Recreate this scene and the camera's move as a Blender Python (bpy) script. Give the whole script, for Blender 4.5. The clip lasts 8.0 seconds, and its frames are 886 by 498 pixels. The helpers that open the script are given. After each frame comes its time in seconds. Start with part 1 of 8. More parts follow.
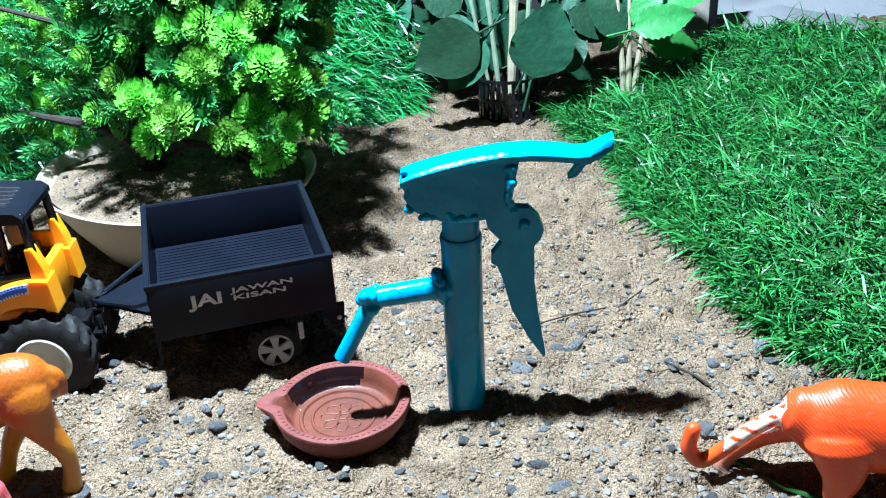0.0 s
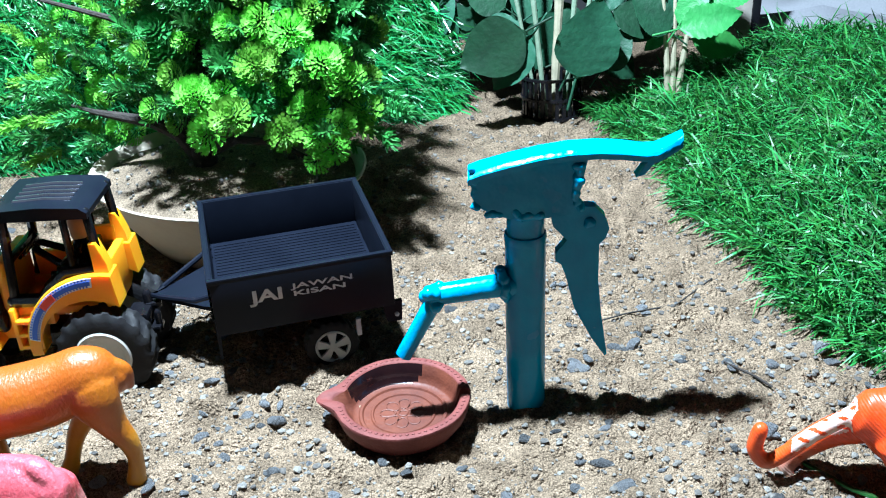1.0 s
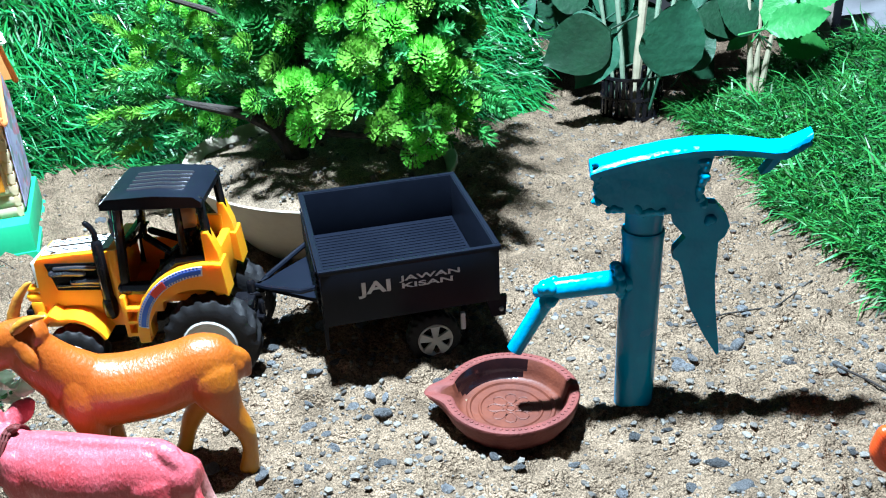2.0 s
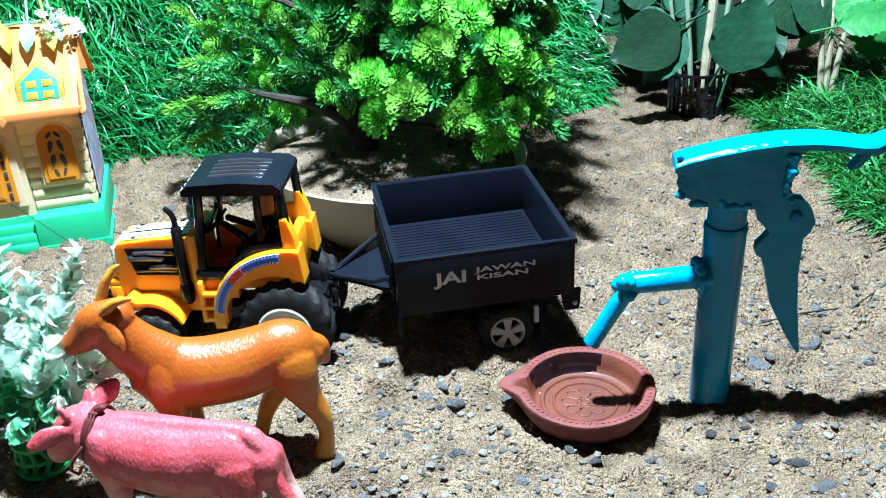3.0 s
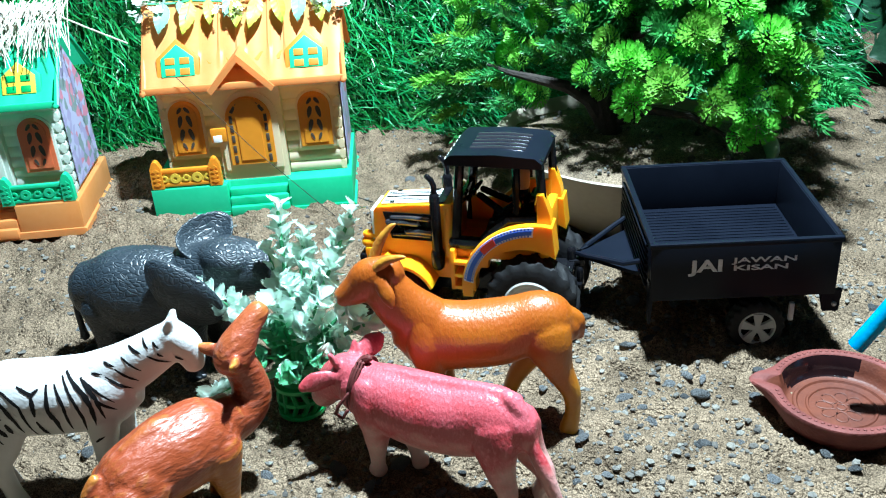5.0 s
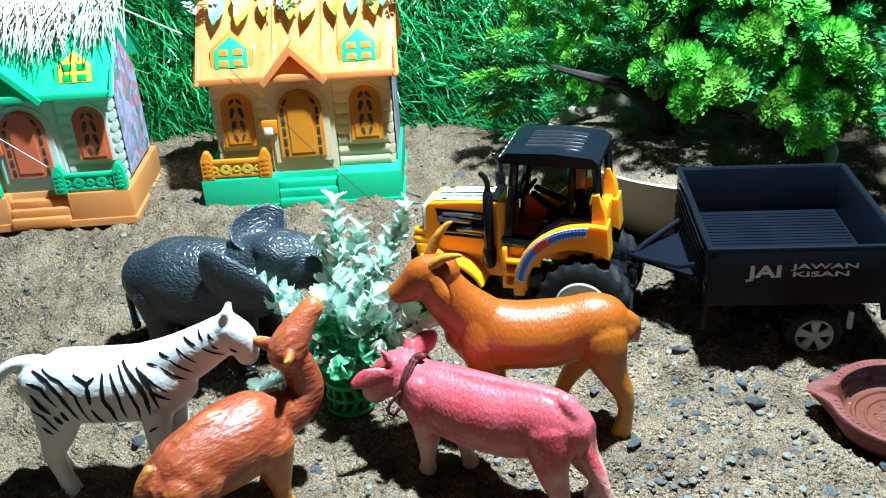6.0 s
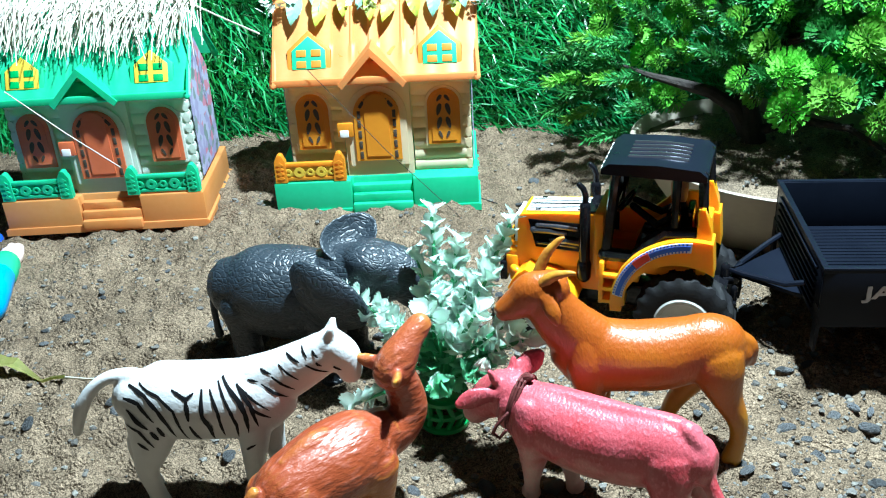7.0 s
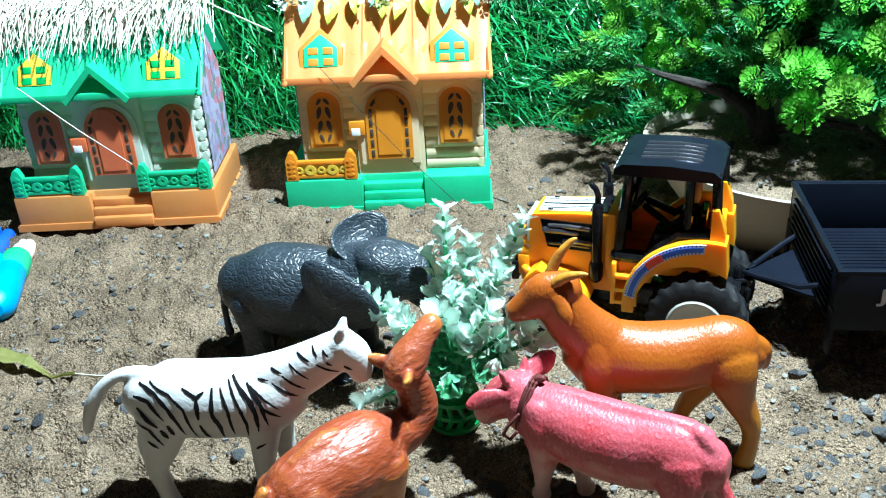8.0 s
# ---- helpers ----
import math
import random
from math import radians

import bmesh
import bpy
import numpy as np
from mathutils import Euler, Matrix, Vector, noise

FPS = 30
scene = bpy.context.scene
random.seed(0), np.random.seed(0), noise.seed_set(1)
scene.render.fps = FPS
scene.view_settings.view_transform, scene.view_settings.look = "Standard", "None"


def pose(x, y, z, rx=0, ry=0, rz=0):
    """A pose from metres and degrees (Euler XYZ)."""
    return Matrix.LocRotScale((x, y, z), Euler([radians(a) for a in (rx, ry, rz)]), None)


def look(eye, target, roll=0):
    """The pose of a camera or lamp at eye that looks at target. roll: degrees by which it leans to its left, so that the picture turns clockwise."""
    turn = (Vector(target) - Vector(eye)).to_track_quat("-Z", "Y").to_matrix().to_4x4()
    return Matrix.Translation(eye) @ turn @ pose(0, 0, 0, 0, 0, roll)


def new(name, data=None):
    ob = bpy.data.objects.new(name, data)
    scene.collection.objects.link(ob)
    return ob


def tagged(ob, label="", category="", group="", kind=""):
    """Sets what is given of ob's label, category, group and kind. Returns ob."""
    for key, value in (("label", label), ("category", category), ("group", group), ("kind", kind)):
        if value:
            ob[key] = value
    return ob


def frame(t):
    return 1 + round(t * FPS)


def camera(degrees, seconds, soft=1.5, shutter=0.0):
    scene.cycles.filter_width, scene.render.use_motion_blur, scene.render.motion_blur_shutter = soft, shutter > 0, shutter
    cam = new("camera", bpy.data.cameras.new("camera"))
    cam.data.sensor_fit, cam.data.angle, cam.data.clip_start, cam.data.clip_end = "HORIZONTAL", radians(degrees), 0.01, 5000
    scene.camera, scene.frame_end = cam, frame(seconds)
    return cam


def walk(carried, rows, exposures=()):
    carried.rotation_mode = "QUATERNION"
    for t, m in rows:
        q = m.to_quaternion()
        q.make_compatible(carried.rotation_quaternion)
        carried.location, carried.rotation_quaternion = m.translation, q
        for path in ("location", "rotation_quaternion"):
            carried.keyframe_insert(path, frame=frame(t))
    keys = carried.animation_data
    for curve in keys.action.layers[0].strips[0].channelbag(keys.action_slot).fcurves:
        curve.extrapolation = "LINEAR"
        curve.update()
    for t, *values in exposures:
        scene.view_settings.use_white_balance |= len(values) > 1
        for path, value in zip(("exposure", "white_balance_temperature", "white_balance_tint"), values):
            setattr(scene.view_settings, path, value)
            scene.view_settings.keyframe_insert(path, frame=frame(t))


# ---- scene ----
cam = camera(49.5, 8.0, soft=1.1)
PATH = [
    (0, (0.02, 0.005, 0.351), (-0.044, 1.771, -0.585), -3.1),
    (0.5, (0.011, 0.003, 0.351), (-0.061, 1.769, -0.585), -3.1),
    (1, (-0.006, 0.004, 0.351), (-0.104, 1.769, -0.584), -3.1),
    (1.5, (-0.016, 0.004, 0.351), (-0.144, 1.767, -0.584), -3.1),
    (2, (-0.052, 0.001, 0.349), (-0.215, 1.764, -0.581), -3.0),
    (2.2, (-0.063, 0.0, 0.348), (-0.243, 1.762, -0.581), -3.0),
    (3.3, (-0.08, -0.006, 0.346), (-0.37, 1.743, -0.581), -3.3),
    (3.5, (-0.091, -0.011, 0.346), (-0.42, 1.732, -0.578), -3.4),
    (4, (-0.103, -0.016, 0.345), (-0.595, 1.685, -0.585), -4.3),
    (4.5, (-0.114, -0.019, 0.344), (-0.685, 1.658, -0.584), -4.4),
    (4.7, (-0.114, -0.019, 0.343), (-0.701, 1.653, -0.583), -4.2),
    (5.8, (-0.122, -0.022, 0.343), (-0.779, 1.624, -0.585), -3.6),
    (6, (-0.127, -0.019, 0.344), (-0.799, 1.618, -0.588), -3.6),
    (6.5, (-0.167, -0.015, 0.346), (-0.869, 1.606, -0.592), -3.6),
    (7, (-0.175, -0.014, 0.346), (-0.891, 1.6, -0.592), -3.4),
    (7.5, (-0.176, -0.014, 0.347), (-0.901, 1.595, -0.594), -3.3),
    (8, (-0.177, -0.012, 0.346), (-0.911, 1.593, -0.596), -3.3),
]
walk(cam, [(t, look(eye, target, roll)) for t, eye, target, roll in PATH], [(0, 0.62, 5800, 14), (1.5, 0.62, 5800, 14), (3.5, 0.44, 5900, 10), (4.5, 0.28, 5900, 7), (8, 0.22, 5950, 6)])

from mathutils.bvhtree import BVHTree


def exposed(stops):
    scene.view_settings.exposure = stops


# ---- light: one bare lamp hung over the middle of the table-top village ----
exposed(0.0)
world = bpy.data.worlds.new("World")
scene.world = world
world.use_nodes = True
world.node_tree.nodes["Background"].inputs[0].default_value = (0.75, 0.85, 1.0, 1)
world.node_tree.nodes["Background"].inputs[1].default_value = 0.0005
LAMP = (-0.17, 0.495, 0.9)
bulb = bpy.data.lights.new("lamp_light", "POINT")
bulb.energy, bulb.shadow_soft_size, bulb.color = 152.0, 0.024, (0.76, 0.93, 1.0)
new("lamp_light", bulb).location = LAMP

# ---- materials ----


def shade(name, col, col2=None, rough=0.5, metal=0.0, big=40.0, fine=500.0, bump=0.25, depth=0.0006, spec=0.5,
          coat=0.0, vary="", amount=0.35, thin=0.0, speck=0.0, grain=1000.0, soft=0.0):
    """A node material: two colours mixed by noise at two sizes, fine relief, and a chance shift for each object or island."""
    m = bpy.data.materials.new(name)
    m.use_nodes = True
    nt = m.node_tree
    bs = nt.nodes["Principled BSDF"]
    n, lk = nt.nodes.new, nt.links.new
    tc = n("ShaderNodeTexCoord")
    a, b = n("ShaderNodeTexNoise"), n("ShaderNodeTexNoise")
    a.inputs["Scale"].default_value, a.inputs["Detail"].default_value = big, 4
    b.inputs["Scale"].default_value, b.inputs["Detail"].default_value = fine, 3
    lk(tc.outputs["Object"], a.inputs["Vector"])
    lk(tc.outputs["Object"], b.inputs["Vector"])
    su = n("ShaderNodeMath")
    su.operation = "ADD"
    sc = n("ShaderNodeMath")
    sc.operation, sc.inputs[1].default_value = "MULTIPLY", 0.35
    lk(b.outputs[0], sc.inputs[0])
    lk(a.outputs[0], su.inputs[0])
    lk(sc.outputs[0], su.inputs[1])
    ra = n("ShaderNodeMapRange")
    ra.inputs[1].default_value, ra.inputs[2].default_value = 0.45, 0.95
    lk(su.outputs[0], ra.inputs[0])
    mx = n("ShaderNodeMix")
    mx.data_type = "RGBA"
    mx.inputs[6].default_value = (*col, 1)
    mx.inputs[7].default_value = (*(col2 or [c * 0.78 for c in col]), 1)
    lk(ra.outputs[0], mx.inputs[0])
    out = mx.outputs[2]
    if speck:
        # single light and dark grains
        g = n("ShaderNodeTexVoronoi")
        g.inputs["Scale"].default_value = grain
        lk(tc.outputs["Object"], g.inputs["Vector"])
        sp = n("ShaderNodeSeparateColor")
        lk(g.outputs["Color"], sp.inputs[0])
        gr = n("ShaderNodeMapRange")
        gr.inputs[3].default_value, gr.inputs[4].default_value = 1 - speck, 1 + speck
        lk(sp.outputs[0], gr.inputs[0])
        gh = n("ShaderNodeHueSaturation")
        lk(gr.outputs[0], gh.inputs["Value"])
        lk(out, gh.inputs["Color"])
        out = gh.outputs[0]
    if vary:
        src = n("ShaderNodeObjectInfo").outputs["Random"] if vary == "object" else n("ShaderNodeNewGeometry").outputs["Random Per Island"]
        mr = n("ShaderNodeMapRange")
        mr.inputs[3].default_value, mr.inputs[4].default_value = 1 - amount, 1 + amount
        lk(src, mr.inputs[0])
        hs = n("ShaderNodeHueSaturation")
        lk(mr.outputs[0], hs.inputs["Value"])
        hr = n("ShaderNodeMapRange")
        hr.inputs[3].default_value, hr.inputs[4].default_value = 0.5 - 0.03 * amount, 0.5 + 0.03 * amount
        lk(src, hr.inputs[0])
        lk(hr.outputs[0], hs.inputs["Hue"])
        lk(out, hs.inputs["Color"])
        out = hs.outputs[0]
    lk(out, bs.inputs["Base Color"])
    bs.inputs["Roughness"].default_value, bs.inputs["Metallic"].default_value = rough, metal
    bs.inputs["Specular IOR Level"].default_value, bs.inputs["Coat Weight"].default_value = spec, coat
    bs.inputs["Coat Roughness"].default_value = 0.12
    if soft:
        bs.inputs["Subsurface Weight"].default_value, bs.inputs["Subsurface Scale"].default_value = 0.7, soft
        bs.inputs["Subsurface Radius"].default_value = (1.0, 0.6, 0.25)
    rr = n("ShaderNodeMapRange")
    rr.inputs[3].default_value, rr.inputs[4].default_value = max(rough - 0.08, 0.02), min(rough + 0.12, 1)
    lk(a.outputs[0], rr.inputs[0])
    lk(rr.outputs[0], bs.inputs["Roughness"])
    bp = n("ShaderNodeBump")
    bp.inputs["Strength"].default_value, bp.inputs["Distance"].default_value = bump, depth
    lk(b.outputs[0], bp.inputs["Height"])
    lk(bp.outputs[0], bs.inputs["Normal"])
    if thin:
        # thin plastic or leaf: part of the light comes through
        tl, ms = n("ShaderNodeBsdfTranslucent"), n("ShaderNodeMixShader")
        lk(out, tl.inputs["Color"])
        ms.inputs[0].default_value = thin
        lk(bs.outputs[0], ms.inputs[1])
        lk(tl.outputs[0], ms.inputs[2])
        lk(ms.outputs[0], nt.nodes["Material Output"].inputs[0])
    return m


SAND = shade("sand", (0.262, 0.188, 0.124), (0.105, 0.074, 0.048), rough=0.92, big=38, fine=430, bump=1.0, depth=0.006, spec=0.15, speck=0.6, grain=1750)
SOIL = shade("potting_sand", (0.21, 0.155, 0.105), (0.11, 0.082, 0.058), rough=0.95, big=30, fine=400, bump=1.0, depth=0.003, spec=0.15, speck=0.5, grain=1500)
STONE = shade("pebble", (0.175, 0.178, 0.180), (0.070, 0.074, 0.079), rough=0.7, big=150, fine=800, bump=1.0, depth=0.0012, spec=0.3, vary="object", amount=0.55, speck=0.4, grain=1400)
GRIT = shade("grit", (0.165, 0.150, 0.128), (0.080, 0.077, 0.074), rough=0.85, big=260, fine=1100, bump=0.8, depth=0.0005, spec=0.2, vary="island", amount=0.5, speck=0.25, grain=1700)
GRASS = shade("plastic_grass", (0.038, 0.245, 0.036), (0.006, 0.082, 0.015), rough=0.42, big=45, fine=300, bump=0.1, vary="island", amount=0.75, thin=0.2, spec=0.4)
GRASS_BACK = shade("plastic_grass_dark", (0.030, 0.29, 0.062), (0.007, 0.105, 0.024), rough=0.30, big=18, fine=300, bump=0.1, vary="island", amount=0.7, thin=0.25)
MAT = shade("mat_backing", (0.012, 0.075, 0.018), (0.006, 0.04, 0.010), rough=0.9, bump=0.8)
CREAM = shade("cream_plastic", (0.40, 0.35, 0.27), (0.31, 0.27, 0.205), rough=0.5, big=18, fine=250, bump=0.12)
BARK = shade("dark_bark", (0.024, 0.017, 0.013), (0.012, 0.009, 0.007), rough=0.85, big=120, fine=500, bump=0.9, depth=0.001)
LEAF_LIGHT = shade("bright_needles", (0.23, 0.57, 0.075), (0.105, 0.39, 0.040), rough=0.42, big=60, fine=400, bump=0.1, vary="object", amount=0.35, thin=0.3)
# darker green, also used to put shade into the crown's inner filling
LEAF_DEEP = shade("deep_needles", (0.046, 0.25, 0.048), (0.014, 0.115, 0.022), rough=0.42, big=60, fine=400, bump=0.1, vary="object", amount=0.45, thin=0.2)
TEAL = shade("teal_enamel", (0.0, 0.26, 0.46), (0.0, 0.18, 0.37), rough=0.22, big=60, fine=70, bump=0.55, depth=0.0030, coat=0.08, spec=0.2)
CLAY = shade("fired_clay", (0.165, 0.044, 0.036), (0.100, 0.027, 0.023), rough=0.66, big=70, fine=600, bump=0.6, depth=0.0008, spec=0.25)
GLAZE = shade("oil_soaked_clay", (0.006, 0.003, 0.004), (0.014, 0.005, 0.005), rough=0.12, big=70, fine=500, bump=0.2, depth=0.0004, spec=0.5)
CLAY_IN = shade("clay_floor", (0.130, 0.036, 0.019), (0.070, 0.018, 0.011), rough=0.5, big=60, fine=600, bump=0.5, depth=0.0006, spec=0.3)
YELLOW = shade("orange_yellow_plastic", (0.92, 0.36, 0.006), (0.88, 0.32, 0.005), rough=0.33, big=25, fine=200, bump=0.05, soft=0.007)
BLACK = shade("black_plastic", (0.004, 0.004, 0.005), (0.007, 0.007, 0.009), rough=0.16, big=25, fine=250, bump=0.03, spec=0.22)
BLACK_BOX = shade("navy_black_plastic", (0.0042, 0.0056, 0.0100), (0.006, 0.008, 0.014), rough=0.30, big=30, fine=350, bump=0.02, spec=0.10)
RUBBER = shade("rubber", (0.008, 0.008, 0.010), (0.016, 0.0155, 0.015), rough=0.6, big=60, fine=500, bump=0.3, spec=0.2)
RIM = shade("grey_plastic", (0.50, 0.50, 0.47), (0.42, 0.42, 0.39), rough=0.45, big=50, fine=400, bump=0.06)
WHITE = shade("white_decal", (0.78, 0.78, 0.76), (0.68, 0.68, 0.66), rough=0.5, bump=0.03)
BLUE = shade("blue_decal", (0.03, 0.14, 0.62), (0.02, 0.10, 0.50), rough=0.4, bump=0.03)
RED = shade("red_decal", (0.65, 0.05, 0.02), (0.55, 0.03, 0.015), rough=0.4, bump=0.03)
SKIN = shade("tan_plastic", (0.45, 0.22, 0.12), (0.38, 0.18, 0.09), rough=0.45, bump=0.05)
LETTER = shade("silver_print", (0.55, 0.55, 0.55), (0.35, 0.35, 0.36), rough=0.4, big=90, fine=700, bump=0.05)
CHROME = shade("smoked_chrome", (0.10, 0.10, 0.12), (0.06, 0.06, 0.07), rough=0.18, metal=0.7, bump=0.1)
HOUSE_WALL = shade("cream_house_plastic", (0.86, 0.74, 0.52), (0.80, 0.68, 0.46), rough=0.42, big=14, fine=300, bump=0.15, thin=0.5)
HOUSE_WALL_B = shade("pale_grey_house_plastic", (0.76, 0.82, 0.74), (0.70, 0.76, 0.68), rough=0.42, big=14, fine=300, bump=0.15, thin=0.5)
ORANGE = shade("orange_house_plastic", (0.82, 0.39, 0.14), (0.76, 0.33, 0.09), rough=0.4, big=20, fine=220, bump=0.08, thin=0.5, spec=0.35)
AMBER = shade("amber_house_plastic", (0.84, 0.36, 0.030), (0.75, 0.30, 0.022), rough=0.4, big=30, fine=220, bump=0.08, thin=0.45, spec=0.35)
CORAL = shade("coral_house_plastic", (0.80, 0.22, 0.09), (0.72, 0.17, 0.06), rough=0.4, big=30, fine=220, bump=0.08, thin=0.45)
MINT = shade("mint_house_plastic", (0.060, 0.62, 0.32), (0.040, 0.52, 0.25), rough=0.4, big=20, fine=220, bump=0.08, thin=0.4, spec=0.35)
LEMON = shade("lemon_house_plastic", (0.66, 0.46, 0.05), (0.58, 0.38, 0.035), rough=0.4, big=20, fine=220, bump=0.08, thin=0.10)
DEEP = shade("deep_orange_plastic", (0.70, 0.25, 0.030), (0.62, 0.20, 0.020), rough=0.45, big=40, fine=220, bump=0.08, spec=0.3, thin=0.3)
LATTICE = shade("green_lattice_plastic", (0.045, 0.52, 0.22), (0.03, 0.42, 0.17), rough=0.42, big=40, fine=220, bump=0.08, spec=0.3, thin=0.2)
HOLE = shade("dark_opening", (0.035, 0.024, 0.014), (0.05, 0.034, 0.02), rough=0.8, bump=0.05)
STRAW = shade("bleached_straw", (0.66, 0.63, 0.53), (0.50, 0.47, 0.36), rough=0.6, big=60, fine=600, bump=0.2, vary="island", amount=0.25, thin=0.14)
PETAL = shade("white_petal", (0.84, 0.88, 0.82), (0.74, 0.82, 0.74), rough=0.45, big=60, fine=400, bump=0.1, vary="island", amount=0.15, thin=0.12)
PETAL_STEM = shade("pale_green_stem", (0.10, 0.45, 0.20), (0.05, 0.33, 0.12), rough=0.45, bump=0.15)
FOOT_GREEN = shade("bright_green_plastic", (0.01, 0.30, 0.07), (0.008, 0.22, 0.05), rough=0.4, bump=0.1)
BIG_LEAF = shade("dark_leaf", (0.018, 0.080, 0.040), (0.008, 0.036, 0.019), rough=0.5, big=45, fine=260, bump=0.5, depth=0.0012, vary="object", amount=0.45, thin=0.1, spec=0.3)
BIG_LEAF_B = shade("fresh_leaf", (0.04, 0.24, 0.055), (0.018, 0.14, 0.03), rough=0.45, big=50, fine=260, bump=0.5, depth=0.0012, vary="object", amount=0.3, thin=0.2, spec=0.35)
CANE = shade("pale_cane", (0.36, 0.32, 0.22), (0.22, 0.21, 0.14), rough=0.6, big=90, fine=400, bump=0.4)
CANE_GREEN = shade("grey_green_cane", (0.20, 0.27, 0.19), (0.12, 0.18, 0.11), rough=0.6, big=90, fine=400, bump=0.4)
GARLAND_Y = shade("yellow_green_leaf", (0.58, 0.55, 0.03), (0.20, 0.44, 0.08), rough=0.45, big=75, fine=400, bump=0.1, vary="object", amount=0.12, thin=0.3)
GARLAND_B = shade("blue_green_leaf", (0.22, 0.38, 0.38), (0.16, 0.38, 0.17), rough=0.45, big=75, fine=400, bump=0.1, vary="object", amount=0.12, thin=0.3)
DARK_LINE = shade("dark_thread", (0.02, 0.018, 0.015), rough=0.8, bump=0.1)
# room and floor colours are set near black to keep bounced fill low
ROOM_DARK = shade("unseen_room_dark", (0.016, 0.016, 0.016), (0.011, 0.011, 0.011), rough=0.9, big=2, fine=60, bump=0.1)
FLOORING = shade("stone_floor", (0.04, 0.04, 0.04), (0.028, 0.028, 0.029), rough=0.6, big=4, fine=80, bump=0.05)
CLOTH = shade("white_cloth", (0.24, 0.245, 0.26), (0.15, 0.155, 0.17), rough=0.9, big=9, fine=400, bump=0.4)
DOLL_BLUE = shade("doll_blue", (0.02, 0.12, 0.75), (0.015, 0.09, 0.6), rough=0.25, bump=0.03)
DOLL_CYAN = shade("doll_cyan", (0.0, 0.30, 0.65), (0.0, 0.25, 0.55), rough=0.4, bump=0.03)
DOLL_PINK = shade("doll_pale_pink", (0.85, 0.66, 0.58), (0.8, 0.6, 0.52), rough=0.4, bump=0.03)


def sticker_material():
    """Printed paper: petals in violet, pink and green on white."""
    m = bpy.data.materials.new("printed_sticker")
    m.use_nodes = True
    nt = m.node_tree
    tc, vo, ra = nt.nodes.new("ShaderNodeTexCoord"), nt.nodes.new("ShaderNodeTexVoronoi"), nt.nodes.new("ShaderNodeValToRGB")
    vo.inputs["Scale"].default_value = 130
    nt.links.new(tc.outputs["Object"], vo.inputs["Vector"])
    sp = nt.nodes.new("ShaderNodeSeparateColor")
    nt.links.new(vo.outputs["Color"], sp.inputs[0])
    e = ra.color_ramp.elements
    e[0].color, e[1].color = (0.26, 0.23, 0.36, 1), (0.42, 0.44, 0.46, 1)
    for at, c in ((0.3, (0.42, 0.16, 0.22, 1)), (0.45, (0.16, 0.20, 0.20, 1)), (0.65, (0.33, 0.32, 0.44, 1))):
        e.new(at).color = c
    ra.color_ramp.interpolation = "CONSTANT"
    nt.links.new(sp.outputs[0], ra.inputs[0])
    nt.links.new(ra.outputs[0], nt.nodes["Principled BSDF"].inputs["Base Color"])
    nt.nodes["Principled BSDF"].inputs["Roughness"].default_value = 0.45
    return m


STICKER = sticker_material()


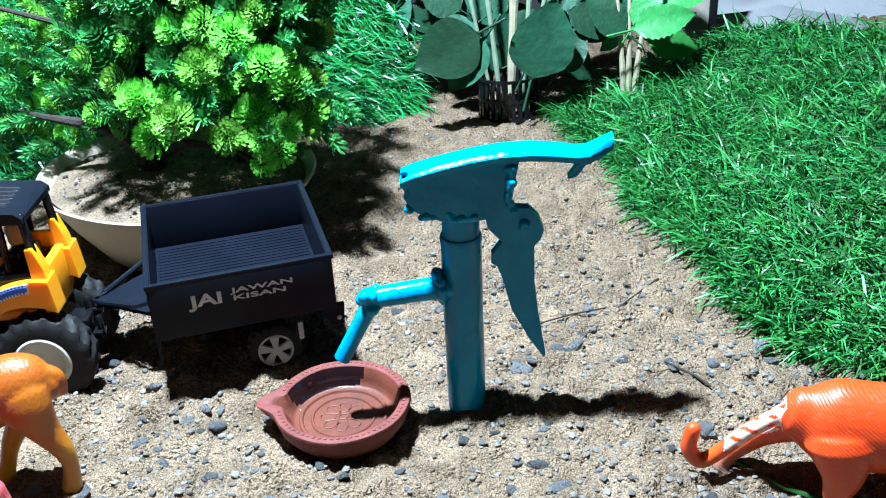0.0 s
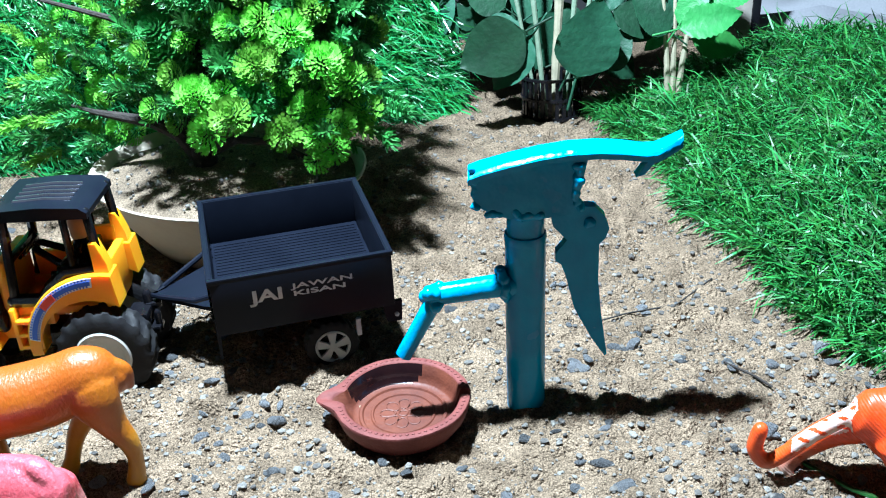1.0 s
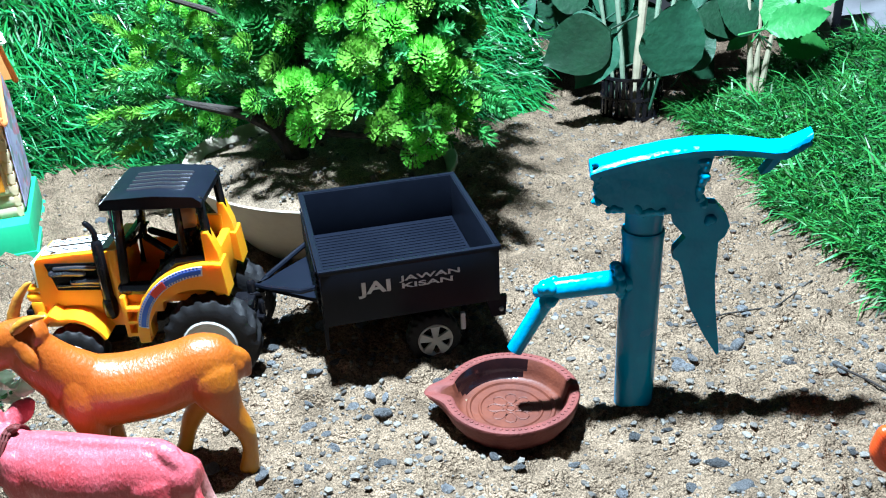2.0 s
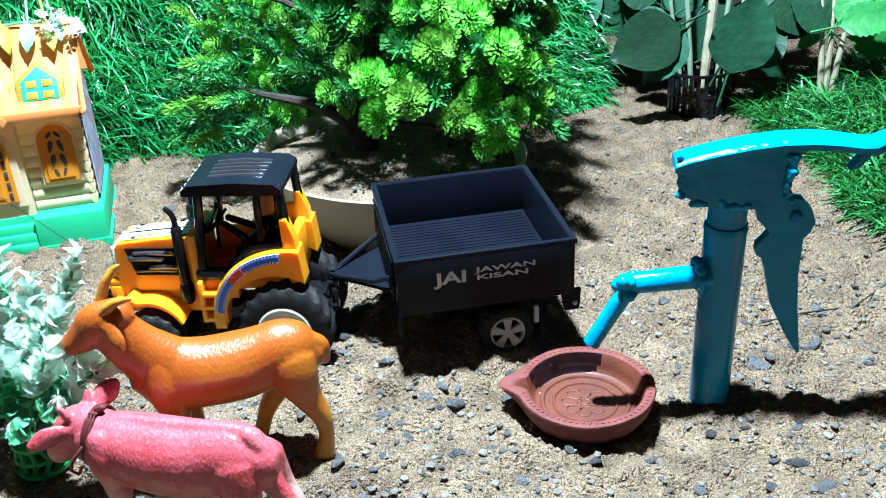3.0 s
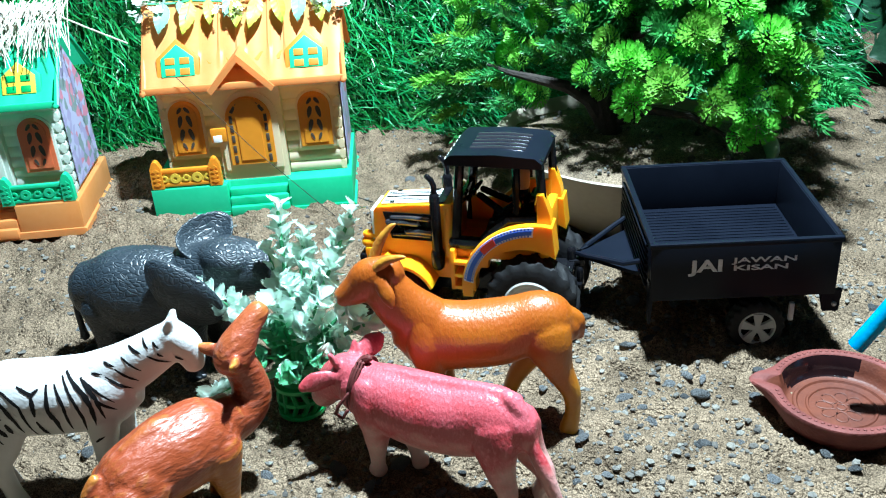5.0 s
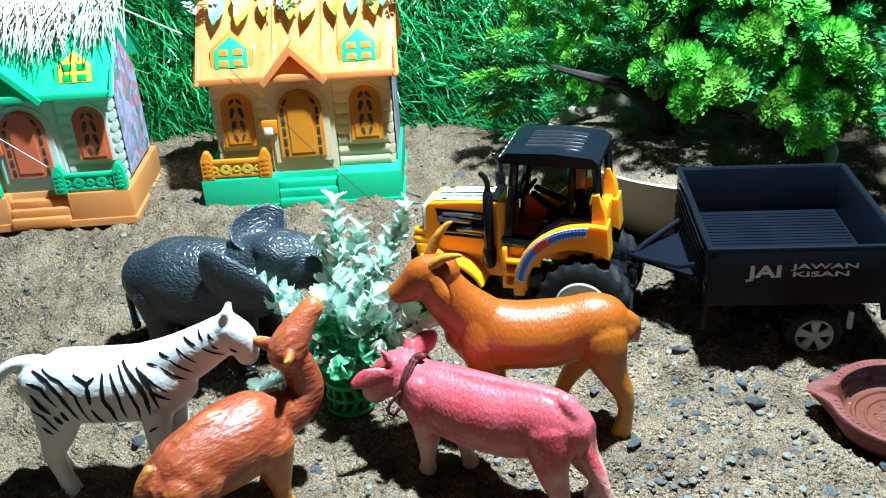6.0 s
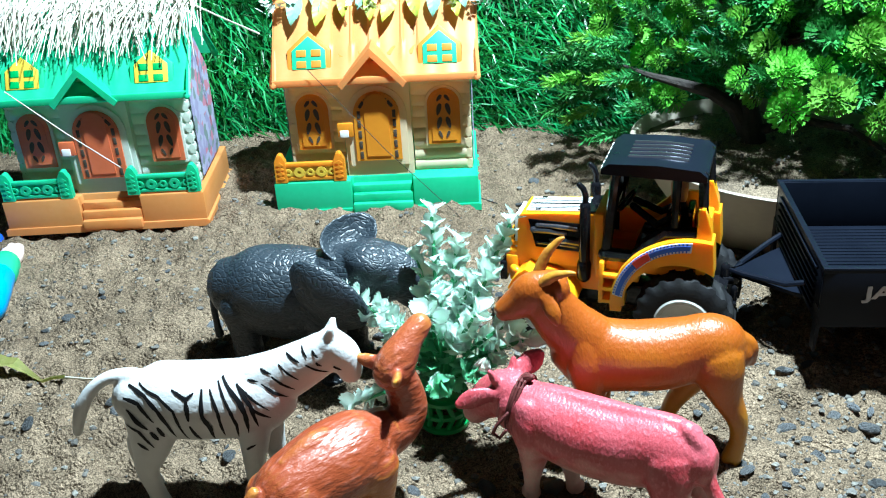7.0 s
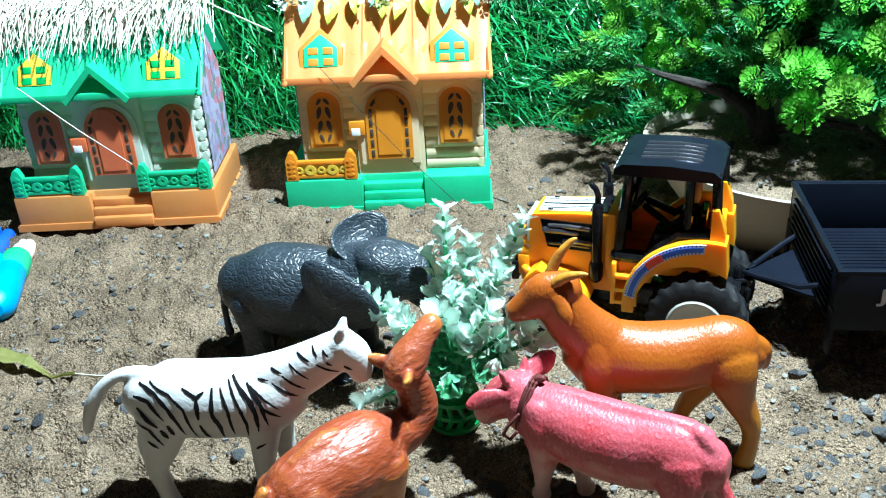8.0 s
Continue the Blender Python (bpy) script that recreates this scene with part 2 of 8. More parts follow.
def coat_material(name, low, high, top, z0, z1, rough=0.35, hair=0.5, stretch=(1, 1, 1), brush=0.22, wrinkle=0.0, worn=None, groove=0.0):
    """Moulded and sprayed plastic hide: colour fades with height over the figure, hair relief runs along it."""
    m = bpy.data.materials.new(name)
    m.use_nodes = True
    nt = m.node_tree
    n, lk = nt.nodes.new, nt.links.new
    bs = nt.nodes["Principled BSDF"]
    tc = n("ShaderNodeTexCoord")
    xyz = n("ShaderNodeSeparateXYZ")
    lk(tc.outputs["Object"], xyz.inputs[0])
    blot = n("ShaderNodeTexNoise")
    blot.inputs["Scale"].default_value, blot.inputs["Detail"].default_value = 45, 3
    lk(tc.outputs["Object"], blot.inputs["Vector"])
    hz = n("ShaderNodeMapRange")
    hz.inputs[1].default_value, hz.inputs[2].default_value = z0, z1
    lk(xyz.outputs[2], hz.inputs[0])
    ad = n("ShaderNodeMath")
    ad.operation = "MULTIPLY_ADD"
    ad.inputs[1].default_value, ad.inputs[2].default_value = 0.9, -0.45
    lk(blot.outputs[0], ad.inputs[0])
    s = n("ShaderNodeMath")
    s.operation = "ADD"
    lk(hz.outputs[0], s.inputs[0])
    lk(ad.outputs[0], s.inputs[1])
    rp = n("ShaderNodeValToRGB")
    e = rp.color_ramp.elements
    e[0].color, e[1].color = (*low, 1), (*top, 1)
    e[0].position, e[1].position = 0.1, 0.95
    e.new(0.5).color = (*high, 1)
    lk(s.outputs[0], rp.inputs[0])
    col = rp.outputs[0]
    mp = n("ShaderNodeMapping")
    mp.inputs["Scale"].default_value = stretch
    lk(tc.outputs["Object"], mp.inputs[0])
    hr = n("ShaderNodeTexNoise")
    hr.inputs["Scale"].default_value, hr.inputs["Detail"].default_value = 620, 3
    lk(mp.outputs[0], hr.inputs["Vector"])
    # dry-brushed highlights on the raised hair
    bru = n("ShaderNodeMapRange")
    bru.inputs[1].default_value, bru.inputs[2].default_value = 0.52, 0.75
    bru.inputs[4].default_value = brush
    lk(hr.outputs[0], bru.inputs[0])
    mb = n("ShaderNodeMix")
    mb.data_type = "RGBA"
    lk(bru.outputs[0], mb.inputs[0])
    lk(col, mb.inputs[6])
    mb.inputs[7].default_value = (*[min(c * 1.5 + 0.12, 0.85) for c in top], 1)
    col = mb.outputs[2]
    if worn:
        # paint rubbed to another colour along the raised edges
        ge, ed, me = n("ShaderNodeNewGeometry"), n("ShaderNodeMapRange"), n("ShaderNodeMix")
        ed.inputs[1].default_value, ed.inputs[2].default_value, ed.inputs[4].default_value = 0.505, 0.56, 0.85
        me.data_type = "RGBA"
        lk(ge.outputs["Pointiness"], ed.inputs[0])
        lk(ed.outputs[0], me.inputs[0])
        lk(col, me.inputs[6])
        me.inputs[7].default_value = (*worn, 1)
        col = me.outputs[2]
    lk(col, bs.inputs["Base Color"])
    bs.inputs["Roughness"].default_value = rough
    bp = n("ShaderNodeBump")
    bp.inputs["Strength"].default_value, bp.inputs["Distance"].default_value = hair, 0.0013
    lk(hr.outputs[0], bp.inputs["Height"])
    if wrinkle:
        # a net of creases round small plates of skin, drawn out along the body
        wm, warp, vo, fl = n("ShaderNodeMapping"), n("ShaderNodeTexNoise"), n("ShaderNodeTexVoronoi"), n("ShaderNodeMapRange")
        wm.inputs["Scale"].default_value, wm.inputs["Rotation"].default_value = (0.62, 1.0, 1.0), (0, radians(32), 0)
        warp.inputs["Scale"].default_value = 60
        lk(tc.outputs["Object"], warp.inputs["Vector"])
        mw = n("ShaderNodeMix")
        mw.data_type = "VECTOR"
        mw.inputs[0].default_value = 0.012
        lk(tc.outputs["Object"], mw.inputs[4])
        lk(warp.outputs[1], mw.inputs[5])
        lk(mw.outputs[1], wm.inputs[0])
        vo.feature = "DISTANCE_TO_EDGE"
        vo.inputs["Scale"].default_value = wrinkle
        lk(wm.outputs[0], vo.inputs["Vector"])
        fl.inputs[1].default_value, fl.inputs[2].default_value = 0.0, 0.20
        lk(vo.outputs["Distance"], fl.inputs[0])
        tall = fl.outputs[0]
        lk(tall, bp.inputs["Height"])
    if groove:
        # fine moulded furrows that sweep over the haunch
        gm, gw = n("ShaderNodeMapping"), n("ShaderNodeTexWave")
        gm.inputs["Rotation"].default_value = (0, radians(52), 0)
        gw.inputs["Scale"].default_value, gw.inputs["Distortion"].default_value, gw.inputs["Detail Scale"].default_value = groove, 5.0, 0.5
        lk(tc.outputs["Object"], gm.inputs[0])
        lk(gm.outputs[0], gw.inputs["Vector"])
        lk(gw.outputs[1], bp.inputs["Height"])
    lk(bp.outputs[0], bs.inputs["Normal"])
    return m


# ---- building helpers ----


def part(name, bm, material, parent=None, label="", smooth=True, edge=35):
    """Links a bmesh as one mesh object, under a thing or a part if one is given."""
    bmesh.ops.recalc_face_normals(bm, faces=bm.faces)
    me = bpy.data.meshes.new(name)
    for f in bm.faces:
        f.smooth = smooth
    if smooth:
        for e in bm.edges:
            if len(e.link_faces) == 2 and e.calc_face_angle(0) > radians(edge):
                e.smooth = False
    bm.to_mesh(me)
    bm.free()
    for mt in material if isinstance(material, (list, tuple)) else [material]:
        me.materials.append(mt)
    ob = new(name, me)
    if parent:
        ob.parent = parent
    if label:
        ob["label"] = label
    return ob


def thing(name, label, category, at=None, group="", kind=""):
    """An Empty at a thing's base, to hold its parts."""
    ob = new(name)
    ob.empty_display_size = 0.01
    if at:
        ob.matrix_basis = at
    return tagged(ob, label, category, group, kind)


def soup(name, verts, faces, material, parent=None, smooth=False):
    """A mesh object from arrays of corners and faces."""
    me = bpy.data.meshes.new(name)
    me.from_pydata(verts if isinstance(verts, list) else verts.tolist(), [], faces if isinstance(faces, list) else faces.tolist())
    for mt in material if isinstance(material, (list, tuple)) else [material]:
        me.materials.append(mt)
    if smooth:
        me.polygons.foreach_set("use_smooth", [True] * len(me.polygons))
    me.update()
    ob = new(name, me)
    if parent:
        ob.parent = parent
    return ob


def box(bm, x0, x1, y0, y1, z0, z1, bevel=0.0, turn=None):
    """A box between limits, with rounded edges; turn: a matrix put on it afterwards."""
    r = bmesh.ops.create_cube(bm, size=1, matrix=Matrix.LocRotScale(((x0 + x1) / 2, (y0 + y1) / 2, (z0 + z1) / 2), None, (x1 - x0, y1 - y0, z1 - z0)))
    vs = r["verts"]
    if bevel:
        es = list({e for v in vs for e in v.link_edges})
        b = bmesh.ops.bevel(bm, geom=es, offset=bevel, segments=2, profile=0.6, affect="EDGES")
        vs = list({v for f in b["faces"] for v in f.verts} | {v for v in vs if v.is_valid})
    if turn:
        bmesh.ops.transform(bm, matrix=turn, verts=vs)
    return vs


def tube(bm, rings, seg=12, round_ends=True):
    """A closed sleeve through rings (x, y, z, r) or (x, y, z, r in the upright plane, r across)."""
    P = [Vector(r[:3]) for r in rings]
    R = [(r[3], r[4] if len(r) > 4 else r[3]) for r in rings]
    if round_ends:
        for end in (0, -1):
            nxt = P[1] if end == 0 else P[-2]
            d = (P[end] - nxt).normalized()
            a, c = R[end]
            cap = [(P[end] + d * min(a, c) * k, (a * s, c * s)) for k, s in ((0.55, 0.83), (0.9, 0.45))]
            if end == 0:
                P, R = [cap[1][0], cap[0][0]] + P, [cap[1][1], cap[0][1]] + R
            else:
                P, R = P + [cap[0][0], cap[1][0]], R + [cap[0][1], cap[1][1]]
    loops = []
    for i, p in enumerate(P):
        d = (P[min(i + 1, len(P) - 1)] - P[max(i - 1, 0)]).normalized()
        side = Vector((0, 1, 0)) if abs(d.y) < 0.9 else Vector((1, 0, 0))
        upv = d.cross(side).normalized()
        side = upv.cross(d).normalized()
        loops.append([bm.verts.new(p + upv * R[i][0] * math.sin(2 * math.pi * k / seg) + side * R[i][1] * math.cos(2 * math.pi * k / seg)) for k in range(seg)])
    for a, b in zip(loops, loops[1:]):
        for k in range(seg):
            bm.faces.new((a[k], a[(k + 1) % seg], b[(k + 1) % seg], b[k]))
    bm.faces.new(loops[0])
    bm.faces.new(loops[-1][::-1])
    return [v for l in loops for v in l]


def lathe(bm, profile, seg=32, m=None, sx=1.0, sy=1.0):
    """A solid of revolution about z from (radius, height) pairs; closed where the radius is nought."""
    loops = []
    for r, z in profile:
        if r <= 1e-6:
            loops.append([bm.verts.new((0, 0, z))])
        else:
            loops.append([bm.verts.new((sx * r * math.cos(2 * math.pi * k / seg), sy * r * math.sin(2 * math.pi * k / seg), z)) for k in range(seg)])
    for a, b in zip(loops, loops[1:]):
        for k in range(seg):
            j = (k + 1) % seg
            if len(a) == 1 and len(b) == 1:
                continue
            if len(a) == 1:
                bm.faces.new((a[0], b[j], b[k]))
            elif len(b) == 1:
                bm.faces.new((a[k], a[j], b[0]))
            else:
                bm.faces.new((a[k], a[j], b[j], b[k]))
    vs = [v for l in loops for v in l]
    if m:
        bmesh.ops.transform(bm, matrix=m, verts=vs)
    return vs


def prism(bm, outline, y0, y1, m=None):
    """A plate: an outline in x and z, carried from y0 to y1."""
    a = [bm.verts.new((x, y0, z)) for x, z in outline]
    b = [bm.verts.new((x, y1, z)) for x, z in outline]
    bm.faces.new(a)
    bm.faces.new(b[::-1])
    k = len(a)
    for i in range(k):
        bm.faces.new((a[i], b[i], b[(i + 1) % k], a[(i + 1) % k]))
    if m:
        bmesh.ops.transform(bm, matrix=m, verts=a + b)
    return a + b


def rounded(bm, offset=0.0005, segments=2, angle=30):
    """Rounds every sharp edge of what bm holds."""
    es = [e for e in bm.edges if len(e.link_faces) == 2 and e.calc_face_angle(0) > radians(angle)]
    bmesh.ops.bevel(bm, geom=es, offset=offset, segments=segments, profile=0.6, affect="EDGES", clamp_overlap=True)


def shell(bm, outline, y0, y1):
    """A moulded face with its sides, open at the back: an outline in x and z, from y0 in front to y1."""
    a = [bm.verts.new((x, y0, z)) for x, z in outline]
    b = [bm.verts.new((x, y1, z)) for x, z in outline]
    bm.faces.new(a)
    for i in range(len(a)):
        k = (i + 1) % len(a)
        bm.faces.new((a[i], b[i], b[k], a[k]))


def arch(cx, z0, z1, half, steps=8):
    """The outline of a round-headed opening."""
    top = z1 - half
    return [(cx - half, z0), (cx + half, z0)] + [(cx + half * math.cos(a), top + half * math.sin(a)) for a in (math.pi * k / steps for k in range(steps + 1))]


def fused(bm, voxel, rounds=3):
    """What bm holds, melted into one skin: a bmesh again."""
    bmesh.ops.recalc_face_normals(bm, faces=bm.faces)
    me = bpy.data.meshes.new("fused")
    bm.to_mesh(me)
    bm.free()
    ob = new("fused", me)
    rm = ob.modifiers.new("fuse", "REMESH")
    rm.mode, rm.voxel_size = "VOXEL", voxel
    sm = ob.modifiers.new("soften", "SMOOTH")
    sm.factor, sm.iterations = 0.5, rounds
    bpy.context.view_layer.update()
    done = bpy.data.meshes.new_from_object(ob.evaluated_get(bpy.context.evaluated_depsgraph_get()))
    bpy.data.objects.remove(ob)
    out = bmesh.new()
    out.from_mesh(done)
    bpy.data.meshes.remove(done)
    bpy.data.meshes.remove(me)
    return out


def value_noise(x, y, seed):
    xi, yi = np.floor(x), np.floor(y)
    fx, fy = x - xi, y - yi
    fx, fy = fx * fx * (3 - 2 * fx), fy * fy * (3 - 2 * fy)

    def at(i, j):
        v = np.sin((xi + i) * 127.1 + (yi + j) * 311.7 + seed * 74.7) * 43758.5453
        return v - np.floor(v)
    return (at(0, 0) * (1 - fx) + at(1, 0) * fx) * (1 - fy) + (at(0, 1) * (1 - fx) + at(1, 1) * fx) * fy - 0.5


def ground_z(x, y):
    """The height of the sand at a place."""
    x, y = np.asarray(x, float), np.asarray(y, float)
    z = 0.009 * value_noise(x * 9, y * 9, 1) + 0.006 * value_noise(x * 26, y * 26, 2) + 0.0066 * value_noise(x * 70, y * 70, 3)
    z = z + 0.0058 * value_noise(x * 150, y * 150, 4) * (1 + value_noise(x * 21, y * 21, 9)) + 0.0030 * value_noise(x * 330, y * 330, 5)
    z = z + 0.0125 * np.exp(-(((x + 0.62) / 0.22) ** 2 + ((y - 0.60) / 0.16) ** 2)) + 0.004 * np.clip((x - 0.05) * 5, 0, 1)
    return z + 0.001


def on_ground(x, y, lift=0.0):
    return float(ground_z(x, y)) + lift


# ---- the setting ----


def spaced(*stretches):
    """Places along an axis, from (start, end, step) stretches that follow one another."""
    out = []
    for a, b, s in stretches:
        out.append(np.arange(a, b, s))
    return np.concatenate(out + [[stretches[-1][1]]])


def build_ground():
    xs = spaced((-1.15, -0.78, 0.008), (-0.78, 0.3, 0.0021), (0.3, 0.75, 0.008))
    ys = spaced((-0.1, 0.24, 0.008), (0.24, 0.74, 0.0021), (0.74, 1.05, 0.004), (1.05, 1.3, 0.01))
    X, Y = np.meshgrid(xs, ys)
    Z = ground_z(X, Y)
    edge = np.minimum.reduce([X + 1.15, 0.75 - X, Y + 0.1, 1.3 - Y])
    Z = Z - 0.035 * (1 - np.clip(edge / 0.06, 0, 1)) ** 2
    nx, ny = len(xs), len(ys)
    V = np.stack([X.ravel(), Y.ravel(), Z.ravel()], 1)
    i = np.arange(nx * ny).reshape(ny, nx)
    F = np.stack([i[:-1, :-1].ravel(), i[:-1, 1:].ravel(), i[1:, 1:].ravel(), i[1:, :-1].ravel()], 1)
    me = bpy.data.meshes.new("ground")
    me.vertices.add(len(V))
    me.vertices.foreach_set("co", V.ravel())
    me.loops.add(F.size)
    me.loops.foreach_set("vertex_index", F.ravel())
    me.polygons.add(len(F))
    me.polygons.foreach_set("loop_start", np.arange(0, F.size, 4))
    me.polygons.foreach_set("use_smooth", np.ones(len(F), bool))
    me.update(calc_edges=True)
    me.materials.append(SAND)
    return tagged(new("ground", me), "coarse beige river sand heaped unevenly and strewn with grey pebbles", "sand", kind="structure")


ground = build_ground()


def build_room():
    # walls and ceiling are added out of view, dark to hold back fill light
    bm = bmesh.new()
    box(bm, -2.5, 2.5, -2.5, 3.0, -0.14, -0.04)
    tagged(part("floor", bm, FLOORING), "smooth floor under the heap of sand, coloured dark to limit bounced light", "floor", kind="structure")
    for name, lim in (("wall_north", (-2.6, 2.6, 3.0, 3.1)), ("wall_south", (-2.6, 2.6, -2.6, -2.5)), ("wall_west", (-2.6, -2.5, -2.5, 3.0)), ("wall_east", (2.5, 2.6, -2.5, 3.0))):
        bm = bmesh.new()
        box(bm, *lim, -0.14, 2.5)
        tagged(part(name, bm, ROOM_DARK), "unseen near-black room wall added to close the set and limit bounced light", "wall", kind="structure")
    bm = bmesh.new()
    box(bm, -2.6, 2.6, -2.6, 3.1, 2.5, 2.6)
    tagged(part("ceiling", bm, ROOM_DARK), "unseen near-black ceiling added to close the set and limit bounced light", "ceiling", kind="structure")


build_room()


def blades(places, normals, leans, lengths, widths):
    """Bent, tapering blades of plastic grass as one heap of corners and faces."""
    n = len(places)
    side = np.cross(normals, leans)
    side /= np.linalg.norm(side, axis=1)[:, None] + 1e-9
    V = np.zeros((n, 7, 3))
    curl = np.sin(np.arange(n) * 12.9898) * 0.42
    for k, (h, f, w) in enumerate(((0.0, 0.0, 1.0), (0.45, 0.18, 0.9), (0.72, 0.52, 0.7))):
        c = places + normals * (lengths * h)[:, None] + leans * (lengths * f)[:, None] + side * (lengths * curl * h * h)[:, None]
        V[:, 2 * k] = c - side * (widths * w / 2)[:, None]
        V[:, 2 * k + 1] = c + side * (widths * w / 2)[:, None]
    V[:, 6] = places + normals * (lengths * 0.70)[:, None] + leans * (lengths * 1.0)[:, None] + side * (lengths * curl * 1.3)[:, None]
    base = (np.arange(n) * 7)[:, None]
    quads = np.concatenate([base + np.array([[0, 1, 3, 2]]), base + np.array([[2, 3, 5, 4]])])
    tris = base + np.array([[4, 5, 6]])
    return V.reshape(-1, 3), quads.tolist() + tris.tolist()


def mat_right_z(x, y):
    """The height of the backing of the mat that lies over a low mound."""
    return 0.004 + np.clip((x - 0.15 - 0.10 * np.clip((0.62 - y) / 0.15, 0, 1)) * 0.27, 0, 0.055) + 0.006 * value_noise(x * 11, y * 11, 8)


def build_right_mat():
    rng = np.random.default_rng(4)

    def edge(y):
        """The wavy near edge of the mat: the least x at a given y."""
        return np.interp(y, (0.40, 0.47, 0.50, 0.56, 0.61, 0.67, 0.72, 0.78, 0.86, 0.95, 1.06), (0.34, 0.27, 0.215, 0.19, 0.185, 0.165, 0.15, 0.155, 0.13, 0.10, 0.24))

    def back(x):
        """The far edge of the mat: the most y at a given x."""
        return np.interp(x, (0.250, 0.288, 0.366, 0.448, 0.66), (1.089, 1.065, 1.023, 0.994, 1.014))
    ys = np.linspace(0.40, 1.05, 60)
    V, F = [], []
    for y0 in ys:
        for u in np.linspace(0, 1, 30):
            x = edge(y0) + 0.006 + u * (0.66 - edge(y0))
            y = min(y0, back(x))
            V.append((x, y, float(mat_right_z(x, y)) + (0.004 if y < back(x) else -0.03)))
    for j in range(59):
        for i in range(29):
            a = j * 30 + i
            F.append((a, a + 1, a + 31, a + 30))
    holder = thing("grass_mat", "bright green artificial grass mat draped over a low mound of sand", "grass mat", kind="stuff")
    soup("backing", V, F, MAT, holder, True)
    n = 30000
    y = rng.uniform(0.40, 1.05, n)
    x = edge(y) + rng.uniform(0, 1, n) ** 1.3 * (0.66 - edge(y))
    keep = y < back(x)
    x, y = x[keep], y[keep]
    n = len(x)
    p = np.stack([x, y, mat_right_z(x, y) + 0.002], 1)
    ang = rng.normal(3.5, 1.1, n) + 3.2 * value_noise(x * 34, y * 34, 3)
    near = x - edge(y) < 0.012
    ang = np.where(near, rng.normal(3.6, 0.5, n), ang)
    leans = np.stack([np.cos(ang), np.sin(ang), rng.normal(-0.1, 0.35, n)], 1)
    nor = np.stack([rng.normal(0, 0.3, n), rng.normal(0, 0.3, n), rng.uniform(0.35, 0.95, n)], 1)
    V, F = blades(p, nor, leans, rng.uniform(0.012, 0.028, n), rng.uniform(0.0013, 0.0023, n))
    soup("blades", V, F, GRASS, holder)["label"] = "curling narrow green plastic blades"


build_right_mat()


def wall_mat(s, h):
    """A place on the leaning mat behind the houses: s metres along its foot from its far left end, h up its slope."""
    xs, ys = (-1.15, -0.75, -0.52, -0.40, -0.13, -0.045), (0.60, 0.735, 0.828, 0.842, 0.945, 0.985)
    x = np.interp(s, (0, 0.42, 0.67, 0.79, 1.08, 1.17), xs)
    y = np.interp(s, (0, 0.42, 0.67, 0.79, 1.08, 1.17), ys)
    return np.stack([x - 0.06 * h, y + 0.30 * h + 0.012 * value_noise(s * 7, h * 7, 5), 0.0 + 0.95 * h], -1)


def build_wall_mat():
    rng = np.random.default_rng(7)
    holder = thing("grass_mat", "tall artificial grass mat stood up as a green backdrop behind the toy houses", "grass mat", kind="stuff")
    V, F = [], []

    def top(s):
        return np.interp(s, (0, 0.85, 1.08, 1.17), (0.36, 0.36, 0.17, 0.12))
    for j in range(24):
        for i in range(80):
            s = 1.17 * i / 79
            V.append(tuple(wall_mat(np.array(s), np.array(top(s) * j / 23)) + np.array([0.0, 0.006, 0.0])))
    for j in range(23):
        for i in range(79):
            a = j * 80 + i
            F.append((a, a + 1, a + 81, a + 80))
    soup("backing", V, F, MAT, holder, True)
    n = 24000
    s = rng.uniform(0, 1.17, n)
    h = rng.uniform(0, 1, n) ** 1.15 * top(s)
    p = wall_mat(s, h)
    nor = np.stack([0.25 + rng.normal(0, 0.3, n), rng.uniform(-0.95, -0.35, n), rng.normal(0.1, 0.3, n)], 1)
    ang = rng.normal(-0.85, 0.55, n) + 1.6 * value_noise(s * 22, h * 22, 6)
    leans = np.stack([np.cos(ang), -0.15 + 0 * ang, np.sin(ang)], 1)
    V, F = blades(p, nor, leans, rng.uniform(0.018, 0.034, n), rng.uniform(0.0013, 0.0025, n))
    soup("blades", V, F, GRASS_BACK, holder)["label"] = "glossy wavy green plastic blades"


build_wall_mat()


def build_cloth():
    """A pale sheet on the floor behind the grass."""
    V, F = [], []
    for j in range(30):
        for i in range(40):
            x, y = 0.30 + 1.3 * i / 39, 1.09 + 0.8 * j / 29
            V.append((x, y, 0.016 + 0.075 * float(value_noise(np.array(x * 4 + 2 * y), np.array(y * 17), 11)) + 0.012 * float(value_noise(np.array(x * 30), np.array(y * 40), 12))))
    for j in range(29):
        for i in range(39):
            a = j * 40 + i
            F.append((a, a + 1, a + 41, a + 40))
    tagged(soup("sheet", V, F, CLOTH, None, True), "crumpled white sheet lying on the floor beyond the grass", "sheet")


build_cloth()


def build_board():
    """A scrap of board on edge between the leafy plant and the sheet, with a dark strip down its side."""
    bm = bmesh.new()
    box(bm, 0.252, 0.297, 1.098, 1.104, -0.04, 0.14, 0.001)
    board = part("board", bm, shade("grey_card", (0.30, 0.27, 0.23), (0.20, 0.18, 0.155), rough=0.8, big=40, fine=300, bump=0.3))
    tagged(board, "pale grey-brown card board standing on edge behind the grass", "board")
    bm = bmesh.new()
    box(bm, 0.297, 0.306, 1.096, 1.106, -0.04, 0.15, 0.001)
    part("edge_strip", bm, BLACK, board, "black edge strip")


build_board()

# ---- tree in its bowl ----
POT = (-0.213, 0.706)


